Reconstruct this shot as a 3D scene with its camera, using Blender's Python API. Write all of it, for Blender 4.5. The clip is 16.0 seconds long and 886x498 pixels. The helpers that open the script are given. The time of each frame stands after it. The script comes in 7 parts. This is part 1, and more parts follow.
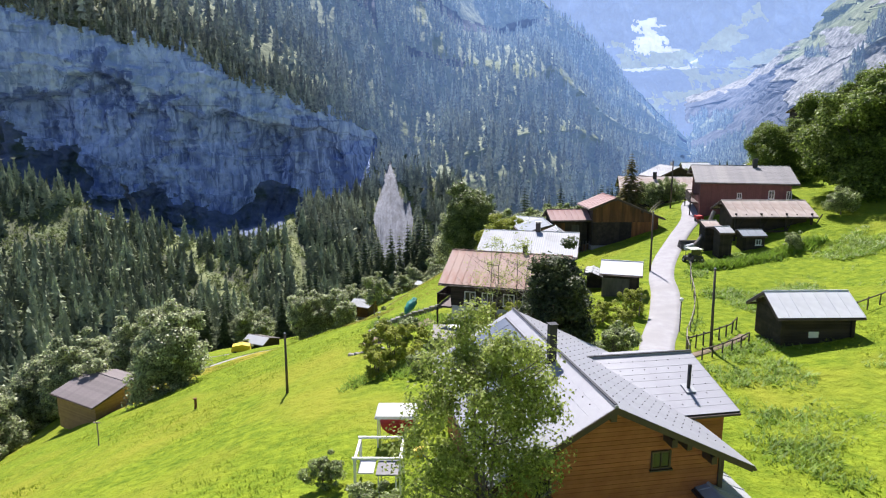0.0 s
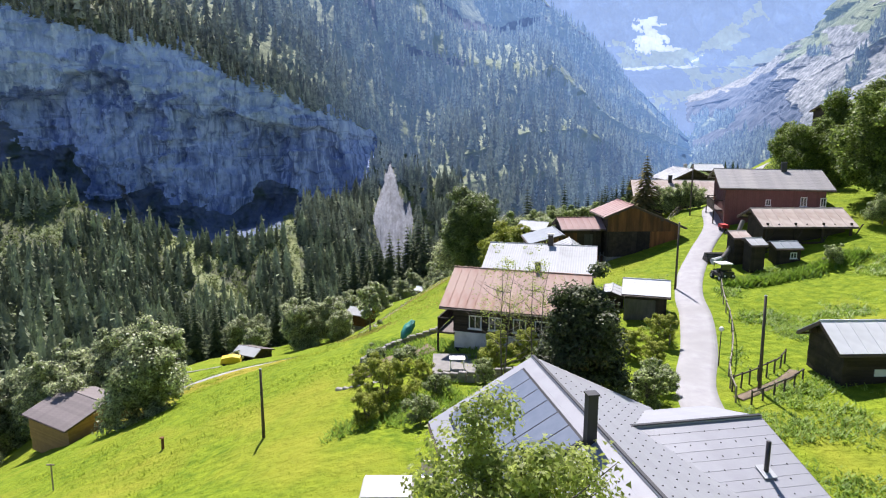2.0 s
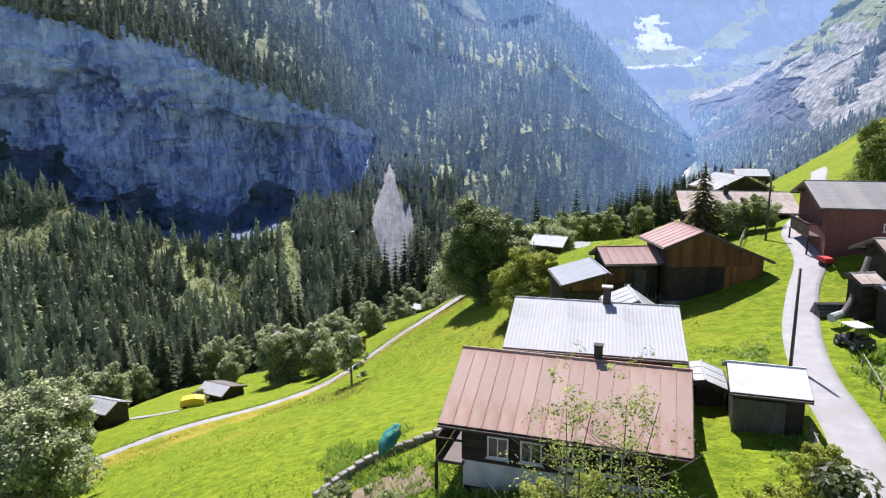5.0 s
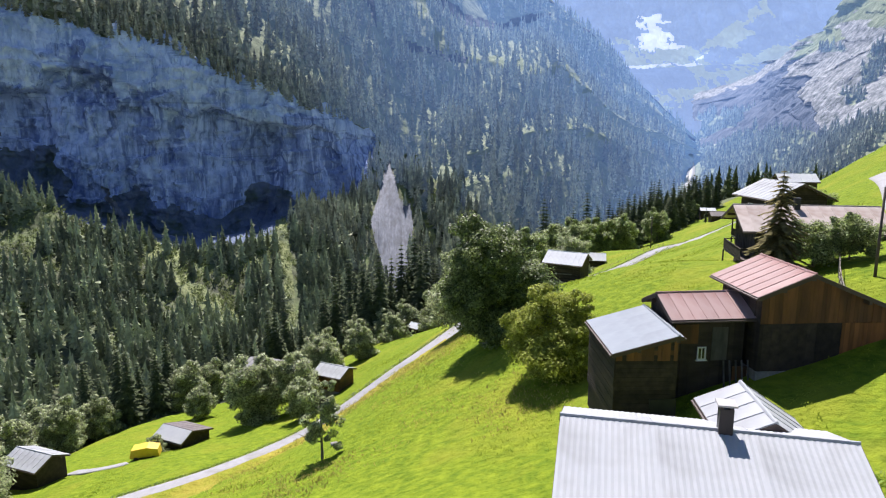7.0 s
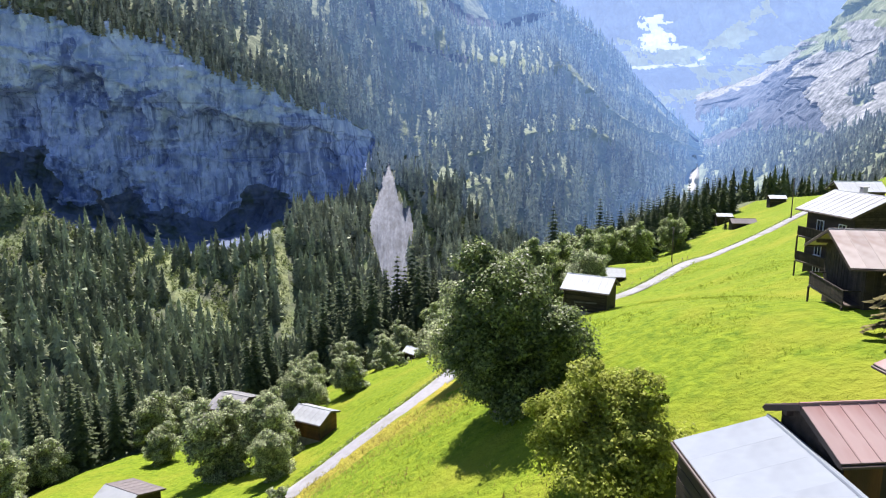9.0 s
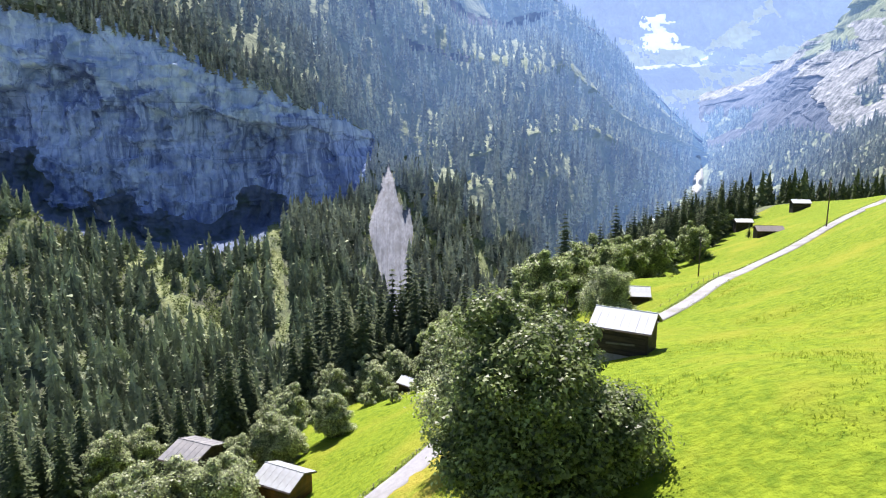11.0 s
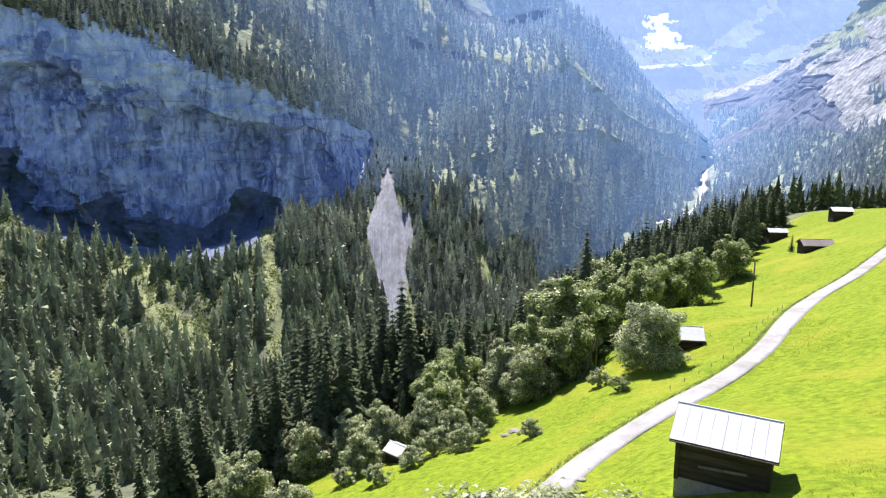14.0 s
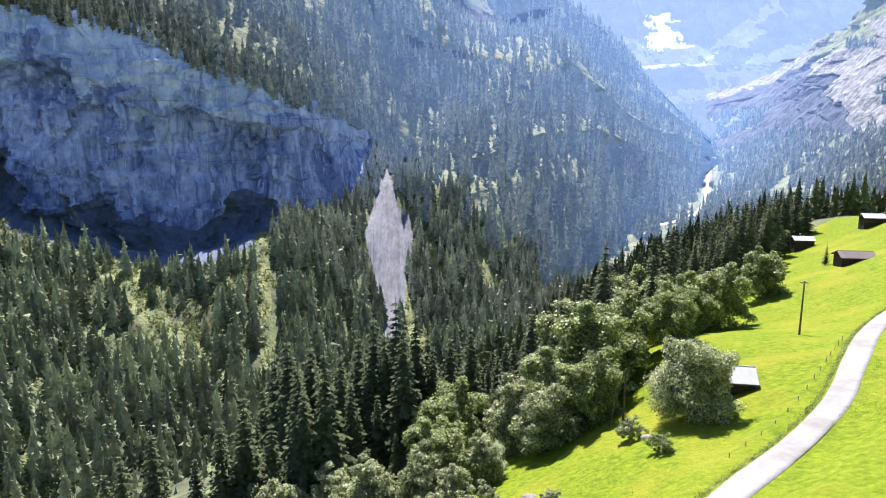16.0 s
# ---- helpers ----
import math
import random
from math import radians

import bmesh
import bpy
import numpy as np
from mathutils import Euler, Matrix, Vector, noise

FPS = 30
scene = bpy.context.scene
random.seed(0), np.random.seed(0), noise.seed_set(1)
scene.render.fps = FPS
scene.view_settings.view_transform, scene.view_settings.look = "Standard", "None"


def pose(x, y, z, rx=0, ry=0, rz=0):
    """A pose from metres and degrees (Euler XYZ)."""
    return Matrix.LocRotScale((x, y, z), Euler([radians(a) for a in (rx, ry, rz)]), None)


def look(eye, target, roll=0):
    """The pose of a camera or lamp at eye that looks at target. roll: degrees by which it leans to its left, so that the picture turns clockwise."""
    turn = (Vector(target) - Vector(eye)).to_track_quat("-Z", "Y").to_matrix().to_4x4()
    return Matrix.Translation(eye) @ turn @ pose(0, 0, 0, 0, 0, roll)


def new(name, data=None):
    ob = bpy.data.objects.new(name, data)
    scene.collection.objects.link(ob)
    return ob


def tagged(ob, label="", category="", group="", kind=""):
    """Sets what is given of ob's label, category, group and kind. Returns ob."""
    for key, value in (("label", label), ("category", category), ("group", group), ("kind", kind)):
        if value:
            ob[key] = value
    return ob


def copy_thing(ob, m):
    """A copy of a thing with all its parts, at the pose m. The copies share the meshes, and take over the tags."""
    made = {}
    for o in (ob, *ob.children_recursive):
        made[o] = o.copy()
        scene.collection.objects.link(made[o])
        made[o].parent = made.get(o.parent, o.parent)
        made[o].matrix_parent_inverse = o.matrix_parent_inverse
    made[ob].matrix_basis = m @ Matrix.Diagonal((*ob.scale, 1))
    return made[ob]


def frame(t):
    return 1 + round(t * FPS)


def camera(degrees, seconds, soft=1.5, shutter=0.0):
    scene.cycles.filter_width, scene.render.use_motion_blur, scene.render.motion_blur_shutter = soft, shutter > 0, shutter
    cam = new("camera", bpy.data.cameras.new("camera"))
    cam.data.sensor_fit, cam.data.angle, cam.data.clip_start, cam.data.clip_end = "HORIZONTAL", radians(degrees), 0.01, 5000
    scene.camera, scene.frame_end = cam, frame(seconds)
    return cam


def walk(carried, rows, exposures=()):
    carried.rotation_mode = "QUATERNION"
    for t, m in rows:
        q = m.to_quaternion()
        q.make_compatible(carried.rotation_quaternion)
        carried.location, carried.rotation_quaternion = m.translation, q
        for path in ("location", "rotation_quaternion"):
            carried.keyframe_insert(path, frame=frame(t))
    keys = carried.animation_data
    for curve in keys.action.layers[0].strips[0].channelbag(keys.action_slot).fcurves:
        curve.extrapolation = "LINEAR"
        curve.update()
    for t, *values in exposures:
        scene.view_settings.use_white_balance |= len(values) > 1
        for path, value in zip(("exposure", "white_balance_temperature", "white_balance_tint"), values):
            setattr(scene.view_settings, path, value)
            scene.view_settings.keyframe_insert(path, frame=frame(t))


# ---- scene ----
# ---- camera and its flight ----
cam = camera(68.0, 16.0, soft=1.15)
ROWS = [
    (0.0, 0.00, 0.00, 0.00, 0.28, -10.46, -0.05),
    (0.5, 0.01, 1.35, -0.01, 0.29, -10.47, -0.04),
    (1.0, -0.01, 2.84, -0.01, 0.30, -10.48, -0.03),
    (1.5, -0.06, 4.55, 0.07, 0.29, -10.51, -0.03),
    (2.0, -0.11, 6.46, 0.15, 0.30, -10.53, -0.03),
    (2.5, -0.17, 8.65, 0.17, 0.30, -10.54, -0.06),
    (3.0, -0.21, 11.23, 0.17, 0.30, -10.56, -0.06),
    (3.5, -0.26, 14.20, 0.14, 0.32, -10.57, -0.05),
    (4.0, -0.30, 17.52, 0.11, 0.33, -10.59, -0.04),
    (6.5, -0.08, 36.32, -0.04, 0.43, -10.61, 0.05),
    (7.0, -0.07, 40.25, -0.12, 0.44, -10.60, 0.06),
    (7.5, -0.06, 44.12, -0.17, 0.46, -10.59, 0.06),
    (8.0, -0.04, 47.99, -0.23, 0.49, -10.56, 0.07),
    (8.5, -0.02, 51.90, -0.26, 0.49, -10.53, 0.05),
    (9.0, -0.02, 55.73, -0.28, 0.50, -10.53, 0.04),
    (11.5, 0.06, 75.46, -0.64, 0.62, -10.49, 0.02),
    (12.0, 0.06, 79.38, -0.65, 0.64, -10.50, 0.02),
    (12.5, 0.07, 83.33, -0.71, 0.66, -10.51, 0.04),
    (13.0, 0.06, 87.15, -0.67, 0.67, -10.51, 0.04),
    (13.5, 0.04, 91.12, -0.73, 0.69, -10.50, 0.04),
    (14.0, 0.05, 94.92, -0.72, 0.70, -10.49, 0.03),
    (14.5, 0.04, 98.82, -0.80, 0.72, -10.49, 0.02),
    (15.0, 0.03, 102.63, -0.86, 0.74, -10.49, 0.01),
    (15.5, 0.01, 106.35, -0.84, 0.74, -10.49, 0.01),
    (16.0, -0.00, 110.17, -0.80, 0.75, -10.47, 0.02),
]
walk(cam, [(t, pose(x, y, z, 90 + pitch, roll, yaw)) for t, x, y, z, yaw, pitch, roll in ROWS],
     exposures=[(0.0, 0.64, 6230, 20), (4.0, 0.64, 6230, 20), (6.5, 0.52, 6230, 20), (7.2, 0.54, 6230, 20), (8.0, 0.75, 6230, 20), (9.0, 0.79, 6230, 20), (11.5, 0.90, 6300, 20), (14.0, 0.92, 6300, 21), (16.0, 0.96, 6300, 22)])

# ---- light ----
SUN_AZ, SUN_EL = radians(-5.0), radians(55.0)
SUN_DIR = Vector((math.sin(SUN_AZ) * math.cos(SUN_EL), math.cos(SUN_AZ) * math.cos(SUN_EL), math.sin(SUN_EL)))
world = bpy.data.worlds.new("sky")
scene.world = world
world.use_nodes = True
wt = world.node_tree
sky = wt.nodes.new("ShaderNodeTexSky")
sky.sky_type, sky.sun_disc = "NISHITA", False
sky.sun_elevation, sky.sun_rotation = SUN_EL, SUN_AZ
sky.altitude, sky.air_density, sky.dust_density, sky.ozone_density = 1400, 1.0, 0.25, 3.5
wt.links.new(sky.outputs[0], wt.nodes["Background"].inputs[0])
wt.nodes["Background"].inputs[1].default_value = 0.080
lamp = bpy.data.lights.new("sun", "SUN")
lamp.energy, lamp.angle, lamp.color = 5.5, radians(0.53), (1.0, 0.95, 0.86)
sun = new("sun", lamp)
sun.matrix_world = look(SUN_DIR * 200, (0, 0, 0))


# ---- materials ----
def surface(name, a, b, size=1.0, rough=0.8, bump=0.3, bump_size=0.1, metal=0.0, third=None, third_size=8.0,
            third_cut=0.55, vary=0.0, island=0.0, stretch=(1, 1, 1), through_light=0.0, spec=0.5):
    """Two colours mixed by noise of that size in metres, a third in larger patches, a finer relief, and a shift of value from piece to piece."""
    m = bpy.data.materials.new(name)
    m.use_nodes = True
    t = m.node_tree
    n, ln = t.nodes, t.links
    p = n["Principled BSDF"]
    co = n.new("ShaderNodeTexCoord")
    mp = n.new("ShaderNodeMapping")
    mp.inputs["Scale"].default_value = stretch
    ln.new(co.outputs["Object"], mp.inputs[0])

    def cloud(scale, detail=4.0):
        q = n.new("ShaderNodeTexNoise")
        q.inputs["Scale"].default_value, q.inputs["Detail"].default_value, q.inputs["Roughness"].default_value = scale, detail, 0.6
        ln.new(mp.outputs[0], q.inputs["Vector"])
        return q.outputs["Fac"]

    def steps(fac, lo, hi):
        q = n.new("ShaderNodeMapRange")
        q.inputs["From Min"].default_value, q.inputs["From Max"].default_value = lo, hi
        ln.new(fac, q.inputs["Value"])
        return q.outputs[0]

    def blend(fac, x, y):
        q = n.new("ShaderNodeMix")
        q.data_type = "RGBA"
        ln.new(fac, q.inputs["Factor"])
        for v, s in ((x, q.inputs["A"]), (y, q.inputs["B"])):
            if isinstance(v, tuple):
                s.default_value = (*v, 1)
            else:
                ln.new(v, s)
        return q.outputs["Result"]

    colour = blend(steps(cloud(1 / size), 0.3, 0.7), a, b)
    if third:
        colour = blend(steps(cloud(1 / third_size, 3.0), third_cut - 0.07, third_cut + 0.1), colour, third)
    if vary or island:
        hs = n.new("ShaderNodeHueSaturation")
        ln.new(colour, hs.inputs["Color"])
        if vary:
            src = n.new("ShaderNodeObjectInfo").outputs["Random"]
        else:
            src = n.new("ShaderNodeNewGeometry").outputs["Random Per Island"]
        mr = n.new("ShaderNodeMapRange")
        w = vary or island
        mr.inputs["To Min"].default_value, mr.inputs["To Max"].default_value = 1 - w, 1 + w
        ln.new(src, mr.inputs["Value"])
        ln.new(mr.outputs[0], hs.inputs["Value"])
        colour = hs.outputs[0]
    ln.new(colour, p.inputs["Base Color"])
    p.inputs["Roughness"].default_value, p.inputs["Metallic"].default_value = rough, metal
    p.inputs["Specular IOR Level"].default_value = spec
    if bump:
        bp = n.new("ShaderNodeBump")
        bp.inputs["Strength"].default_value, bp.inputs["Distance"].default_value = bump, bump_size
        ln.new(cloud(1 / bump_size * 0.6, 5.0), bp.inputs["Height"])
        ln.new(bp.outputs[0], p.inputs["Normal"])
    if through_light:
        tr = n.new("ShaderNodeBsdfTranslucent")
        ln.new(colour, tr.inputs["Color"])
        mx = n.new("ShaderNodeMixShader")
        mx.inputs[0].default_value = through_light
        ln.new(p.outputs[0], mx.inputs[1])
        ln.new(tr.outputs[0], mx.inputs[2])
        ln.new(mx.outputs[0], n["Material Output"].inputs["Surface"])
    return m


GRASS = surface("meadow grass", (0.10, 0.17, 0.010), (0.245, 0.318, 0.020), 0.8, 0.9, 1.0, 0.4, third=(0.25, 0.275, 0.026), third_size=13, third_cut=0.58, spec=0.1)
HAY = surface("yellowed unmown grass", (0.255, 0.235, 0.03), (0.39, 0.335, 0.055), 1.4, 0.9, 1.0, 0.4, third=(0.20, 0.25, 0.02), third_size=5, third_cut=0.56, spec=0.1)
BLADES = surface("grass blades", (0.22, 0.31, 0.02), (0.38, 0.44, 0.05), 3.0, 0.7, 0, through_light=0.45, island=0.25, spec=0.2)
WEEDS = surface("dock leaves", (0.15, 0.27, 0.025), (0.31, 0.44, 0.06), 2.0, 0.5, 0, through_light=0.35, island=0.35)
ROAD = surface("pale tarmac", (0.31, 0.31, 0.325), (0.38, 0.38, 0.39), 0.7, 0.9, 0.3, 0.03, third=(0.30, 0.30, 0.30), third_size=5)
TRACK = surface("gravel track", (0.29, 0.29, 0.30), (0.36, 0.36, 0.37), 0.6, 0.95, 0.4, 0.04, third=(0.24, 0.235, 0.21), third_size=4)
EARTH = surface("bare earth", (0.16, 0.12, 0.08), (0.24, 0.19, 0.13), 0.8, 0.95, 0.5, 0.08)
def cliff_rock(name, dark, mid, light, shade_stain):
    """Limestone in a tall face: pale slabs and upright water streaks; the large dark blotches are overhang shade put
    into the colour.
    """
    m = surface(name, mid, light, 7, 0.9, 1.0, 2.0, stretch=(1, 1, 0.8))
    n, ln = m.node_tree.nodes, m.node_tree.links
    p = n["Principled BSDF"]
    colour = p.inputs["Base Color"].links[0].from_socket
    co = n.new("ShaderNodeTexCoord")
    for stretch, scale, lo, hi, tone, most in (((1, 1, 0.7), 0.022, 0.47, 0.60, shade_stain, 0.85), ((1, 1, 0.07), 0.13, 0.50, 0.62, shade_stain, 0.9), ((0.05, 0.05, 1), 0.22, 0.60, 0.66, dark, 0.55),
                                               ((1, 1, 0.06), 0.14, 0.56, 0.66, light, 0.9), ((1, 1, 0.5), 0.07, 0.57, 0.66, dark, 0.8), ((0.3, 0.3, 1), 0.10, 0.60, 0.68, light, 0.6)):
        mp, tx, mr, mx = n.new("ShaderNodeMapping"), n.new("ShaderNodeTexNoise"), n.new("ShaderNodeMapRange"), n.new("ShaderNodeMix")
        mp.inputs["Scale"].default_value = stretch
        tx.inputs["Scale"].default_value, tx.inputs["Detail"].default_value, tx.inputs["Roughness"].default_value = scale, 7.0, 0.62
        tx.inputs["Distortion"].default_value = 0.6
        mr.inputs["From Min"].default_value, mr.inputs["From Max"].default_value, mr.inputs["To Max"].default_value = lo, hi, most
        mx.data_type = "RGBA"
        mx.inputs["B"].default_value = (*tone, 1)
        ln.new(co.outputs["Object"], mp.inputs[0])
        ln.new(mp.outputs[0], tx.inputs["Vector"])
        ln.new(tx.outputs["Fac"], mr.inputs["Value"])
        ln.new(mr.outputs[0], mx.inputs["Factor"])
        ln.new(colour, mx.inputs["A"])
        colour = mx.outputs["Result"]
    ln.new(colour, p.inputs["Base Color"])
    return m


# one limestone, coloured twice: blue haze and shade below, lighter above the overhang
ROCK = cliff_rock("shade-blue cliff limestone", (0.085, 0.125, 0.26), (0.245, 0.355, 0.65), (0.58, 0.71, 0.97), (0.13, 0.195, 0.42))
LIT_ROCK = cliff_rock("lit pale cliff limestone", (0.17, 0.24, 0.42), (0.48, 0.62, 0.88), (0.74, 0.85, 0.99), (0.30, 0.42, 0.66))
# rubble darkened and blued to hold the shade under the cliff
SHADE_TALUS = surface("shade-dark talus", (0.09, 0.125, 0.21), (0.165, 0.21, 0.30), 9, 0.95, 0.7, 2.0, third=(0.06, 0.09, 0.07), third_size=26)
THICKET = surface("bushy forest clearing", (0.15, 0.19, 0.075), (0.30, 0.33, 0.14), 6, 0.95, 0.8, 1.5, third=(0.12, 0.15, 0.075), third_size=18)
SCREE = surface("grey scree", (0.155, 0.17, 0.20), (0.27, 0.29, 0.325), 2.2, 0.95, 0.8, 0.8, third=(0.15, 0.16, 0.18), third_size=5, stretch=(1, 0.3, 0.3))
WOODLAND = surface("forest floor", (0.06, 0.07, 0.045), (0.13, 0.15, 0.075), 9, 0.95, 0.6, 2.0, third=(0.17, 0.22, 0.09), third_size=34, third_cut=0.56)
WATER = surface("white torrent", (0.34, 0.37, 0.39), (0.56, 0.58, 0.60), 3, 0.5, 0.6, 0.6)
# needles lightened well past their own tone to stand for haze
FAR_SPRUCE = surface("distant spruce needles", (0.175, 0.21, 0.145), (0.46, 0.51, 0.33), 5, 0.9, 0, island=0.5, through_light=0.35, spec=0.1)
NEEDLES = surface("spruce needles", (0.048, 0.068, 0.034), (0.145, 0.175, 0.075), 1.5, 0.8, 0, island=0.4, through_light=0.3, spec=0.2)
LARCH = surface("larch needles", (0.15, 0.135, 0.05), (0.33, 0.28, 0.12), 1.0, 0.8, 0, island=0.35, through_light=0.45, spec=0.2)
LEAF_DARK = surface("maple leaves", (0.055, 0.088, 0.026), (0.29, 0.36, 0.12), 1.2, 0.45, 0, island=0.65, through_light=0.5, spec=0.5)
LEAF_DEEP = surface("deep green hornbeam leaves", (0.030, 0.047, 0.016), (0.13, 0.165, 0.055), 0.9, 0.5, 0, island=0.6, through_light=0.35, spec=0.35)
LEAF_MID = surface("beech leaves", (0.15, 0.20, 0.07), (0.47, 0.55, 0.22), 1.2, 0.45, 0, island=0.7, through_light=0.55, spec=0.5)
LEAF_GREY = surface("whitebeam leaves", (0.19, 0.235, 0.105), (0.57, 0.62, 0.35), 1.0, 0.42, 0, island=0.7, through_light=0.55, spec=0.5)
LEAF_LIME = surface("yellow-green hazel leaves", (0.24, 0.29, 0.035), (0.42, 0.45, 0.09), 1.0, 0.55, 0, island=0.35, through_light=0.4, spec=0.15)
LEAF_SUN = surface("bright maple leaves", (0.07, 0.115, 0.02), (0.27, 0.36, 0.065), 1.2, 0.5, 0, island=0.55, through_light=0.5, spec=0.3)
BUSH = surface("bushes in a clearing", (0.12, 0.16, 0.06), (0.27, 0.32, 0.14), 4.0, 0.8, 0, island=0.4, through_light=0.4, spec=0.08)
LEAF_ASH = surface("feathery ash leaves", (0.17, 0.235, 0.045), (0.48, 0.55, 0.14), 1.0, 0.5, 0, island=0.45, through_light=0.55, spec=0.3)
DRY = surface("dry yellow grass", (0.34, 0.30, 0.07), (0.50, 0.44, 0.14), 2.0, 0.8, 0, through_light=0.4, island=0.25, spec=0.2)
BARK = surface("bark", (0.10, 0.085, 0.07), (0.19, 0.17, 0.15), 0.15, 0.9, 0.6, 0.05, stretch=(1, 1, 0.3))
OLD_WOOD = surface("dark weathered larch", (0.016, 0.012, 0.010), (0.055, 0.039, 0.030), 0.5, 0.85, 0.5, 0.03, vary=0.35, stretch=(0.25, 1, 1))
GREY_WOOD = surface("grey weathered boards", (0.07, 0.066, 0.062), (0.15, 0.138, 0.126), 0.4, 0.9, 0.4, 0.03, vary=0.3, stretch=(1, 1, 0.3))
HONEY_WOOD = surface("honey-coloured larch boards", (0.33, 0.105, 0.038), (0.43, 0.155, 0.06), 0.45, 0.65, 0.25, 0.02, vary=0.12, stretch=(0.2, 1, 1))
BROWN_WOOD = surface("sun-browned barn boards", (0.10, 0.045, 0.018), (0.21, 0.09, 0.032), 0.6, 0.8, 0.4, 0.03, third=(0.07, 0.04, 0.025), third_size=2.0, vary=0.25, stretch=(1, 1, 0.25))
ORANGE_WOOD = surface("sun-burnt orange boards", (0.17, 0.065, 0.02), (0.30, 0.12, 0.035), 0.5, 0.8, 0.4, 0.03, third=(0.09, 0.045, 0.022), third_size=1.2, vary=0.25, stretch=(1, 1, 0.2))
TAN_WOOD = surface("ochre stained boards", (0.30, 0.17, 0.07), (0.38, 0.22, 0.09), 0.5, 0.7, 0.25, 0.02, vary=0.12)
RED_PAINT = surface("wine-red painted boards", (0.125, 0.048, 0.044), (0.165, 0.065, 0.058), 0.6, 0.7, 0.25, 0.02, vary=0.10)
TRIM = surface("dark brown fascia", (0.055, 0.038, 0.032), (0.09, 0.062, 0.05), 0.4, 0.6, 0.2, 0.02)
POLE = surface("tarred pole", (0.06, 0.048, 0.04), (0.11, 0.09, 0.075), 0.3, 0.85, 0.4, 0.02)
FENCE_WOOD = surface("silvered fence wood", (0.22, 0.19, 0.16), (0.34, 0.30, 0.26), 0.3, 0.9, 0.3, 0.02, vary=0.2)
TIN = surface("bright galvanised sheet", (0.39, 0.415, 0.435), (0.45, 0.47, 0.485), 1.5, 0.75, 0.05, 0.05, spec=0.25, third=(0.32, 0.335, 0.345), third_size=3.0, third_cut=0.6, vary=0.04)
WHITE_TIN = surface("white-painted sheet metal", (0.56, 0.59, 0.615), (0.66, 0.685, 0.705), 1.5, 0.75, 0.05, 0.05, spec=0.25, third=(0.53, 0.555, 0.58), third_size=2.5, third_cut=0.6, vary=0.03)
RUST_ROOF = surface("faded brick-red metal sheet", (0.36, 0.20, 0.155), (0.45, 0.28, 0.225), 1.2, 0.8, 0.1, 0.05, spec=0.2, third=(0.47, 0.35, 0.30), third_size=1.6, third_cut=0.5, vary=0.07, stretch=(1, 0.4, 1))
LEAN_TIN = surface("blue-grey zinc sheet", (0.25, 0.285, 0.32), (0.29, 0.325, 0.36), 1.5, 0.75, 0.05, 0.05, spec=0.25, third=(0.23, 0.26, 0.29), third_size=2.5, third_cut=0.6, vary=0.03)
PINK_ROOF = surface("dull red metal sheet", (0.30, 0.165, 0.15), (0.37, 0.225, 0.205), 1.2, 0.8, 0.1, 0.05, spec=0.2, third=(0.43, 0.31, 0.29), third_size=2.0, third_cut=0.53, vary=0.06, stretch=(1, 0.4, 1))
TAN_ROOF = surface("sandy fibre-cement sheet", (0.47, 0.41, 0.37), (0.54, 0.48, 0.44), 1.0, 0.85, 0.2, 0.05, spec=0.2, third=(0.38, 0.30, 0.26), third_size=3.0, third_cut=0.6, vary=0.06)
GREY_ROOF = surface("grey fibre-cement slates", (0.185, 0.185, 0.19), (0.24, 0.24, 0.245), 0.8, 0.7, 0.15, 0.04, third=(0.27, 0.265, 0.26), third_size=2.0, vary=0.07, spec=0.3)
DARK_ROOF = surface("grey-brown slates", (0.145, 0.125, 0.125), (0.20, 0.175, 0.17), 0.7, 0.75, 0.2, 0.04, vary=0.10)
SHINGLE = surface("silver-grey sheet shingles", (0.29, 0.30, 0.33), (0.33, 0.345, 0.375), 0.8, 0.55, 0.1, 0.03, metal=0.2, vary=0.04)
STONE = surface("rubble stone", (0.22, 0.21, 0.20), (0.36, 0.34, 0.32), 0.5, 0.9, 0.8, 0.12, vary=0.2)
PLASTER = surface("white limewash", (0.68, 0.67, 0.65), (0.78, 0.77, 0.75), 1.0, 0.85, 0.2, 0.03, third=(0.56, 0.55, 0.53), third_size=1.5)
CONCRETE = surface("weathered concrete", (0.40, 0.39, 0.37), (0.50, 0.49, 0.47), 0.8, 0.9, 0.3, 0.04)
PAVING = surface("grey stone paving", (0.20, 0.195, 0.185), (0.29, 0.28, 0.265), 0.5, 0.9, 0.4, 0.04)
BLACK = surface("black enamelled metal", (0.015, 0.015, 0.017), (0.03, 0.03, 0.032), 0.5, 0.45, 0.1, 0.02)
WHITE = surface("white paint", (0.76, 0.76, 0.76), (0.82, 0.82, 0.82), 0.5, 0.5, 0.1, 0.02)
GLASS = surface("dark window glass", (0.02, 0.025, 0.03), (0.03, 0.035, 0.04), 0.5, 0.08, 0, spec=0.8)
PANEL = surface("solar collector glass", (0.16, 0.19, 0.24), (0.20, 0.23, 0.28), 0.6, 0.12, 0, spec=0.8)
YELLOW = surface("yellow tarpaulin", (0.70, 0.48, 0.02), (0.80, 0.56, 0.03), 0.5, 0.55, 0.3, 0.1)
RED = surface("red canvas", (0.42, 0.02, 0.02), (0.5, 0.03, 0.03), 0.4, 0.7, 0.2, 0.04)
CANVAS = surface("white canvas", (0.72, 0.73, 0.75), (0.80, 0.81, 0.82), 0.4, 0.8, 0.2, 0.04, through_light=0.3)
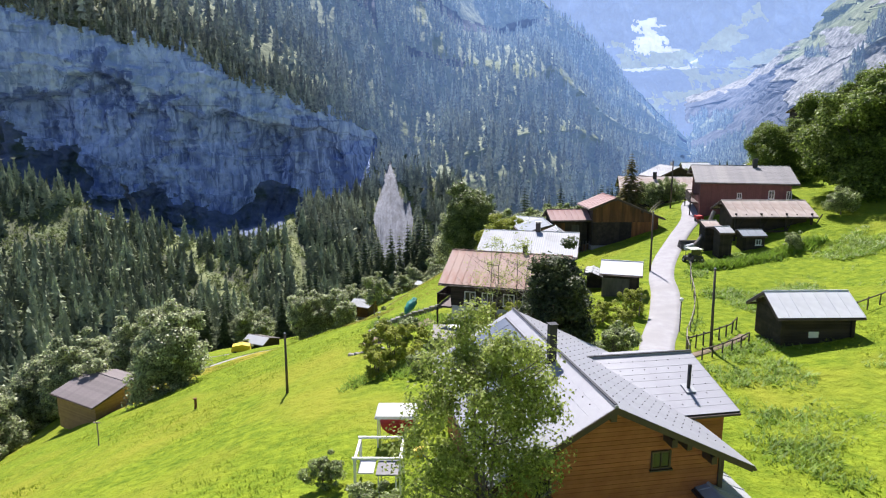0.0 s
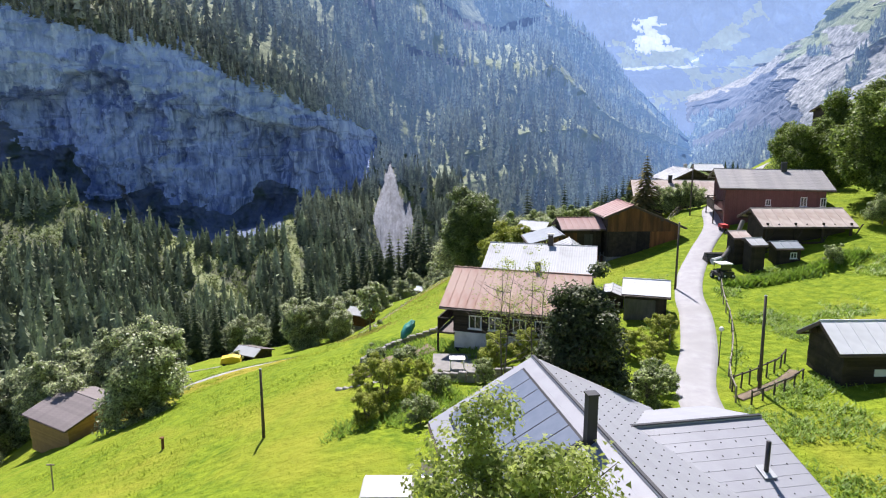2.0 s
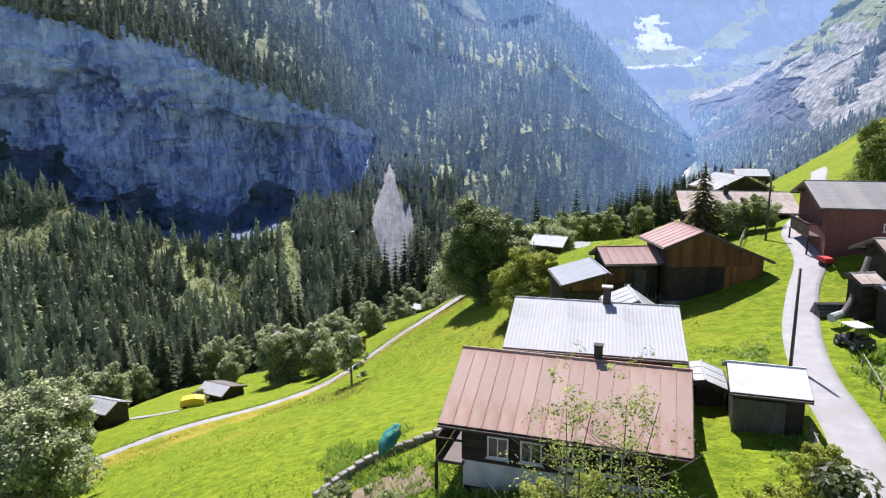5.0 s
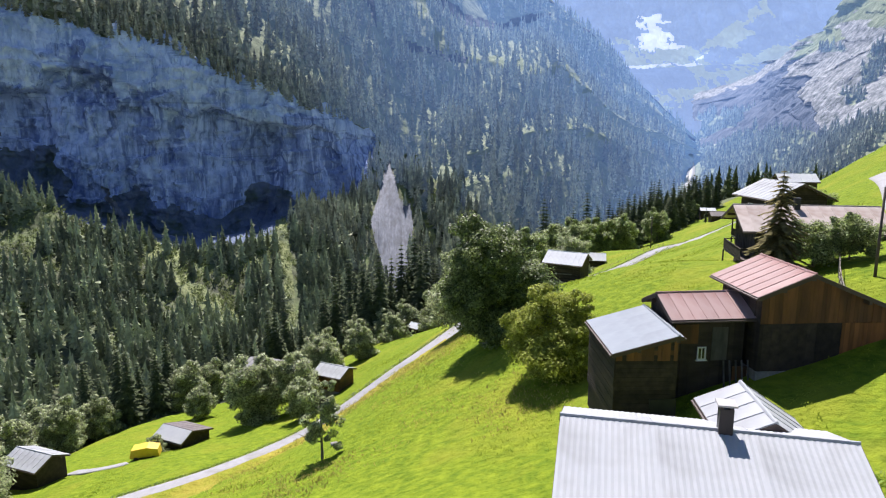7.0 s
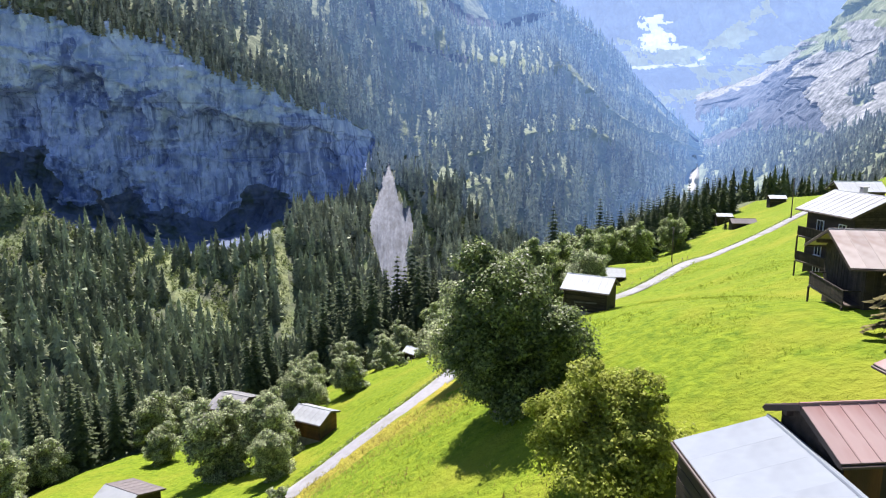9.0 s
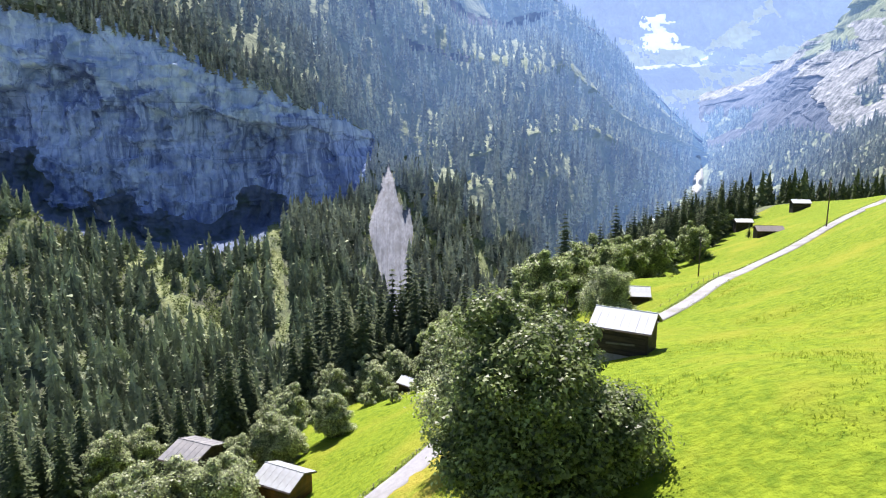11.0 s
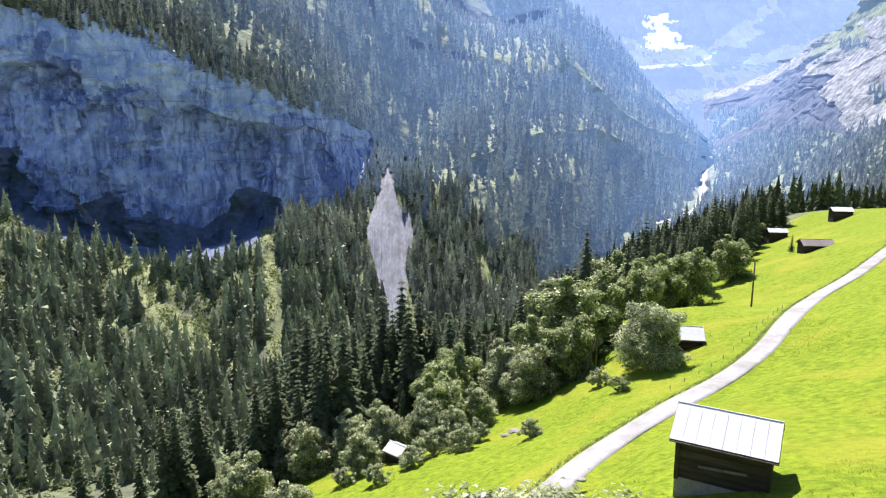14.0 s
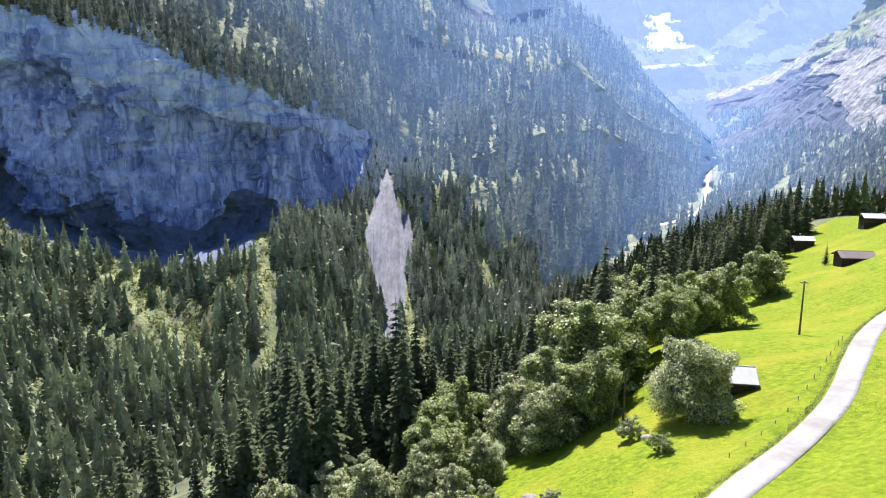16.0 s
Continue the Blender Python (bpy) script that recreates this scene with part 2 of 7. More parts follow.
TEAL = surface("teal tarpaulin", (0.02, 0.20, 0.16), (0.05, 0.30, 0.24), 0.4, 0.5, 0.4, 0.1)
RUBBER = surface("tyre rubber", (0.02, 0.02, 0.02), (0.035, 0.035, 0.035), 0.2, 0.85, 0.2, 0.02)


# ---- helpers of this scene ----
def link(name, bm, mat, smooth=False):
    me = bpy.data.meshes.new(name)
    bm.to_mesh(me)
    bm.free()
    if mat:
        me.materials.append(mat)
    if smooth:
        me.shade_smooth()
    return new(name, me)


def part(name, bm, mat, parent, label="", smooth=False):
    """One mesh under a thing, or under a part, in that parent's own space."""
    ob = link(name, bm, mat, smooth)
    ob.parent = parent
    return tagged(ob, label) if label else ob


def thing(name, m, label, category, group=""):
    ob = new(name)
    ob.matrix_world = m
    return tagged(ob, label, category, group)


def array_mesh(name, verts, faces, mat, smooth=False):
    me = bpy.data.meshes.new(name)
    me.from_pydata(np.asarray(verts).tolist(), [], np.asarray(faces).tolist() if isinstance(faces, np.ndarray) else faces)
    me.materials.append(mat)
    if smooth:
        me.shade_smooth()
    return me


def box(bm, lo, hi, m=Matrix()):
    (x0, y0, z0), (x1, y1, z1) = lo, hi
    v = [bm.verts.new(m @ Vector(c)) for c in ((x0, y0, z0), (x1, y0, z0), (x1, y1, z0), (x0, y1, z0), (x0, y0, z1), (x1, y0, z1), (x1, y1, z1), (x0, y1, z1))]
    for f in ((3, 2, 1, 0), (4, 5, 6, 7), (0, 1, 5, 4), (1, 2, 6, 5), (2, 3, 7, 6), (3, 0, 4, 7)):
        bm.faces.new([v[i] for i in f])
    return bm


def boxed(lo, hi, m=Matrix()):
    return box(bmesh.new(), lo, hi, m)


def tube(bm, a, b, r0, r1=None, n=8, cap=True):
    """A tapered round bar from a to b."""
    a, b = Vector(a), Vector(b)
    r1 = r0 if r1 is None else r1
    q = (b - a).to_track_quat("Z", "Y")
    ring = []
    for c, r in ((a, r0), (b, r1)):
        ring.append([bm.verts.new(c + q @ Vector((r * math.cos(2 * math.pi * i / n), r * math.sin(2 * math.pi * i / n), 0))) for i in range(n)])
    for i in range(n):
        bm.faces.new((ring[0][i], ring[0][(i + 1) % n], ring[1][(i + 1) % n], ring[1][i]))
    if cap:
        bm.faces.new(ring[0][::-1])
        bm.faces.new(ring[1])
    return bm


def tubed(a, b, r0, r1=None, n=8):
    return tube(bmesh.new(), a, b, r0, r1, n)


def prism(outline, y0, y1, bm=None):
    """An outline in x and z, drawn out along y."""
    bm = bm or bmesh.new()
    f = [bm.verts.new((x, y0, z)) for x, z in outline]
    g = [bm.verts.new((x, y1, z)) for x, z in outline]
    bm.faces.new(f)
    bm.faces.new(g[::-1])
    for i in range(len(f)):
        j = (i + 1) % len(f)
        bm.faces.new((f[i], g[i], g[j], f[j]))
    bmesh.ops.recalc_face_normals(bm, faces=bm.faces[:])
    return bm


def spline_weights(grid, v):
    """Weights of the grid's values at each v, for a smooth curve through them."""
    g, v = np.asarray(grid, float), np.atleast_1d(np.asarray(v, float))
    n = len(g)
    i = np.clip(np.searchsorted(g, v) - 1, 0, n - 2)
    h = g[i + 1] - g[i]
    s = np.clip((v - g[i]) / h, 0, 1)
    w = np.zeros((len(v), n))
    k = np.arange(len(v))
    w[k, i] += 2 * s**3 - 3 * s**2 + 1
    w[k, i + 1] += -2 * s**3 + 3 * s**2
    for j, c in ((i, s**3 - 2 * s**2 + s), (i + 1, s**3 - s**2)):
        a, b = np.maximum(j - 1, 0), np.minimum(j + 1, n - 1)
        d = c * h / (g[b] - g[a])
        w[k, b] += d
        w[k, a] -= d
    return w


def fractal(x, y, scale, octaves=4, seed=0):
    """Smooth noise of many sizes, about -1 to 1, on arrays."""
    out, amp, tot = np.zeros_like(x, dtype=float), 1.0, 0.0
    for o in range(octaves):
        rng = np.random.RandomState(seed * 31 + o)
        tab = rng.rand(64, 64) * 2 - 1
        u, v = x / scale + rng.rand() * 64, y / scale + rng.rand() * 64
        i, j = np.floor(u).astype(int), np.floor(v).astype(int)
        a, b = u - i, v - j
        a, b = a * a * (3 - 2 * a), b * b * (3 - 2 * b)
        i0, j0, i1, j1 = i % 64, j % 64, (i + 1) % 64, (j + 1) % 64
        out += amp * ((tab[i0, j0] * (1 - a) + tab[i1, j0] * a) * (1 - b) + (tab[i0, j1] * (1 - a) + tab[i1, j1] * a) * b)
        tot += amp
        amp, scale = amp * 0.5, scale * 0.5
    return out / tot * 1.6


# ---- the near hillside ----
GROUND_X = (-120, -60, -35, -18, -5, 8, 20, 34, 60, 130)
GROUND_Y = (0, 42, 60, 80, 105, 130, 170, 210, 260, 340)
GROUND_Z = np.array((
    (-61.7, -30.4, -20.5, -15.0, -12.8, -14.6, -13.6, -9.7, 3.5, 72.2),
    (-73.8, -37.3, -27.1, -20.7, -16.0, -14.1, -14.0, -11.4, 0.5, 69.5),
    (-78.0, -40.6, -29.2, -22.2, -17.6, -14.6, -13.0, -11.8, -1.2, 65.5),
    (-81.3, -44.4, -33.2, -26.6, -22.2, -17.3, -12.8, -8.4, -2.8, 57.8),
    (-86.0, -45.0, -37.3, -34.2, -26.2, -18.8, -14.1, -12.5, -1.2, 41.4),
    (-84.0, -49.5, -44.6, -39.6, -32.1, -24.4, -21.0, -18.2, -6.4, 25.0),
    (-97.0, -61.0, -54.0, -45.9, -41.7, -37.9, -32.4, -28.0, -18.5, 23.8),
    (-110.0, -80.0, -66.0, -59.8, -55.2, -50.1, -43.9, -34.3, -30.6, -1.0),
    (-120.0, -93.8, -84.9, -80.6, -76.9, -71.4, -65.0, -56.9, -42.0, -18.2),
    (-141.9, -122.9, -113.5, -106.3, -100.3, -93.9, -87.7, -80.2, -66.2, -31.5),
))


def height(x, y):
    x, y = np.atleast_1d(np.asarray(x, float)), np.atleast_1d(np.asarray(y, float))
    cx, cy = np.clip(x, -120, 130), np.clip(y, 0, 340)
    z = np.einsum("ij,jk,ik->i", spline_weights(GROUND_Y, cy), GROUND_Z, spline_weights(GROUND_X, cx))
    return z + (x - cx) * (0.42 - 0.40 * np.clip((cy - 150) / 130, 0, 1)) + np.minimum(y - cy, 0) * 0.02 - np.maximum(y - cy, 0) * 0.25


def gz(x, y):
    return float(height(x, y)[0])


def along(points, step=1.0):
    """A smooth line through plan points, in even steps."""
    p = np.array(points, float)
    s = np.r_[0, np.cumsum(np.hypot(*np.diff(p, axis=0).T))]
    t = np.arange(0, s[-1], step)
    return spline_weights(s, t) @ p


LANE = along([(9.5, 22), (12.2, 33), (13.6, 40.5), (16.2, 47), (18.2, 53), (19.3, 57.5), (21.6, 63.5), (25.2, 70.5), (28.6, 76), (31.4, 84), (36.2, 92), (41.5, 99), (47.5, 110), (55, 123), (62, 136)])
PATH = along([(-44, 90), (-28.2, 98), (-19, 110), (-12, 116.5), (-2.4, 124.5), (5, 137), (12.2, 147.5), (22, 156.8), (31.5, 165.2), (38, 171.5), (46, 182), (59, 198.8), (71.5, 209), (98, 233), (130, 256)])


def line_distance(x, y, line):
    d = np.full(len(x), 1e9)
    for i in range(0, len(line), 2):
        d = np.minimum(d, (x - line[i, 0])**2 + (y - line[i, 1])**2)
    return np.sqrt(d)


def wood_edge(x):
    """How far up the valley the meadow reaches before the wood begins."""
    return np.interp(x, (-120, -60, -30, -10, 8, 20, 34, 50, 60, 84, 100, 116, 140, 220), (120, 150, 178, 188, 197, 205, 217, 236, 252, 281, 308, 322, 336, 360))


def ground_sheet():
    xs = np.r_[np.arange(-420, -70, 10.0), np.arange(-70, 104, 0.8), np.arange(104, 420, 8.0)]
    ys = np.r_[np.arange(-120, 0, 10.0), np.arange(0, 240, 0.8), np.arange(240, 420, 6.0)]
    gx, gy = np.meshgrid(xs, ys)
    x, y = gx.ravel(), gy.ravel()
    z = height(x, y)
    near = np.minimum(line_distance(x, y, LANE) - 1.9, line_distance(x, y, PATH) - 1.6)
    soft = np.clip(near / 2.5, 0, 1)
    z += soft * (fractal(x, y, 6.0, 3, 2) * 0.16 + fractal(x, y, 1.7, 2, 5) * 0.07)
    # the track is a bench cut into the slope
    line_z = height(PATH[:, 0], PATH[:, 1])
    for i in np.nonzero(line_distance(x, y, PATH) < 6.4)[0]:
        d = np.hypot(x[i] - PATH[:, 0], y[i] - PATH[:, 1])
        k = int(np.argmin(d))
        b = np.clip((6.0 - d[k]) / 4.0, 0, 1)
        z[i] += (line_z[k] - 0.4 - z[i]) * 0.6 * b * b * (3 - 2 * b)
    # a grown-over bank on the near side of the track
    d = line_distance(x, y, PATH[:60])
    z += np.where((np.interp(x, PATH[:60, 0], PATH[:60, 1]) > y) & (x > -46) & (x < 0), 1.0 * np.exp(-((d - 2.9) / 1.1) ** 2), 0)
    n, w = len(ys), len(xs)
    k = np.arange(n * w).reshape(n, w)
    faces = np.stack([k[:-1, :-1], k[:-1, 1:], k[1:, 1:], k[1:, :-1]], -1).reshape(-1, 4)
    me = array_mesh("ground", np.c_[x, y, z], faces, GRASS, True)
    me.materials.append(WOODLAND)
    mx, my = x[faces].mean(axis=1), y[faces].mean(axis=1)
    wood = my > wood_edge(mx) + fractal(mx, my, 14, 3, 13) * 3
    # unmown, yellowed grass on the near side of the track
    me.materials.append(HAY)
    turn = np.interp(mx, PATH[:60, 0], PATH[:60, 1]) - my
    dry = (mx > -46) & (mx < 4) & (turn > 0) & (turn + fractal(mx, my, 9, 4, 15) * 6 < 15 - 0.25 * np.abs(mx + 14))
    me.polygons.foreach_set("material_index", np.where(wood, 1, np.where(dry, 2, 0)).astype(np.int32))
    ob = new("ground", me)
    return tagged(ob, "steep bright green alpine hay meadow with yellowed patches", "meadow", kind="structure")


def ribbon(name, line, width, mat, label, category, lift=0.05, level=0.0, sink=0.0):
    """A road laid on the hillside, its edges uneven and turned down into the ground."""
    d = np.gradient(line, axis=0)
    d /= np.linalg.norm(d, axis=1)[:, None]
    side = np.c_[d[:, 1], -d[:, 0]]
    rows, prof = [], ((-1.12, -0.6), (-1.0, 0), (-0.6, 0.02), (-0.2, 0.04), (0.2, 0.04), (0.6, 0.02), (1.0, 0), (1.12, -0.6))
    wob = fractal(line[:, 0], line[:, 1], 9.0, 2, 9) * 0.07
    zc = height(line[:, 0], line[:, 1])
    for s, dz in prof:
        q = line + side * (s * (width / 2 + wob))[:, None]
        zq = height(q[:, 0], q[:, 1])
        rows.append(np.c_[q, zq + (zc - sink - zq) * level + lift + dz])
    v = np.concatenate(rows)
    n = len(line)
    k = np.arange(len(prof) * n).reshape(len(prof), n)
    f = np.stack([k[:-1, :-1], k[:-1, 1:], k[1:, 1:], k[1:, :-1]], -1).reshape(-1, 4)
    return tagged(new(name, array_mesh(name, v, f, mat, True)), label, category, kind="structure")


ground_sheet()
ribbon("road", LANE, 2.15, ROAD, "narrow pale tarmac village lane", "road", 0.08)
ribbon("track", PATH, 2.5, TRACK, "pale gravel farm track across the meadow", "track", 0.10, 0.6, 0.4)

# ---- the far side of the valley: lines across the slope, from the river up to the crest ----
VALLEY = [(-240, 300, -115), (-197, 320, -124), (-171, 340, -133), (-140, 360, -143), (-113, 380, -152), (-81, 400, -160), (-53, 430, -169), (-28, 470, -175), (25, 560, -159), (135, 800, -152), (267, 1000, -130), (448, 1250, -107)]
WOODS = [(-366, 450, -71), (-299, 480, -80), (-249, 490, -93), (-192, 490, -105), (-149, 500, -116), (-107, 530, -115), (-71, 574, -139), (-35, 590, -148), (31, 680, -122), (142, 850, -99), (276, 1040, -80), (501, 1400, -85)]
KNOLL = [(-405, 500, -40), (-326, 525, -55), (-270, 530, -80), (-220, 560, -90), (-176, 590, -90), (-130, 640, -83), (-84, 680, -86), (-42, 700, -97), (35, 770, -70), (157, 950, -34), (304, 1150, -37), (537, 1500, -67)]
FOOT = [(-493, 600, -30), (-384, 612, -45), (-317, 618, -75), (-250, 632, -87), (-198, 660, -91), (-143, 700, -80), (-93, 755, -69), (-46, 775, -58), (37, 830, -43), (173, 1050, 4), (330, 1250, -6), (558, 1560, -57)]
BRINK = [(-497, 640, 162), (-389, 638, 117), (-317, 643, 96), (-252, 663, 83), (-199, 684, 54), (-143, 718, 29), (-101, 835, 9), (-52, 880, -27), (40, 900, -4), (197, 1200, 70), (363, 1380, 38), (580, 1620, -49)]
UPPER = [(-652, 850, 353), (-525, 880, 276), (-429, 880, 245), (-338, 900, 225), (-264, 920, 198), (-187, 950, 163), (-120, 1000, 142), (-61, 1050, 118), (53, 1200, 126), (245, 1500, 216), (435, 1650, 91), (608, 1700, -42)]
CREST = [(-906, 1200, 704), (-698, 1200, 626), (-594, 1250, 612), (-478, 1300, 594), (-378, 1350, 581), (-268, 1400, 564), (-170, 1450, 545), (-85, 1500, 512), (69, 1600, 421), (286, 1750, 280), (475, 1800, 107), (645, 1800, -45)]
RIGHT_FOOT = [(461, 1300, -116), (436, 1000, -97), (409, 800, -89), (366, 600, -77), (347, 450, -67)]
RIGHT_WOOD = [(553, 1560, -76), (545, 1250, -51), (511, 1000, -36), (521, 850, -17), (587, 750, 14)]
RIGHT_ROCK = [(618, 1750, -22), (650, 1500, 41), (608, 1200, 60), (608, 1000, 73), (694, 900, 138)]
RIGHT_TOP = [(701, 2000, 95), (800, 1850, 138), (783, 1550, 187), (749, 1250, 251), (864, 1150, 400)]


HOLLOW = [(-330, 120, -118), (-270, 170, -125), (-215, 205, -132), (-170, 235, -140), (-130, 265, -150), (-95, 290, -158), (-60, 315, -165), (-25, 345, -172), (50, 395, -165), (140, 460, -150), (250, 520, -128), (380, 620, -100)]
EAST_HOLLOW = [(380, 620, -110), (330, 560, -98), (300, 500, -92), (280, 440, -84), (270, 380, -70)]


def loft(lines, nu, nv, rows=None, cols=None):
    """A smooth sheet through lines that run along the valley; gives the points and, for each, how far along (u) and up (v) it lies."""
    c = np.array(lines, float)
    v, u = np.meshgrid(np.linspace(0, c.shape[0] - 1, nv) if rows is None else rows, np.linspace(0, c.shape[1] - 1, nu) if cols is None else cols, indexing="ij")
    wv, wu = spline_weights(range(c.shape[0]), v[:, 0]), spline_weights(range(c.shape[1]), u[0])
    return np.einsum("ai,ijk,bj->abk", wv, c, wu), u, v


def sheet_faces(nv, nu):
    k = np.arange(nv * nu).reshape(nv, nu)
    return np.stack([k[:-1, :-1], k[:-1, 1:], k[1:, 1:], k[1:, :-1]], -1).reshape(-1, 4)


def rough(p, u, v, size, amount, seed):
    q = p.copy()
    q[..., 1] += fractal(p[..., 0] + p[..., 1] * 0.7, p[..., 2] * 1.3, size, 5, seed) * amount
    q[..., 2] += fractal(p[..., 0], p[..., 1], size * 1.3, 4, seed + 1) * amount * 0.5
    return q


def face_sheet(name, q, keep, kinds, mats):
    """A sheet of the faces that keep says, each with the material that kinds says."""
    nv, nu = q.shape[:2]
    k = keep[:-1, :-1].ravel()
    me = array_mesh(name, q.reshape(-1, 3), sheet_faces(nv, nu)[k], mats[0], True)
    for m in mats[1:]:
        me.materials.append(m)
    me.polygons.foreach_set("material_index", kinds[:-1, :-1].ravel()[k].astype(np.int32))
    return new(name, me)


def blocks(x, z, size, seed):
    """Broken rock: for each point the chance number and the centre of the block that it lies in, and its distance from the next."""
    rng = np.random.RandomState(seed)
    jx, jz, val = rng.rand(64, 64), rng.rand(64, 64), rng.rand(64, 64) * 2 - 1
    a, b = x / size, z / size
    i, j = np.floor(a).astype(int), np.floor(b).astype(int)
    best, second, out, cz = np.full(a.shape, 9.0), np.full(a.shape, 9.0), np.zeros(a.shape), np.zeros(a.shape)
    for di in (-1, 0, 1):
        for dj in (-1, 0, 1):
            p, q = (i + di) % 64, (j + dj) % 64
            d = np.hypot(i + di + jx[p, q] - a, j + dj + jz[p, q] - b)
            near = d < best
            second = np.where(near, best, np.minimum(second, d))
            best = np.where(near, d, best)
            out = np.where(near, val[p, q], out)
            cz = np.where(near, (j + dj + jz[p, q] - b), cz)
    return out, cz, second - best


def far_side():
    rows = np.r_[np.linspace(0, 3.7, 130), np.linspace(3.71, 5.1, 190), np.linspace(5.12, 7, 110)]
    cols = np.r_[np.linspace(0, 6.4, 620), np.linspace(6.412, 11, 240)]
    p, u, v = loft((HOLLOW, VALLEY, WOODS, KNOLL, FOOT, BRINK, UPPER, CREST), len(cols), len(rows), rows, cols)
    v = v - 1
    wave = fractal(u * 30, v * 20, 22, 3, 40)
    jag = fractal(u * 60, v * 14, 16, 4, 46)
    edge = fractal(u * 90, v * 12, 9, 3, 48)
    # the scree fan below the end of the cliff
    wide = np.where(v > 1.9, 0.40 * (3.72 - v) / 1.7, 0.42 * (v - 0.6) / 1.3)
    mid = np.where(v > 1.9, 6.62, 6.62 + (1.9 - v) * 0.16)
    fan = (np.abs(u - mid - 0.05 * edge * np.clip(3.3 - v, 0, 1)) < wide * (1 + 0.22 * edge)) & (v > 0.75 + edge * 0.2) & (v < 3.66)
    cliff = np.clip((v - 2.80 - jag * 0.16) / 0.15, 0, 1) * np.clip((4.0 + jag * 0.08 - v) / 0.08, 0, 1) * np.clip((6.1 + 0.5 * np.clip((v - 3.3) / 0.5, 0, 1) + jag * 0.35 - u) / 0.3, 0, 1)
    cliff *= np.clip((np.abs(u - mid) - np.where(v < 3.72, np.clip(wide, 0.17, 1), 0) - 0.10) / 0.12, 0, 1)
    q = rough(p, u, v, 60, 14, 11)
    smooth = np.maximum(0.75 * cliff, 0.85 * np.clip(1.6 - np.abs(u - mid) / 0.45, 0, 1) * np.clip((3.9 - v) / 0.2, 0, 1))
    q = p + (q - p) * (1 - smooth)[..., None]
    # spurs that run down the long slope, and hollows between them
    spur = np.abs(((u * 0.55 + v * 0.75 + 0.12 * fractal(u * 10, v * 10, 8, 2, 17)) % 1.0) * 2 - 1)
    q[..., 1] -= np.clip(u - 6.6, 0, 1) * np.clip(v - 1.4, 0, 1) * (spur - 0.5) * np.clip((p[..., 1] - 600) * 0.14, 0, 110)
    # bedded rock: strata that step in and out, upright joints, a long overhang with hollows under it
    x, z = p[..., 0] + 0.1 * p[..., 1], p[..., 2]
    back = fractal(x * 1.6, z * 0.35, 60, 4, 21) * 13
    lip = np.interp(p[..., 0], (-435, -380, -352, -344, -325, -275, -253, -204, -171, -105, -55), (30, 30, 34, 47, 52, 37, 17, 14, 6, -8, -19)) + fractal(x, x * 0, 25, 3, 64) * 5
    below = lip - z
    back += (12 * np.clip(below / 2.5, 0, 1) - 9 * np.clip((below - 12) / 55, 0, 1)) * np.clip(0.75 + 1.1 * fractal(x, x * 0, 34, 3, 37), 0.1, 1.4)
    for cx, cz, rx, rz, deep in ((-312, 30, 20, 13, 9), (-283, 6, 14, 12, 8), (-230, -4, 30, 17, 9), (-178, -22, 17, 27, 9), (-383, 14, 32, 11, 8), (-262, -35, 13, 20, 6), (-130, -34, 14, 16, 6)):
        e = np.hypot((x - 0.1 * p[..., 1] - cx + fractal(x, z, 18, 3, 31) * 7) / rx, (z - cz + fractal(x, z, 14, 3, 33) * 5) / np.where(z > cz, rz, rz * 1.6))
        back += deep * np.clip((1 - e) / np.where(z > cz, 0.12, 0.7), 0, 1)
    for thick, deep, cell, seed in ((22.0, 4.5, 17.0, 65), (9.5, 2.6, 7.0, 66), (3.4, 0.8, 4.0, 67)):
        rng = np.random.RandomState(seed)
        h = (z + 0.05 * x + fractal(x, z, 40, 3, seed) * 9 + 300) / thick
        layer = np.floor(h + 0.35 * np.sin(h * 2.1)).astype(int)
        up = h + 0.35 * np.sin(h * 2.1) - layer
        shift = rng.rand(512)[layer % 512]
        joint = np.floor(x / cell + shift * 7 + fractal(x, z, 12, 2, seed + 5) * 0.5).astype(int)
        val = rng.rand(512, 64)[layer % 512, joint % 64] - 0.5
        back -= deep * (val * 1.5 + (shift - 0.5) + 0.9 * up ** 2 * (shift > 0.35))
    q[..., 1] += cliff * back
    # paler rock above the overhang and dark foot carry light and shade in colour
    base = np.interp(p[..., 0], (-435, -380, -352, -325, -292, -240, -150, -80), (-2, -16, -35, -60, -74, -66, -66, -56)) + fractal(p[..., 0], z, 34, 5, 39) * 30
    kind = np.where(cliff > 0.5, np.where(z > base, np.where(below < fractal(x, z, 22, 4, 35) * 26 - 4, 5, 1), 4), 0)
    # bare rock and rubble under the face, the cliff's shade put into its dark colour
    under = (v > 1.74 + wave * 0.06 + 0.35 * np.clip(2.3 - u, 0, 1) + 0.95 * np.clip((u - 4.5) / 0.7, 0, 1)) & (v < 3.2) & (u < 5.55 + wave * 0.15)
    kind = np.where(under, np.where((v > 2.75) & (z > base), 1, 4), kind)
    # a smaller fan at the foot of the face
    fan2 = (np.abs(u - 2.1 - (3.2 - v) * 0.9 + wave * 0.05) < 0.03 + 0.20 * np.clip(3.2 - v, 0, 1)) & (v > 2.2) & (v < 3.2)
    rill = fractal(u * 120, v * 3, 6, 3, 49)
    q[..., 1] += np.where(fan, rill * 3.0, 0)
    kind = np.where(fan | fan2, 2, kind)
    strip = (np.abs(u - 4.62 + (v - 1.5) * 0.06 + wave * 0.03) < 0.075) & (v > 0.5) & (v < 2.1)
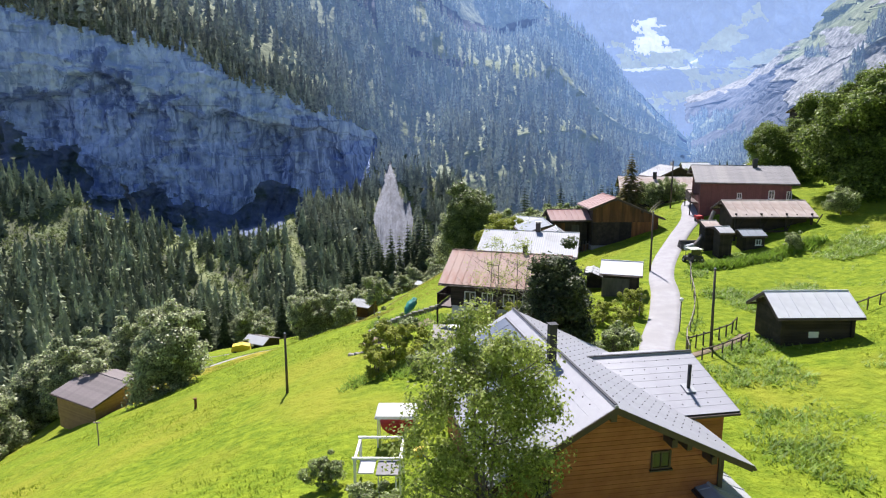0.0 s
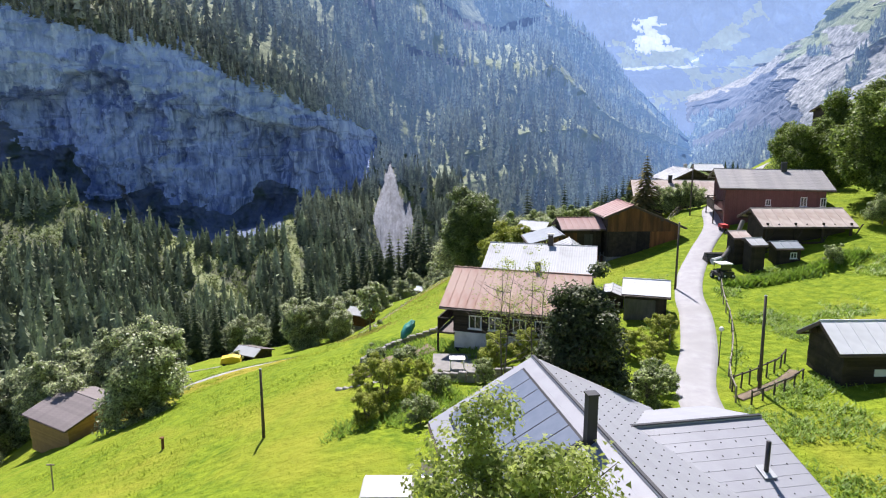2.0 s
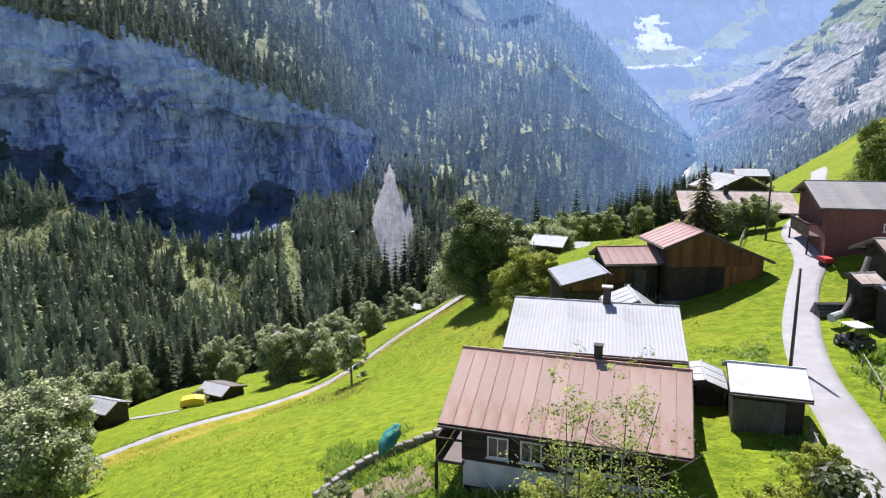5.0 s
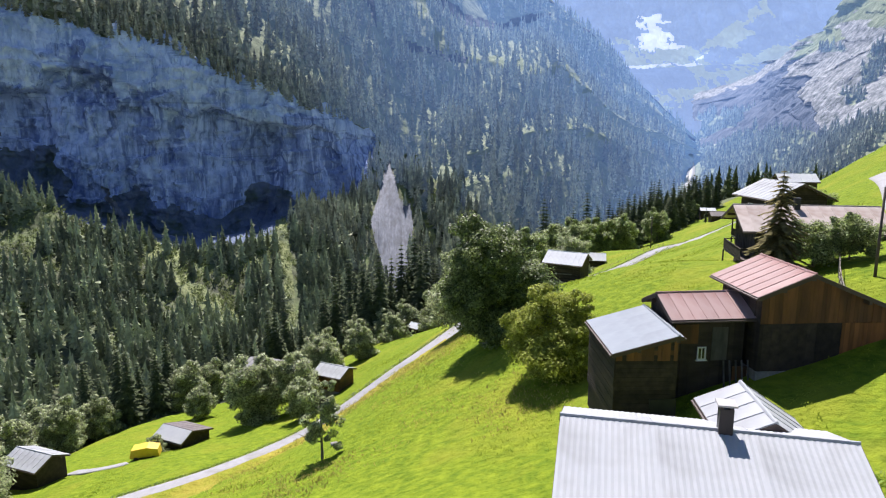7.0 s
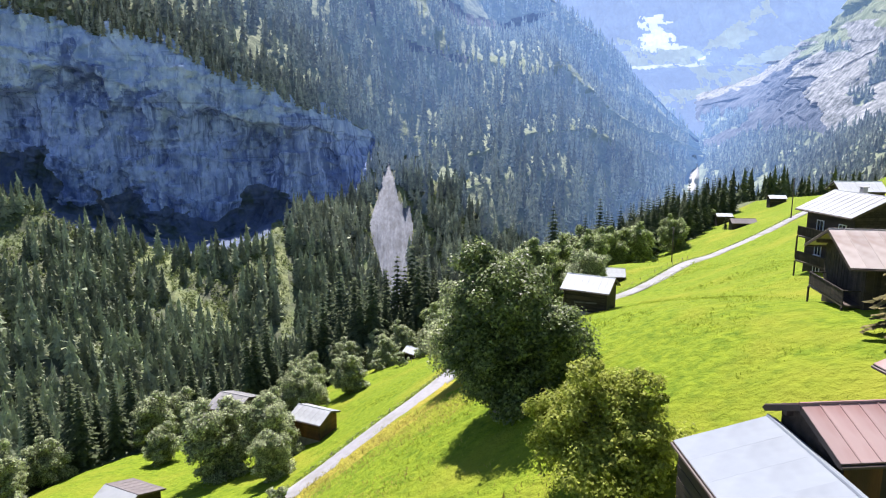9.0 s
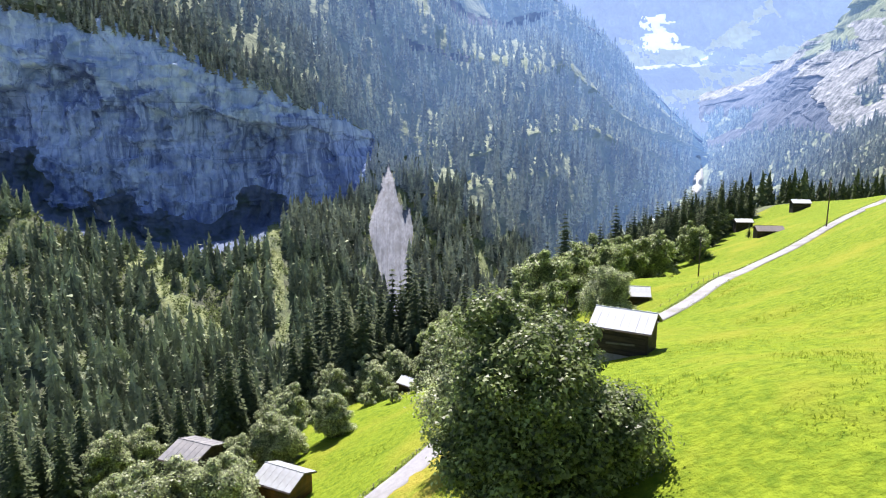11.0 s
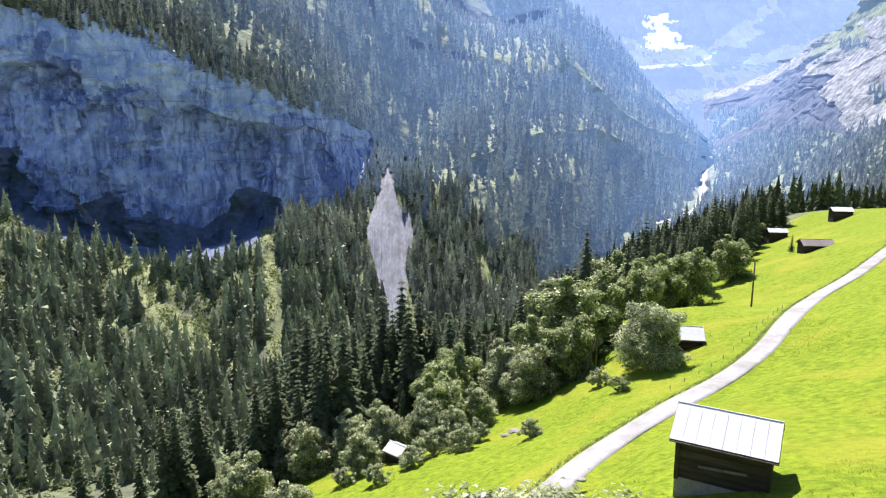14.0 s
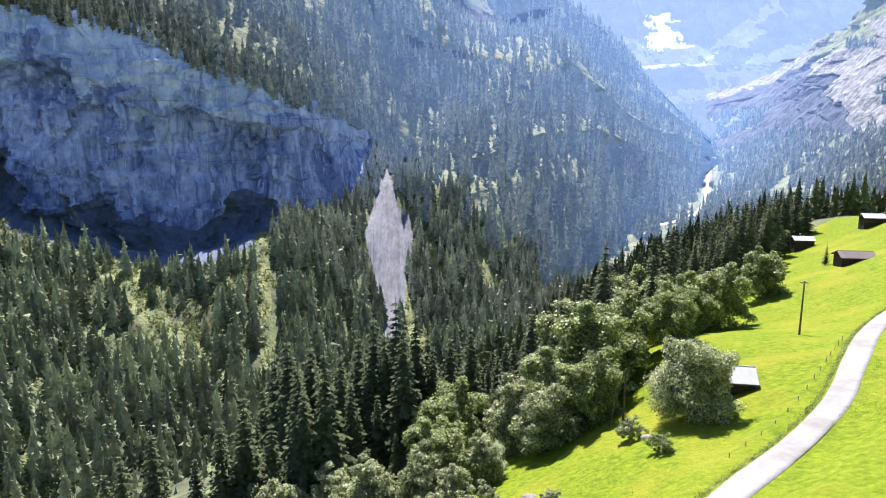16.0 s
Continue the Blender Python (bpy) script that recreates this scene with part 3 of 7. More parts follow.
    # an open, bushy hollow that slants down through the wood
    open_ = (np.abs(u - 2.85 + np.where(v > 1, v - 1, (v - 1) * 5.2) * 0.5 + wave * 0.15) < 0.30 + 0.25 * edge) & (v > 0.45) & (v < 1.85)
    open_ |= (np.abs(((u * 2.2 + v * 0.9 + 0.3 * wave) % 1.0) - 0.5) < 0.13 + 0.12 * edge) & (u > 6.85) & (v > 0.4) & (v < 3.3)
    kind = np.where(strip | open_ & (kind == 0), 3, kind)
    edge = fractal(u * 30, v * 30, 12, 3, 44)
    away = (v > 3.94 + edge * 0.03) & (cliff < 0.5) | (q[..., 1] > 740 + edge * 40) & (u > 7.2)
    deep = away & (q[..., 1] > 1080 + edge * 60)
    ob = face_sheet("mountainside", q, ~away, kind, (WOODLAND, ROCK, SCREE, THICKET, SHADE_TALUS, LIT_ROCK))
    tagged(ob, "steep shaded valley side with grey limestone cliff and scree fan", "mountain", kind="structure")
    # grassy glades down the crests of the spurs, bare rock bands high up
    fine = fractal(u * 130, v * 70, 9, 3, 58)
    glade = (spur + 0.22 * fine > 0.97) & (u > 6.9) & (u < 9.6) & away
    bare = (v > 5.0 + 0.25 * edge) & (np.abs(((v * 2.6 + u * 0.35 + 0.2 * wave) % 1.0) - 0.5) < 0.13 + 0.1 * edge) & away
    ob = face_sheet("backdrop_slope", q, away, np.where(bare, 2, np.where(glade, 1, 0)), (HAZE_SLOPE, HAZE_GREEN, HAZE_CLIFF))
    tagged(ob, "hazy blue wooded mountain slope in the distance", "mountain", kind="structure")
    return q, u, v, np.where(away, np.where(glade | bare, 7, np.where(deep, 5, 4)), np.where(kind == 4, 6, np.where(kind == 5, 1, kind)))


def right_side():
    nu, nv = 240, 220
    p, u, v = loft((EAST_HOLLOW, RIGHT_FOOT, RIGHT_WOOD, RIGHT_ROCK, RIGHT_TOP), nu, nv)
    v = v - 1
    q = rough(p, u, v, 110, 34, 51)
    q[..., 1] += np.clip(v - 1, 0, 1) * (fractal(p[..., 0] * 1.5, p[..., 2], 46, 5, 53) * 22 + fractal(p[..., 0] * 1.8, p[..., 2] * 1.5, 12, 3, 57) * 5)
    wave = fractal(u * 40, v * 40, 26, 4, 55)
    cliff = (u < 2.1 + wave * 0.3) & (v > 1.3 + wave * 0.2) & (v < 2.75 + wave * 0.1)
    q[..., 1] -= np.where(cliff, 40 * np.sin(np.clip((v - 1.45) / 1.3, 0, 1) * np.pi), 0)
    for size, deep, seed in ((70, 26.0, 58), (24, 9.0, 59)):
        w, dz, gap = blocks(p[..., 0] + 0.4 * p[..., 1], p[..., 2] * 1.4 + p[..., 1] * 0.2, size, seed)
        q[..., 1] += np.clip(v - 1.2, 0, 1) * (w + dz) * deep
    kind = np.where(v + wave * 0.45 > 1.25, 1, 0)
    kind = np.where((wave > 0.05) & (v < 2.6), 0, kind)
    # the spur's cliff gets darker rock, its shade put into the colour
    kind = np.where(cliff & (wave < 0.45), 3, kind)
    kind = np.where((v > 2.5) & (wave > -0.1) & (u > 1.5), 2, kind)
    away = q[..., 1] > 640
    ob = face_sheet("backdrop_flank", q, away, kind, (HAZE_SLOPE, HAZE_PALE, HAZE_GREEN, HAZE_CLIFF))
    tagged(ob, "hazy sunlit rocky mountain flank with forest at its foot", "mountain", kind="structure")
    ob = face_sheet("mountainside_east", q, ~away, np.zeros_like(kind), (WOODLAND,))
    tagged(ob, "wooded foot of the mountain beyond the meadow", "mountain", kind="structure")
    return q, u, v, kind


def head_wall():
    """The glacier massif that closes the valley, far behind the rest."""
    nu, nv = 400, 260
    lo = [(300, 2500, -350), (700, 2500, -300), (1100, 2500, -250), (1600, 2500, -200), (2500, 2450, -150)]
    mid = [(300, 2900, 130), (700, 2900, 150), (1100, 2950, 200), (1600, 2900, 260), (2500, 2850, 330)]
    shelf = [(300, 3120, 250), (700, 3120, 258), (1100, 3120, 285), (1600, 3120, 335), (2500, 3050, 420)]
    high = [(300, 3350, 700), (700, 3350, 720), (1100, 3350, 720), (1600, 3350, 740), (2500, 3300, 760)]
    top = [(300, 3500, 1150), (700, 3500, 1150), (1100, 3500, 1200), (1600, 3500, 1200), (2500, 3450, 1250)]
    p, u, v = loft((lo, mid, shelf, high, top), nu, nv)
    q = rough(p, u, v, 240, 60, 71)
    q[..., 1] += fractal(p[..., 0] * 1.4, p[..., 2], 80, 5, 73) * 34
    wave, fine = fractal(q[..., 0], q[..., 2], 70, 5, 75), fractal(q[..., 0], q[..., 2], 22, 3, 77)
    x, z = q[..., 0], q[..., 2]
    w = wave * 0.7 + fine * 0.5
    snow = (np.abs(x - 968 + (z - 400) * 0.22) < 42 + 55 * np.clip((500 - z) / 170, 0, 1) + w * 55) & (z > 340 + w * 26) & (z < 506 + w * 16)
    snow &= ~((np.abs(x - 1005) < 34 + w * 24) & (np.abs(z - 440) < 18 + w * 10))
    snow |= (np.abs(z - 268 - (x - 950) * 0.04 + w * 14) < 3 + w * 9) & (np.abs(x - 950) < 210)
    snow |= (np.abs(z - 300 - (x - 1150) * 0.6 + w * 14) < 3 + 9 * w) & (np.abs(x - 1160) < 70)
    pale = (np.abs(x - 980) < 210 + 90 * w) & (z > 255) & (z < 350 + w * 50) | (np.abs(z - 330 - (x - 1190) * 0.75 + w * 40) < 40 + 40 * w) & (np.abs(x - 1260) < 220)
    alp = (z < 205 + w * 40 + (x - 1000) * 0.28) & (z > 60 + (x - 900) * 0.2) & (x > 860 + w * 60) & ~((np.abs(x - 940) < 110 + w * 30) & (z > 150 + w * 20))
    kind = np.where(alp & (w > -0.35), 2, 0)
    kind = np.where(pale & (w > -0.2), 2, kind)
    kind = np.where(snow, 1, kind)
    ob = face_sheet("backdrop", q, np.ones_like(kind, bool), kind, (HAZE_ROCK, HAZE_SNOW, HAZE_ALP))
    tagged(ob, "hazy blue glacier massif with snow patches closing the valley", "mountain", kind="structure")


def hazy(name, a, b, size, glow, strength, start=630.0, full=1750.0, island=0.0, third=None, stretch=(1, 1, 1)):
    """Far distance, the haze of kilometres of bright air painted in as emission: it glows the more, the farther up the
    valley it lies.
    """
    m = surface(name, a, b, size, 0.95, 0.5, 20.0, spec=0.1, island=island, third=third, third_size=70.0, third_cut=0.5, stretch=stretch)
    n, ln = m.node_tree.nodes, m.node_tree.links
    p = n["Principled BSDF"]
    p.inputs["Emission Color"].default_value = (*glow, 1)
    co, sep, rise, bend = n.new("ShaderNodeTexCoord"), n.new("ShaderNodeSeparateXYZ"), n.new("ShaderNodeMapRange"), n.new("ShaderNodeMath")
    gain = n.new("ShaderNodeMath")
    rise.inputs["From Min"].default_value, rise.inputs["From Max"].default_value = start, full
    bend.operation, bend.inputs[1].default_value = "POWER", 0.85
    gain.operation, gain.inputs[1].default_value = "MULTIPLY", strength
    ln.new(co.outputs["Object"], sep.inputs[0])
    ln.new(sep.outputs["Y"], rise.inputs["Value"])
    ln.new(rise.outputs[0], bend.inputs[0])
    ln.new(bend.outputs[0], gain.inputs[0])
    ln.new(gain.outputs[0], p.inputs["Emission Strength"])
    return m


# haze tint, added as glow to the materials below
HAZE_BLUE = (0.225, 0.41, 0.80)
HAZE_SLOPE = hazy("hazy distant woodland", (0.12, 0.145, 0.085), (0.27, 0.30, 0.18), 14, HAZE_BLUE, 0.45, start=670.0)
# darker copy of the rock, with shade mixed into the colour
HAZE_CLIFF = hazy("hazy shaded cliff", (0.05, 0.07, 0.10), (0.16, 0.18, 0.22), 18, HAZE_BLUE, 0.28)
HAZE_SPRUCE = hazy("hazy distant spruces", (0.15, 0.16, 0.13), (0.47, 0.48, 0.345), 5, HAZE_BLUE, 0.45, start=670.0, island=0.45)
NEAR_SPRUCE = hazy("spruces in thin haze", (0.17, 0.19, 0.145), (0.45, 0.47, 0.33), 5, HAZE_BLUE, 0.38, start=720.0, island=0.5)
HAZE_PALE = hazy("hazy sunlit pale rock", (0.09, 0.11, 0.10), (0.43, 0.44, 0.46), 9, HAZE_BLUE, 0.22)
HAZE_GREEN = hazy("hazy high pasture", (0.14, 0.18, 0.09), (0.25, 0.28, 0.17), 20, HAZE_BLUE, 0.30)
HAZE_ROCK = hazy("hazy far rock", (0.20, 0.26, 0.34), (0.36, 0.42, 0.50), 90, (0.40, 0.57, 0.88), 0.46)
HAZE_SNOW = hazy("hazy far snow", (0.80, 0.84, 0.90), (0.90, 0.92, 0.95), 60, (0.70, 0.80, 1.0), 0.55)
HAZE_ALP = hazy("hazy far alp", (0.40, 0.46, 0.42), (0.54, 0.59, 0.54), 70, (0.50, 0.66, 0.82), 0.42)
FAR, FAR_U, FAR_V, FAR_KIND = far_side()
EAST, EAST_U, EAST_V, EAST_KIND = right_side()
head_wall()


# ---- woods on the far slopes ----
def forest(name, spots, heights, label, sides=5, tiers=3, seed=1, wide=0.19, mat=None, sprays=0):
    """Far spruces as one sheet of ragged, tiered cones."""
    rng = np.random.RandomState(seed)
    n = len(spots)
    vs, fs, base = [], [], 0
    lean = rng.normal(0, 0.02, (n, 2))
    for k in range(tiers):
        lo = 0.06 + 0.82 * (k / tiers) ** 0.92
        slope = wide * (1 - 0.93 * (k / tiers) ** 1.25)
        hi = 1.0 if k == tiers - 1 else lo + max(0.85 * slope, 1.05 / tiers)
        r = heights * slope
        ang = rng.rand(n)[:, None] * 6.28 + np.arange(sides) * 2 * np.pi / sides
        rr = r[:, None] * rng.uniform(0.75, 1.2, (n, sides)) * np.where(np.arange(sides) % 2, 0.62, 1.18)
        zz = heights[:, None] * (lo + rng.uniform(-0.06, 0.03, (n, sides)))
        ring = np.stack([spots[:, None, 0] + rr * np.cos(ang), spots[:, None, 1] + rr * np.sin(ang), spots[:, None, 2] + zz], -1)
        tip = spots + np.c_[lean * heights[:, None], heights * hi]
        v = np.concatenate([ring, tip[:, None]], 1).reshape(-1, 3)
        i = np.arange(n)[:, None] * (sides + 1) + base
        for s in range(sides):
            fs.append(np.concatenate([i + s, i + (s + 1) % sides, i + sides], 1))
        if k:
            fs.append(np.concatenate([i + sides, i, i - n * (sides + 1) + sides], 1))
        vs.append(v)
        base += len(v)
    # loose sprays that stand out from the boughs and catch the sun
    if sprays:
        h = rng.rand(n, sprays) ** 0.8
        ang = rng.rand(n, sprays) * 6.28
        r = heights[:, None] * (wide * (1.0 - 0.9 * h) * rng.uniform(0.7, 1.15, (n, sprays)) + 0.008)
        c = np.stack([spots[:, None, 0] + r * np.cos(ang), spots[:, None, 1] + r * np.sin(ang), spots[:, None, 2] + heights[:, None] * (0.1 + 0.88 * h)], -1)
        k = (heights[:, None] * rng.uniform(0.018, 0.05, (n, sprays)))[..., None]
        a, b = rng.normal(0, 1, (n, sprays, 3)) * [1, 1, 0.6] * k, rng.normal(0, 1, (n, sprays, 3)) * [1, 1, 0.6] * k
        v = np.stack([c - a, c + b, c + a - [0, 0, 0.3] * k], 2).reshape(-1, 3)
        vs.append(v)
        fs.append(np.arange(len(v)).reshape(-1, 3) + base)
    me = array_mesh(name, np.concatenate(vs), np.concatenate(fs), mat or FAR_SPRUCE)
    return tagged(new(name, me), label, "forest", kind="stuff")


def sow(q, mask, spacing, seed):
    """Spots spread evenly over the faces of a sheet where mask is true, one to each so many square metres."""
    rng = np.random.RandomState(seed)
    a, b, c = q[:-1, :-1], q[:-1, 1:], q[1:, :-1]
    area = np.linalg.norm(np.cross(b - a, c - a), axis=-1)
    area = np.where(mask[:-1, :-1], np.minimum(area, 4000), 0)
    want = rng.poisson(area / spacing**2)
    i, j = np.nonzero(want)
    rep = want[i, j]
    i, j = np.repeat(i, rep), np.repeat(j, rep)
    s, t = rng.rand(len(i), 1), rng.rand(len(i), 1)
    return a[i, j] * (1 - s) * (1 - t) + b[i, j] * s * (1 - t) + c[i, j] * (1 - s) * t + q[1:, 1:][i, j] * s * t, i, j


RIVER = along([(585, 1690), (545, 1536), (500, 1400), (461, 1300), (410, 1170), (330, 1010), (262, 960)], 8.0)
RIVER_Z = np.interp(RIVER[:, 1], (960, 1010, 1170, 1300, 1536, 1690), (-136, -128, -116, -104, -66, -45))


def open_bed(p):
    """Only the spots that leave the torrent's bed open."""
    return p[(line_distance(p[:, 0], p[:, 1], RIVER) > 17) & (line_distance(p[:, 0] + 9, p[:, 1] + 24, RIVER) > 15) & (line_distance(p[:, 0] + 20, p[:, 1] + 55, RIVER) > 13)]


def plant_far():
    gap = fractal(FAR[..., 0], FAR[..., 1] + FAR[..., 2], 55, 3, 91)
    rng = np.random.RandomState(5)
    low = (FAR_KIND == 0) & (FAR_V < 3.05) & (gap > -0.5) | (FAR_KIND == 3) & (gap > 0.45)
    low &= ~((np.abs(FAR_U - 6.60) < 0.06 + 0.36 * np.clip((3.7 - FAR_V) / 1.65, 0, 1)) & (FAR_V > 1.5))
    low &= ~((np.abs(FAR_U - 4.62 + (FAR_V - 1.5) * 0.06) < 0.12) & (FAR_V > 0.5) & (FAR_V < 2.15))
    p, i, j = sow(FAR, low, 6.3, 1)
    tall = rng.uniform(0.55, 1.15, len(p)) ** 1.3 * 22 * (1 + 0.2 * gap[i, j]) * np.where((FAR_V[i, j] > 1.5) & (FAR_U[i, j] < 4.7) & (FAR_U[i, j] > 1.7), 0.45, 1.0)
    behind = p[:, 1] > 585
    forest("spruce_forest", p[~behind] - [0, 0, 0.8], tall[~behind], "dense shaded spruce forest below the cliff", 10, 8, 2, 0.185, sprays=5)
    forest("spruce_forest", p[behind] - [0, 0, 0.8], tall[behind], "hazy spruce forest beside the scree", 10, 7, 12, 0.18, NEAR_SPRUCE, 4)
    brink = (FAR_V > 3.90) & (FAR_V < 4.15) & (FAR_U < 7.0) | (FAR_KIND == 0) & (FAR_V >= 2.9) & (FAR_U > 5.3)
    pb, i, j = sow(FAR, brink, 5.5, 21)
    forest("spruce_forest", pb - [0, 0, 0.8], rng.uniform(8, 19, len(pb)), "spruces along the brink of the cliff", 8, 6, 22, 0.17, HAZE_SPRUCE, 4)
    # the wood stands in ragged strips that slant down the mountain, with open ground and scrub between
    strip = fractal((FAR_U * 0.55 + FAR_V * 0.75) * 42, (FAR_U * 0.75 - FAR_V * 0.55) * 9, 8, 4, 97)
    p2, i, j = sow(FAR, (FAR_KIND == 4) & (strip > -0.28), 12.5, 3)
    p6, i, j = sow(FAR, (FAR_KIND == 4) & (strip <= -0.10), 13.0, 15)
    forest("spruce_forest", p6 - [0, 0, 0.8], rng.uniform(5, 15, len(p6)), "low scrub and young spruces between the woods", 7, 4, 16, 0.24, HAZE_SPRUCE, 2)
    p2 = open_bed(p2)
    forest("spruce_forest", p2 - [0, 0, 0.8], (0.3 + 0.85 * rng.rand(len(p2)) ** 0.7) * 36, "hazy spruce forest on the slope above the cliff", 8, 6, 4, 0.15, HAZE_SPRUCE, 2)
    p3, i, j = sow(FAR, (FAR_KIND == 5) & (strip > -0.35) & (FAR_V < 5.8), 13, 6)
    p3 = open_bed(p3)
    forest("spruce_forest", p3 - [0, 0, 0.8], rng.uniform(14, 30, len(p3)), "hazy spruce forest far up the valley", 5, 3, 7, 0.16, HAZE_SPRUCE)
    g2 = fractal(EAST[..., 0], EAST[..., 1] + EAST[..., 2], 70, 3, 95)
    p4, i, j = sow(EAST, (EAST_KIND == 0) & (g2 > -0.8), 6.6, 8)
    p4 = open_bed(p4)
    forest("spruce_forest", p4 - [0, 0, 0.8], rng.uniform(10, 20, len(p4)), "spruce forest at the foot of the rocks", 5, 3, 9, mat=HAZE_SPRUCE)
    # bright undergrowth in the clearings
    p5, i, j = sow(FAR, (FAR_KIND == 3) | (FAR_KIND == 0) & (FAR_V < 2.1) & (gap < -0.2), 4.0, 33)
    extra, i, j = sow(FAR, (FAR_KIND == 0) & (FAR_V < 2.0), 11.0, 35)
    p5 = np.concatenate([p5, extra + [0, 0, 2.5]])
    n = len(p5)
    r = np.random.RandomState(34)
    d = r.normal(0, 1, (n, 14, 3))
    c = p5[:, None] + d * r.uniform(0.5, 1.3, (n, 1, 1)) + [0, 0, 1.2]
    t, b = r.normal(0, 0.55, (n, 14, 3)), r.normal(0, 0.55, (n, 14, 3))
    v = np.stack([c - t, c + b, c + t], 2).reshape(-1, 3)
    me = array_mesh("undergrowth", v, np.arange(len(v)).reshape(-1, 3), BUSH)
    tagged(new("undergrowth", me), "bright green undergrowth in forest clearings", "bushes", kind="stuff")



plant_far()

def torrent():
    d = np.gradient(RIVER, axis=0)
    d /= np.linalg.norm(d, axis=1)[:, None]
    side = np.c_[d[:, 1], -d[:, 0]]
    w = 6 + 6 * fractal(RIVER[:, 0], RIVER[:, 1], 60, 3, 83)
    rows = []
    for s, z in ((-1.0, -9.0), (-0.7, 8.0), (0.0, 8.5), (0.7, 8.0), (1.0, -9.0)):
        rows.append(np.c_[RIVER + side * (s * w)[:, None], RIVER_Z + z])
    tagged(new("water", array_mesh("water", np.concatenate(rows), sheet_faces(5, len(RIVER)), WATER, True)), "white mountain torrent in its gravel bed", "river", kind="structure")


torrent()


# ---- buildings ----
def slab_panel(w, length, thick, style):
    """One roof sheet: across x, down the slope along -y, its top at z = 0; flat with a seam, corrugated, or in lapped courses."""
    bm = bmesh.new()
    if style == "corrugated":
        n = max(6, int(w / 0.09))
        xs = [w * i / n for i in range(n + 1)]
        top = [0.009 * (1 if i % 2 else -1) for i in range(n + 1)]
        a = [[bm.verts.new((x, y, z)) for x, z in zip(xs, top)] for y in (0, -length)]
        b = [[bm.verts.new((x, y, -thick)) for x in (0, w)] for y in (0, -length)]
        for i in range(n):
            bm.faces.new((a[0][i], a[1][i], a[1][i + 1], a[0][i + 1]))
        bm.faces.new((b[0][0], b[0][1], b[1][1], b[1][0]))
        bm.faces.new([b[1][0], b[1][1]] + a[1][::-1])
        bm.faces.new(a[0] + [b[0][1], b[0][0]])
        bm.faces.new((a[0][0], b[0][0], b[1][0], a[1][0]))
        bm.faces.new((a[0][-1], a[1][-1], b[1][1], b[0][1]))
        return bm
    box(bm, (0.002, -length, -thick), (w - 0.002, 0, 0))
    if style == "seam":
        box(bm, (w - 0.05, -length, 0.0), (w - 0.004, 0, 0.026))
    return bm


def course_panel(w, depth, thick):
    """One lapped course of roof slates."""
    bm = bmesh.new()
    v = [bm.verts.new(c) for c in ((0, 0, -0.002), (w, 0, -0.002), (w, -depth, 0.005), (0, -depth, 0.005), (0, 0, -thick), (w, 0, -thick), (w, -depth, -thick), (0, -depth, -thick))]
    for f in ((0, 3, 2, 1), (4, 5, 6, 7), (2, 3, 7, 6), (0, 1, 5, 4), (1, 2, 6, 5), (3, 0, 4, 7)):
        bm.faces.new([v[i] for i in f])
    return bm


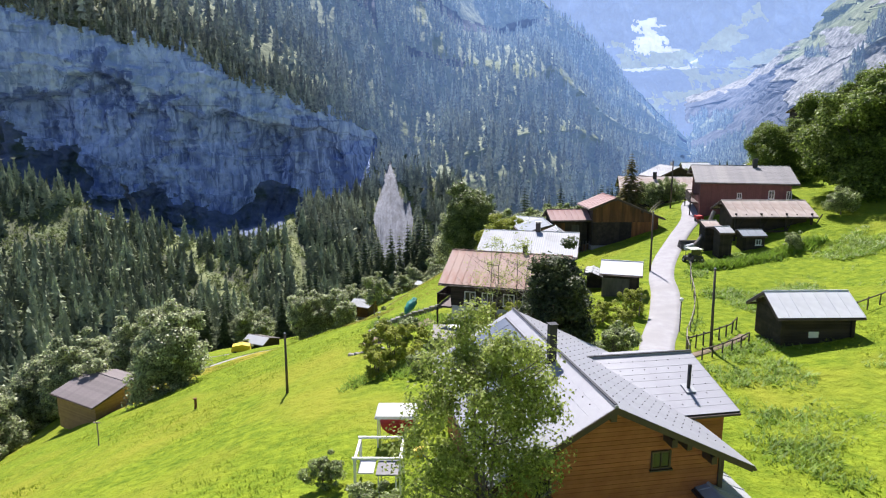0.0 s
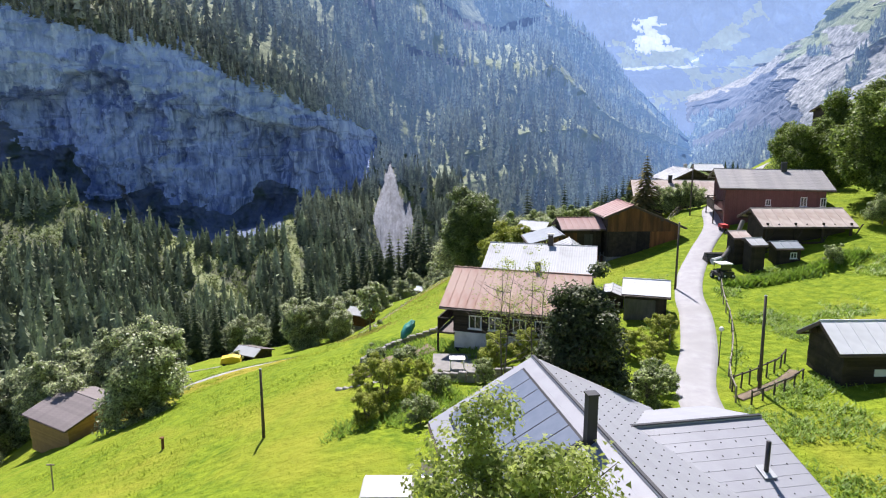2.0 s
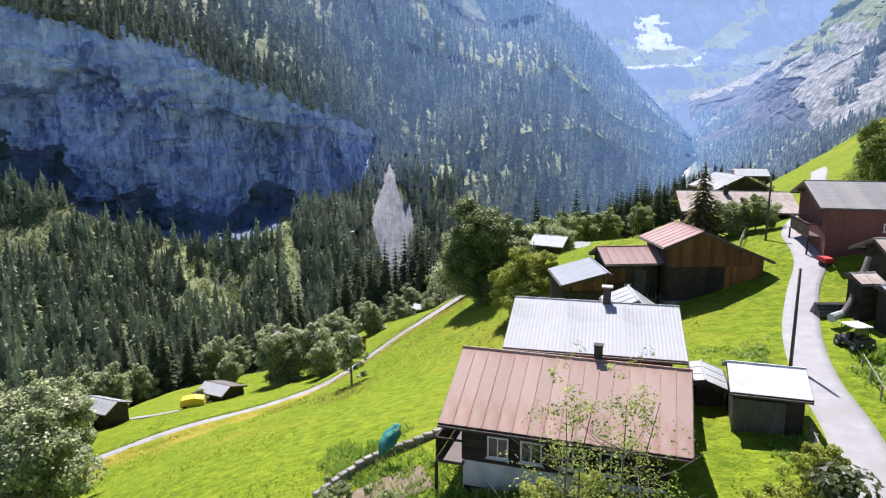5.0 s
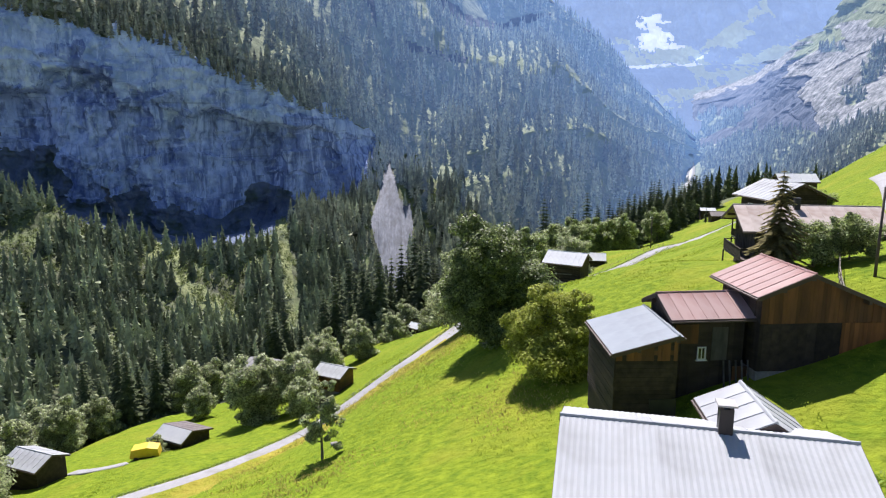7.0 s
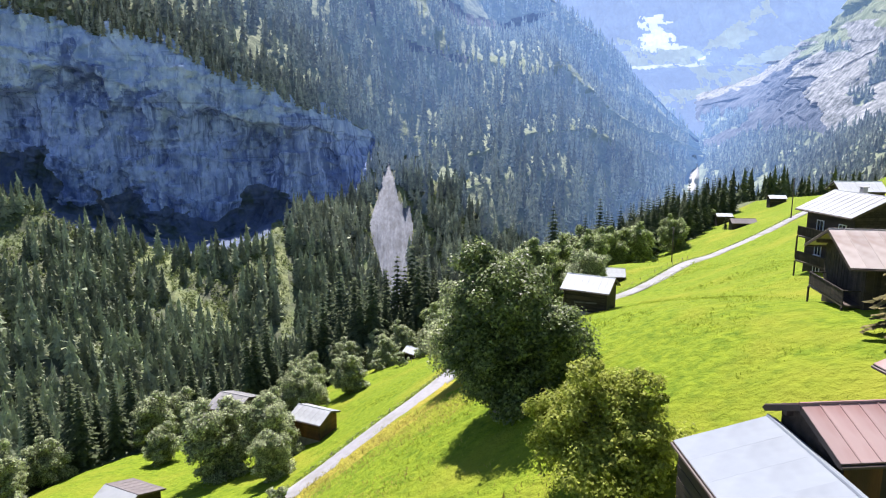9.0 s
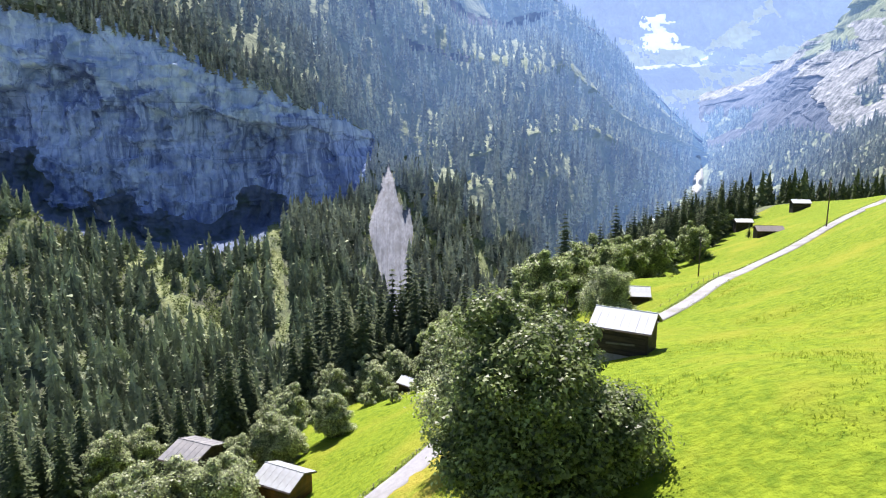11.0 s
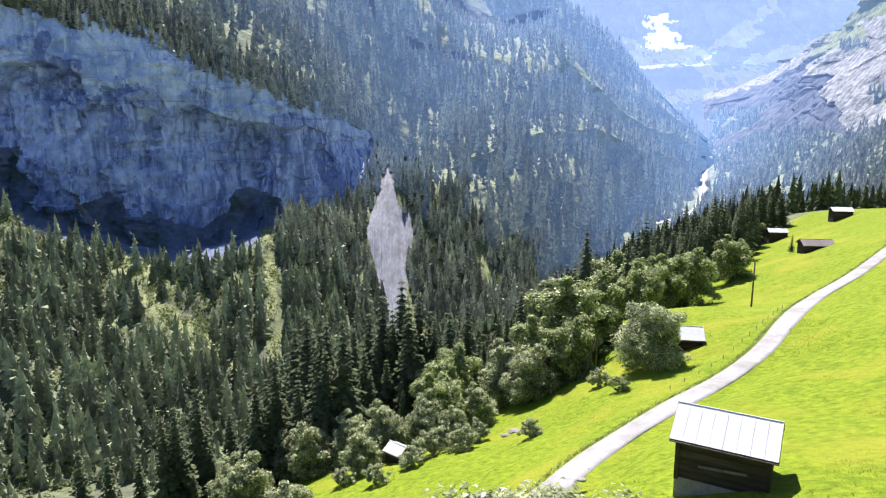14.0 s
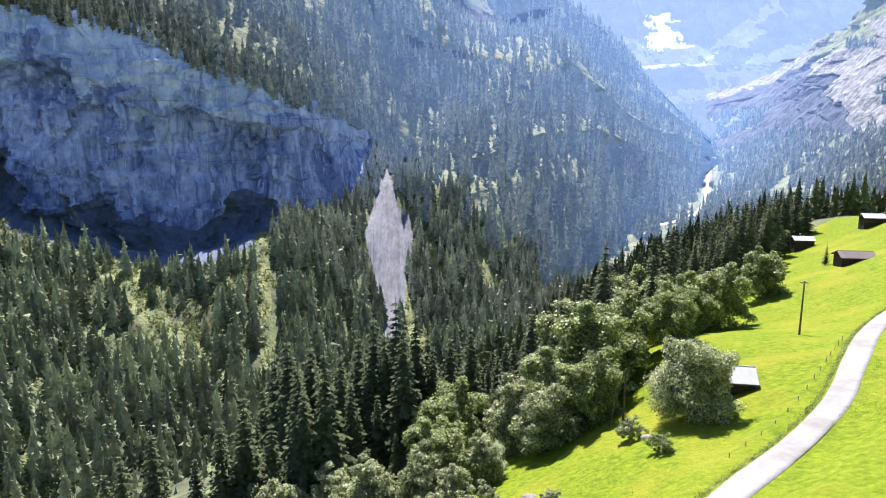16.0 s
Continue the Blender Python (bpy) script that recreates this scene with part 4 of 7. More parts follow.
def house(name, label, category, a, b, ridge, left, right, base, roof, wall, style="seam", gable=0.5, eave=0.45, sheet=0.9,
          trim=None, group="", thick=0.07, plinth=None, plinth_h=0.0, rail=True):
    """A gabled building. a, b: the ridge's ends on plan; ridge: its height; left, right: (distance, height) of the roof's edges on either side as
    one looks from a to b; base: the ground. gable, eave: how far the roof stands out. Returns the thing and its own measures."""
    a, b = Vector((*a, 0)), Vector((*b, 0))
    d = (b - a).normalized()
    yaw = math.atan2(d.y, d.x)
    length = (b - a).length
    m = Matrix.Translation(((a.x + b.x) / 2, (a.y + b.y) / 2, base)) @ Matrix.Rotation(yaw, 4, "Z")
    top = thing(name, m, label, category, group)
    trim = trim or TRIM
    hr = ridge - base
    (dl, zl), (dr, zr) = left, right
    zl, zr = zl - base, zr - base
    x0, x1 = -length / 2 + gable, length / 2 - gable
    sl, sr = (hr - zl) / dl, (hr - zr) / dr
    yl, yr = dl - eave, dr - eave
    under = thick + 0.05
    hl, hrr, peak = hr - sl * yl - under, hr - sr * yr - under, hr - under
    out = [(-yr, -1.2), (yl, -1.2), (yl, hl), (0, peak), (-yr, hrr)]
    body = prism([(p, q) for p, q in out], 0, x1 - x0)
    bmesh.ops.transform(body, matrix=Matrix.Translation((x0, 0, 0)) @ Matrix(((0, 1, 0, 0), (1, 0, 0, 0), (0, 0, 1, 0), (0, 0, 0, 1))), verts=body.verts)
    bmesh.ops.recalc_face_normals(body, faces=body.faces[:])
    part("wall", body, wall, top)
    if plinth:
        part("plinth", boxed((x0 - 0.05, -yr - 0.05, -1.2), (x1 + 0.05, yl + 0.05, plinth_h)), plinth, top, "pale masonry ground floor")
    # roof sheets on both slopes
    for side, dist, z in ((1, dl, zl), (-1, dr, zr)):
        run = math.hypot(dist, hr - z)
        tilt = math.atan2(hr - z, dist)
        frame_m = Matrix.Translation((0, 0, hr)) @ Matrix.Rotation(0 if side < 0 else math.pi, 4, "Z") @ Matrix.Rotation(tilt, 4, "X")
        if style == "courses":
            n = max(3, round(run / 0.42))
            me = None
            for i in range(n):
                piece = me and new("slate_course", me)
                if not me:
                    piece = link("slate_course", course_panel(length, run / n + 0.02, thick), roof)
                    me = piece.data
                piece.parent = top
                piece.matrix_local = frame_m @ Matrix.Translation((-length / 2, -run * i / n, 0))
        else:
            n = max(2, round(length / sheet))
            me = None
            for i in range(n):
                piece = me and new("roof_sheet", me)
                if not me:
                    piece = link("roof_sheet", slab_panel(length / n, run, thick, style), roof)
                    me = piece.data
                piece.parent = top
                piece.matrix_local = frame_m @ Matrix.Translation((-length / 2 + length * i / n, 0, random.uniform(0, 0.006)))
        # fascia along the eave, barge boards up both gables, rafters under the edge
        fm = frame_m @ Matrix.Translation((0, -run, 0))
        f = part("fascia", boxed((-length / 2, -0.03, -0.20), (length / 2, 0.012, -0.012)), trim, top)
        f.matrix_local = fm
        for e in (-1, 1):
            g = part("barge_board", boxed((-0.02, -run, -0.22), (0.03, 0, -0.015)), trim, top)
            g.matrix_local = frame_m @ Matrix.Translation((e * (length / 2 + (0.0 if e > 0 else -0.01)), 0, 0))
        if rail:
            gut = part("gutter", tubed((-length / 2, 0, 0), (length / 2, 0, 0), 0.06, n=6), trim, top, "dark half-round rain gutter")
            gut.matrix_local = fm @ Matrix.Translation((0, -0.09, -0.10))
    part("ridge_cap", tubed((-length / 2 - 0.02, 0, hr + 0.0), (length / 2 + 0.02, 0, hr + 0.0), 0.07, n=6), roof, top)
    # purlin ends under the gable
    for y in (0, yl * 0.62, -yr * 0.62):
        z = (peak if y == 0 else hr - (sl * y if y > 0 else -sr * y) - under) - 0.16
        part("purlin", boxed((-length / 2 + 0.1, y - 0.09, z - 0.12), (length / 2 - 0.1, y + 0.09, z + 0.12)), trim, top)
    dims = dict(x0=x0, x1=x1, yl=yl, yr=yr, hl=hl, hr=hrr, peak=peak, sl=sl, sr=sr, under=under, top=hr, length=length)

    def roofline(y):
        return peak - (sl * y if y > 0 else -sr * y)

    def courses(face, step, mat, lo=0.0, proud=0.045):
        """Horizontal logs or boards, one by one, on one wall."""
        kind = "log" if step > 0.17 else "board"
        hi = peak if face in "ab" else (hl if face == "l" else hrr)
        z = lo
        while z < hi - 0.05:
            h = min(step, hi - z)
            p = proud * random.uniform(0.75, 1.2)
            if face in "ab":
                t = z + h * 0.6
                y0 = -yr if t < hrr else -(peak - t) / sr
                y1 = yl if t < hl else (peak - t) / sl
                if y1 - y0 < 0.2:
                    break
                x = x0 if face == "a" else x1
                lo3, hi3 = ((x - p, y0, z + 0.012), (x + 0.02, y1, z + h)) if face == "a" else ((x - 0.02, y0, z + 0.012), (x + p, y1, z + h))
            else:
                y = yl if face == "l" else -yr
                lo3, hi3 = ((x0 - 0.12, y - 0.02, z + 0.012), (x1 + 0.12, y + p, z + h)) if face == "l" else ((x0 - 0.12, y - p, z + 0.012), (x1 + 0.12, y + 0.02, z + h))
            part(kind, boxed(lo3, hi3), mat, top)
            z += h

    def uprights(face, step, mat, lo=0.0, hi=None, proud=0.04, span=None):
        """Upright boards, one by one, on one wall."""
        c0, c1 = span or ((-yr, yl) if face in "ab" else (x0, x1))
        c = c0
        while c < c1 - 0.05:
            w = min(step * random.uniform(0.85, 1.15), c1 - c)
            p = proud * random.uniform(0.6, 1.3)
            if face in "ab":
                t = min(roofline(c), roofline(c + w)) - 0.01
                t = min(t, hi) if hi else t
                x = x0 if face == "a" else x1
                lo3, hi3 = ((x - p, c + 0.008, lo), (x + 0.02, c + w, t)) if face == "a" else ((x - 0.02, c + 0.008, lo), (x + p, c + w, t))
            else:
                t = (hl if face == "l" else hrr) - 0.01
                t = min(t, hi) if hi else t
                y = yl if face == "l" else -yr
                lo3, hi3 = ((c + 0.008, y - 0.02, lo), (c + w, y + p, t)) if face == "l" else ((c + 0.008, y - p, lo), (c + w, y + 0.02, t))
            if hi3[2] > lo3[2] + 0.1:
                part("board", boxed(lo3, hi3), mat, top)
            c += w

    def window(face, c, z, w, h, frame_mat=WHITE, panes=2, shutters=None):
        """A window with frame, mullion and panes, set on one wall at c along it, its sill at z."""
        m2 = {"a": Matrix.Translation((x0 - 0.05, c, z)) @ Matrix.Rotation(-math.pi / 2, 4, "Z"), "b": Matrix.Translation((x1 + 0.05, c, z)) @ Matrix.Rotation(math.pi / 2, 4, "Z"),
              "l": Matrix.Translation((c, yl + 0.05, z)) @ Matrix.Rotation(math.pi, 4, "Z"), "r": Matrix.Translation((c, -yr - 0.05, z))}[face]
        bm = bmesh.new()
        fw = 0.07
        box(bm, (-w / 2, -0.05, 0), (w / 2, 0.03, fw))
        box(bm, (-w / 2, -0.05, h - fw), (w / 2, 0.03, h))
        box(bm, (-w / 2, -0.048, fw), (-w / 2 + fw, 0.03, h - fw))
        box(bm, (w / 2 - fw, -0.048, fw), (w / 2, 0.03, h - fw))
        win = part("window", bm, frame_mat, top)
        win.matrix_local = m2
        for i in range(panes):
            q = -w / 2 + fw + (w - 2 * fw) * i / panes
            part("pane", boxed((q + 0.015, -0.012, fw), (q + (w - 2 * fw) / panes - 0.015, 0.0, h - fw)), GLASS, win)
            if i:
                part("mullion", boxed((q - 0.025, -0.045, fw), (q + 0.025, 0.0, h - fw)), frame_mat, win)
        part("sill", boxed((-w / 2 - 0.06, -0.12, -0.05), (w / 2 + 0.06, 0.0, -0.004)), frame_mat, win)
        return win

    def door(face, c, w, h, mat, z=0.0):
        m2 = {"a": Matrix.Translation((x0 - 0.05, c, z)) @ Matrix.Rotation(-math.pi / 2, 4, "Z"), "r": Matrix.Translation((c, -yr - 0.05, z)),
              "l": Matrix.Translation((c, yl + 0.05, z)) @ Matrix.Rotation(math.pi, 4, "Z")}[face]
        dr_ = part("door", boxed((-w / 2, -0.03, 0), (w / 2, 0.02, h)), mat, top)
        dr_.matrix_local = m2
        part("handle", tubed((w / 2 - 0.15, -0.06, h * 0.5), (w / 2 - 0.15, -0.06, h * 0.5 + 0.16), 0.015, n=6), BLACK, dr_)
        return dr_

    top_tools = dict(dims, courses=courses, uprights=uprights, window=window, door=door)
    return top, top_tools


def chimney(owner, dims, x, y, w, h, mat, cap=True, sink=0.3):
    """A chimney standing on a roof, at x along the ridge and y across it."""
    z = dims["top"] - (dims["sl"] * y if y > 0 else -dims["sr"] * y)
    c = part("chimney", boxed((x - w / 2, y - w / 2, z - sink), (x + w / 2, y + w / 2, z + h)), mat, owner)
    if cap:
        part("cap", boxed((x - w / 2 - 0.08, y - w / 2 - 0.08, z + h + 0.1), (x + w / 2 + 0.08, y + w / 2 + 0.08, z + h + 0.16)), CONCRETE, c)
        for e in (-1, 1):
            part("prop", boxed((x + e * (w / 2 - 0.06) - 0.05, y - w / 2 + 0.02, z + h), (x + e * (w / 2 - 0.06) + 0.05, y + w / 2 - 0.02, z + h + 0.1)), mat, c)
    else:
        part("lid", boxed((x - w / 2 - 0.03, y - w / 2 - 0.03, z + h), (x + w / 2 + 0.03, y + w / 2 + 0.03, z + h + 0.05)), BLACK, c)
    return c


def snow_hooks(owner, dims, side, x_from, x_to, y_from, y_to, step_x=0.62, step_y=0.62):
    """Rows of small dark snow hooks on one slope, staggered."""
    bm = bmesh.new()
    s = dims["sl"] if side > 0 else dims["sr"]
    y, k = y_from, 0
    while y < y_to:
        x = x_from + (k % 2) * step_x / 2
        while x < x_to:
            z = dims["top"] - s * y
            box(bm, (x - 0.013, side * y - 0.022, z + 0.0), (x + 0.013, side * y + 0.022, z + 0.026))
            x += step_x
        y += step_y
        k += 1
    ob = part("snow_hooks", bm, GREY_WOOD, owner, "rows of small dark snow hooks")
    tagged(ob, kind="stuff")


# the timber chalet in front
chalet, cd = house("chalet", "honey-coloured timber chalet with silver-grey sheet-shingle roof", "house", (5.45, 19.7), (3.3, 31.2), -8.75, (4.15, -11.15), (5.15, -11.3), -14.3,
                   SHINGLE, HONEY_WOOD, "courses", gable=0.75, eave=0.75, thick=0.12)
cd["courses"]("a", 0.16, HONEY_WOOD, 0.0, 0.03)
cd["window"]("a", -2.05, 2.85, 0.72, 0.66, TRIM)
cd["window"]("a", 2.2, 2.2, 0.7, 0.7, TRIM)
cd["window"]("a", 0.7, 0.55, 0.9, 0.95, TRIM)
for y in (0, 2.6, -2.2, -3.7):
    z = cd["top"] - (cd["sl"] * y if y > 0 else -cd["sr"] * y) - 0.42
    part("bracket", boxed((cd["x0"] - 0.62, y - 0.1, z - 0.16), (cd["x0"], y + 0.1, z + 0.12)), TRIM, chalet)
part("corner_post", boxed((cd["x0"] - 0.09, -cd["yr"] - 0.03, 0), (cd["x0"] + 0.02, -cd["yr"] + 0.16, cd["hr"])), TRIM, chalet)
snow_hooks(chalet, cd, 1, -4.9, -1.0, 0.5, 3.9)
snow_hooks(chalet, cd, -1, -5.0, 5.0, 0.5, 5.0, 0.5, 0.5)
chimney(chalet, cd, -0.9, 0.42, 0.30, 1.5, BLACK, False)
part("ridge_strip", boxed((-5.8, -0.05, cd["top"] + 0.05), (5.8, 0.05, cd["top"] + 0.085)), BLACK, chalet, "dark ridge ventilation strip")
collector = part("solar_collector", boxed((-0.05, -0.05, 0.0), (5.95, 3.35, 0.09)), BLACK, chalet, "framed solar collector field on the roof")
tilt_l = math.atan2(2.4, 4.15)
collector.matrix_local = Matrix.Translation((-0.75, 0.55, cd["top"] - 0.55 * cd["sl"] + 0.02)) @ Matrix.Rotation(-tilt_l, 4, "X")
for i in range(6):
    for j in range(2):
        part("pane", boxed((0.04 + i * 0.985, 0.04 + j * 1.64, 0.094), (0.965 + i * 0.985, 1.66 + j * 1.62, 0.104)), PANEL, collector)

annex, ad = house("chalet_wing", "low side wing with silver-grey shingle roof and snow hooks", "house", (4.8, 27.0), (10.95, 28.15), -9.85, (3.2, -10.85), (3.75, -11.0), -14.2,
                  SHINGLE, HONEY_WOOD, "courses", gable=0.4, eave=0.6, thick=0.12)
snow_hooks(annex, ad, -1, -2.6, 2.9, 0.45, 3.6, 0.55, 0.55)
vent = part("vent_pipe", tubed((1.7, -2.35, ad["top"] - 0.9), (1.7, -2.35, ad["top"] + 0.35), 0.075, n=10), BLACK, annex, "black vent pipe with lead flashing", True)
part("flashing", boxed((-0.22, -0.28, 0), (0.22, 0.28, 0.02), Matrix.Translation((1.7, -2.35, ad["top"] - 2.35 * ad["sr"] + 0.05)) @ Matrix.Rotation(math.atan(ad["sr"]), 4, "X")), TIN, vent)
part("ridge_strip", boxed((-3.2, -0.06, ad["top"] + 0.05), (3.1, 0.06, ad["top"] + 0.09)), BLACK, annex, "dark ridge strip")
ad["courses"]("r", 0.16, HONEY_WOOD, 0.0, 0.03)
lean, ld = house("entrance_roof", "small lean-to porch with pale sheet roof beside the chalet", "porch", (9.3, 20.0), (8.9, 23.4), -12.2, (0.5, -12.3), (1.7, -12.9), -14.2, TIN, HONEY_WOOD, gable=0.15, eave=0.2)

# the hay hut beside the lane
hut_a, ha = house("hay_hut", "dark log hay hut with bright white sheet-metal roof", "hut", (21.0, 42.3), (26.7, 42.5), -10.6, (2.1, -11.85), (2.05, -11.85), -14.35, WHITE_TIN, OLD_WOOD,
                  "seam", gable=0.55, eave=0.5, sheet=0.8)
ha["courses"]("r", 0.19, OLD_WOOD, 0.25, 0.07)
ha["courses"]("a", 0.19, OLD_WOOD, 0.25, 0.07)
part("plinth", boxed((ha["x0"] - 0.12, -ha["yr"] - 0.12, -1.0), (ha["x1"] + 0.12, ha["yl"] + 0.12, 0.28)), STONE, hut_a, "rough stone footing")
for x in (ha["x0"], ha["x1"]):
    part("corner_log", boxed((x - 0.12, -ha["yr"] - 0.2, 0.25), (x + 0.12, -ha["yr"] + 0.1, ha["hr"])), OLD_WOOD, hut_a)
part("sign_board", boxed((-0.55, -ha["yr"] - 0.13, 1.05), (0.1, -ha["yr"] - 0.09, 1.45)), WHITE, hut_a, "small plain white painted board")
ha["door"]("a", 0.2, 1.1, 1.7, OLD_WOOD, 0.25)

# the garage shed left of the lane
shed_g, sg = house("garage_shed", "low dark shed with white sheet roof beside the lane", "shed", (13.24, 54.89), (16.5, 53.9), -11.05, (1.5, -11.6), (1.94, -11.81), -13.9, WHITE_TIN, OLD_WOOD, "seam", gable=0.25, eave=0.3)
sg["uprights"]("r", 0.2, OLD_WOOD)
sg["door"]("r", -0.4, 2.2, 1.7, GREY_WOOD)

# the red-roofed chalet with balcony, and the white-roofed house behind it
chalet_b, hb = house("chalet", "old chalet with faded brick-red metal roof and white plastered ground floor", "house", (0.54, 53.74), (10.0, 50.8), -9.95, (3.3, -11.6), (3.85, -11.95), -17.0,
                     RUST_ROOF, OLD_WOOD, "seam", gable=0.9, eave=0.9, sheet=0.62, plinth=PLASTER, plinth_h=3.1)
hb["courses"]("r", 0.2, OLD_WOOD, 3.1, 0.05)
hb["courses"]("a", 0.2, OLD_WOOD, 3.1, 0.05)
for c, w in ((-2.6, 0.9), (-1.2, 0.9), (0.5, 0.9), (2.0, 0.9)):
    hb["window"]("r", c, 3.4, w, 0.95)
hb["door"]("r", -3.6, 0.9, 1.9, BLACK, 0.05)


def balcony(owner, dims, lo, hi, z, out, face="a", h=1.0):
    """A wooden balcony with floor, posts, rails and boarded front on one wall, from lo to hi along it."""
    bm = bmesh.new()
    if face == "a":
        x = dims["x0"]
        deck = part("balcony", boxed((x - out, lo, z - 0.14), (x + 0.0, hi, z)), TRIM, owner, "dark wooden balcony")
        part("rail", boxed((x - out - 0.05, lo, z + h - 0.08), (x - out + 0.05, hi, z + h)), OLD_WOOD, deck)
        n = max(2, int((hi - lo) / 0.16))
        for i in range(n):
            y = lo + (hi - lo) * i / n
            part("baluster", boxed((x - out - 0.02, y + 0.01, z + 0.06), (x - out + 0.02, y + (hi - lo) / n - 0.025, z + h - 0.085)), OLD_WOOD, deck)
        for y in (lo + 0.05, hi - 0.05):
            part("side_rail", boxed((x - out, y - 0.04, z + h - 0.08), (x, y + 0.04, z + h)), OLD_WOOD, deck)
            part("post", boxed((x - out - 0.06, y - 0.06, z - 2.4), (x - out + 0.06, y + 0.06, z - 0.145)), OLD_WOOD, deck)
    else:
        y = -dims["yr"] if face == "r" else dims["yl"]
        s = -1 if face == "r" else 1
        deck = part("balcony", boxed((lo, min(y, y + s * out), z - 0.14), (hi, max(y, y + s * out), z)), TRIM, owner, "dark wooden balcony")
        part("rail", boxed((lo, y + s * out - 0.05, z + h - 0.08), (hi, y + s * out + 0.05, z + h)), OLD_WOOD, deck)
        n = max(2, int((hi - lo) / 0.16))
        for i in range(n):
            x = lo + (hi - lo) * i / n
            part("baluster", boxed((x + 0.01, y + s * out - 0.02, z + 0.06), (x + (hi - lo) / n - 0.025, y + s * out + 0.02, z + h - 0.085)), OLD_WOOD, deck)
        for x in (lo + 0.05, hi - 0.05):
            part("post", boxed((x - 0.06, y + s * out - 0.06, z - 2.4), (x + 0.06, y + s * out + 0.06, z - 0.145)), OLD_WOOD, deck)
    return deck


balcony(chalet_b, hb, -3.2, 2.2, 3.05, 1.2, "a")
chimney(chalet_b, hb, 1.1, 0.3, 0.36, 0.75, BLACK, False)
house_w, hw = house("house", "village house with bright white corrugated roof", "house", (3.56, 60.1), (11.95, 58.15), -9.25, (2.6, -10.1), (4.6, -10.6), -15.6, TIN, OLD_WOOD, "corrugated",
                    gable=0.6, eave=0.6, sheet=2.8)
chimney(house_w, hw, 0.62, 0.0, 0.40, 0.75, BLACK)
house_w2, hw2 = house("house_wing", "white-roofed side building with hipped sheet roof", "house", (10.25, 59.6), (10.6, 63.0), -9.3, (1.6, -10.0), (2.0, -10.65), -14.8, TIN, OLD_WOOD, "seam", gable=0.3, eave=0.4)
porch_w, pw = house("lean_to", "small white-roofed lean-to at the house corner", "shed", (12.6, 55.6), (13.4, 58.4), -12.3, (0.6, -12.4), (1.1, -12.7), -14.3, TIN, OLD_WOOD, "seam", gable=0.15, eave=0.2)

# the barn group: big barn, middle barn, white lean-to
barn, bd = house("barn", "large sun-browned barn with dull red metal roof", "barn", (19.2, 73.9), (18.85, 79.4), -7.75, (3.0, -8.97), (5.75, -10.15), -13.9, PINK_ROOF, OLD_WOOD, "seam", gable=0.6, eave=0.55, sheet=0.75)
bd["uprights"]("a", 0.24, BROWN_WOOD, 3.3, span=(-bd["yr"], bd["yl"]))
bd["uprights"]("a", 0.5, OLD_WOOD, 0.2, 3.28, 0.03, (-2.1, bd["yl"]))
bd["uprights"]("a", 0.24, ORANGE_WOOD, 0.9, 3.28, 0.035, (-bd["yr"], -2.12))
bd["uprights"]("l", 0.24, OLD_WOOD, 0.2)
part("plinth", boxed((bd["x0"] - 0.06, -bd["yr"] - 0.06, -1.5), (bd["x1"] + 0.06, bd["yl"] + 0.06, 0.62)), STONE, barn, "rubble stone footing")
barn_e, be = house("barn", "dark old barn with dull red metal roof", "barn", (11.74, 76.49), (16.5, 76.92), -9.41, (2.0, -10.3), (2.2, -10.38), -15.2, PINK_ROOF, OLD_WOOD, "seam", gable=0.35, eave=0.55, sheet=0.7)
be["uprights"]("r", 0.26, OLD_WOOD, 0.0)
be["window"]("r", -0.35, 2.35, 0.5, 0.75)
part("hatch", boxed((-1.9, -be["yr"] - 0.08, 3.3), (-0.6, -be["yr"] - 0.05, 4.4)), BROWN_WOOD, barn_e, "weathered brown hatch")
part("hatch", boxed((0.2, -be["yr"] - 0.08, 2.3), (1.1, -be["yr"] - 0.05, 4.2)), GREY_WOOD, barn_e, "grey plank panel")
part("door", boxed((1.5, -be["yr"] - 0.08, 0.4), (2.5, -be["yr"] - 0.05, 1.9)), BROWN_WOOD, barn_e, "orange-brown plank door")
for i in range(5):
    pl = part("prop", tubed((0.6 + 0.35 * i, -be["yr"] - 1.1, 0.3), (0.9 + 0.35 * i, -be["yr"] - 0.15, 2.3), 0.05, n=6), GREY_WOOD, barn_e)
lean_e, le = house("lean_to", "log lean-to with white sheet roof against the barn", "shed", (11.7, 72.3), (11.6, 78.2), -10.6, (3.4, -11.55), (0.25, -10.67), -15.6, LEAN_TIN, OLD_WOOD, "flat", gable=0.25, eave=0.22, sheet=1.5)
le["courses"]("a", 0.24, OLD_WOOD, 0.3, 0.05)
le["uprights"]("a", 0.2, BROWN_WOOD, 3.6, None, 0.07)
le["courses"]("l", 0.24, OLD_WOOD, 0.3, 0.05)
# black sheet on the closed wall, in place of the doorway's inner shade
part("doorway", boxed((le["x0"] - 0.09, -0.1, 0.1), (le["x0"] - 0.06, 1.3, 1.5)), BLACK, lean_e, "black sheet standing in for a dark stable doorway")

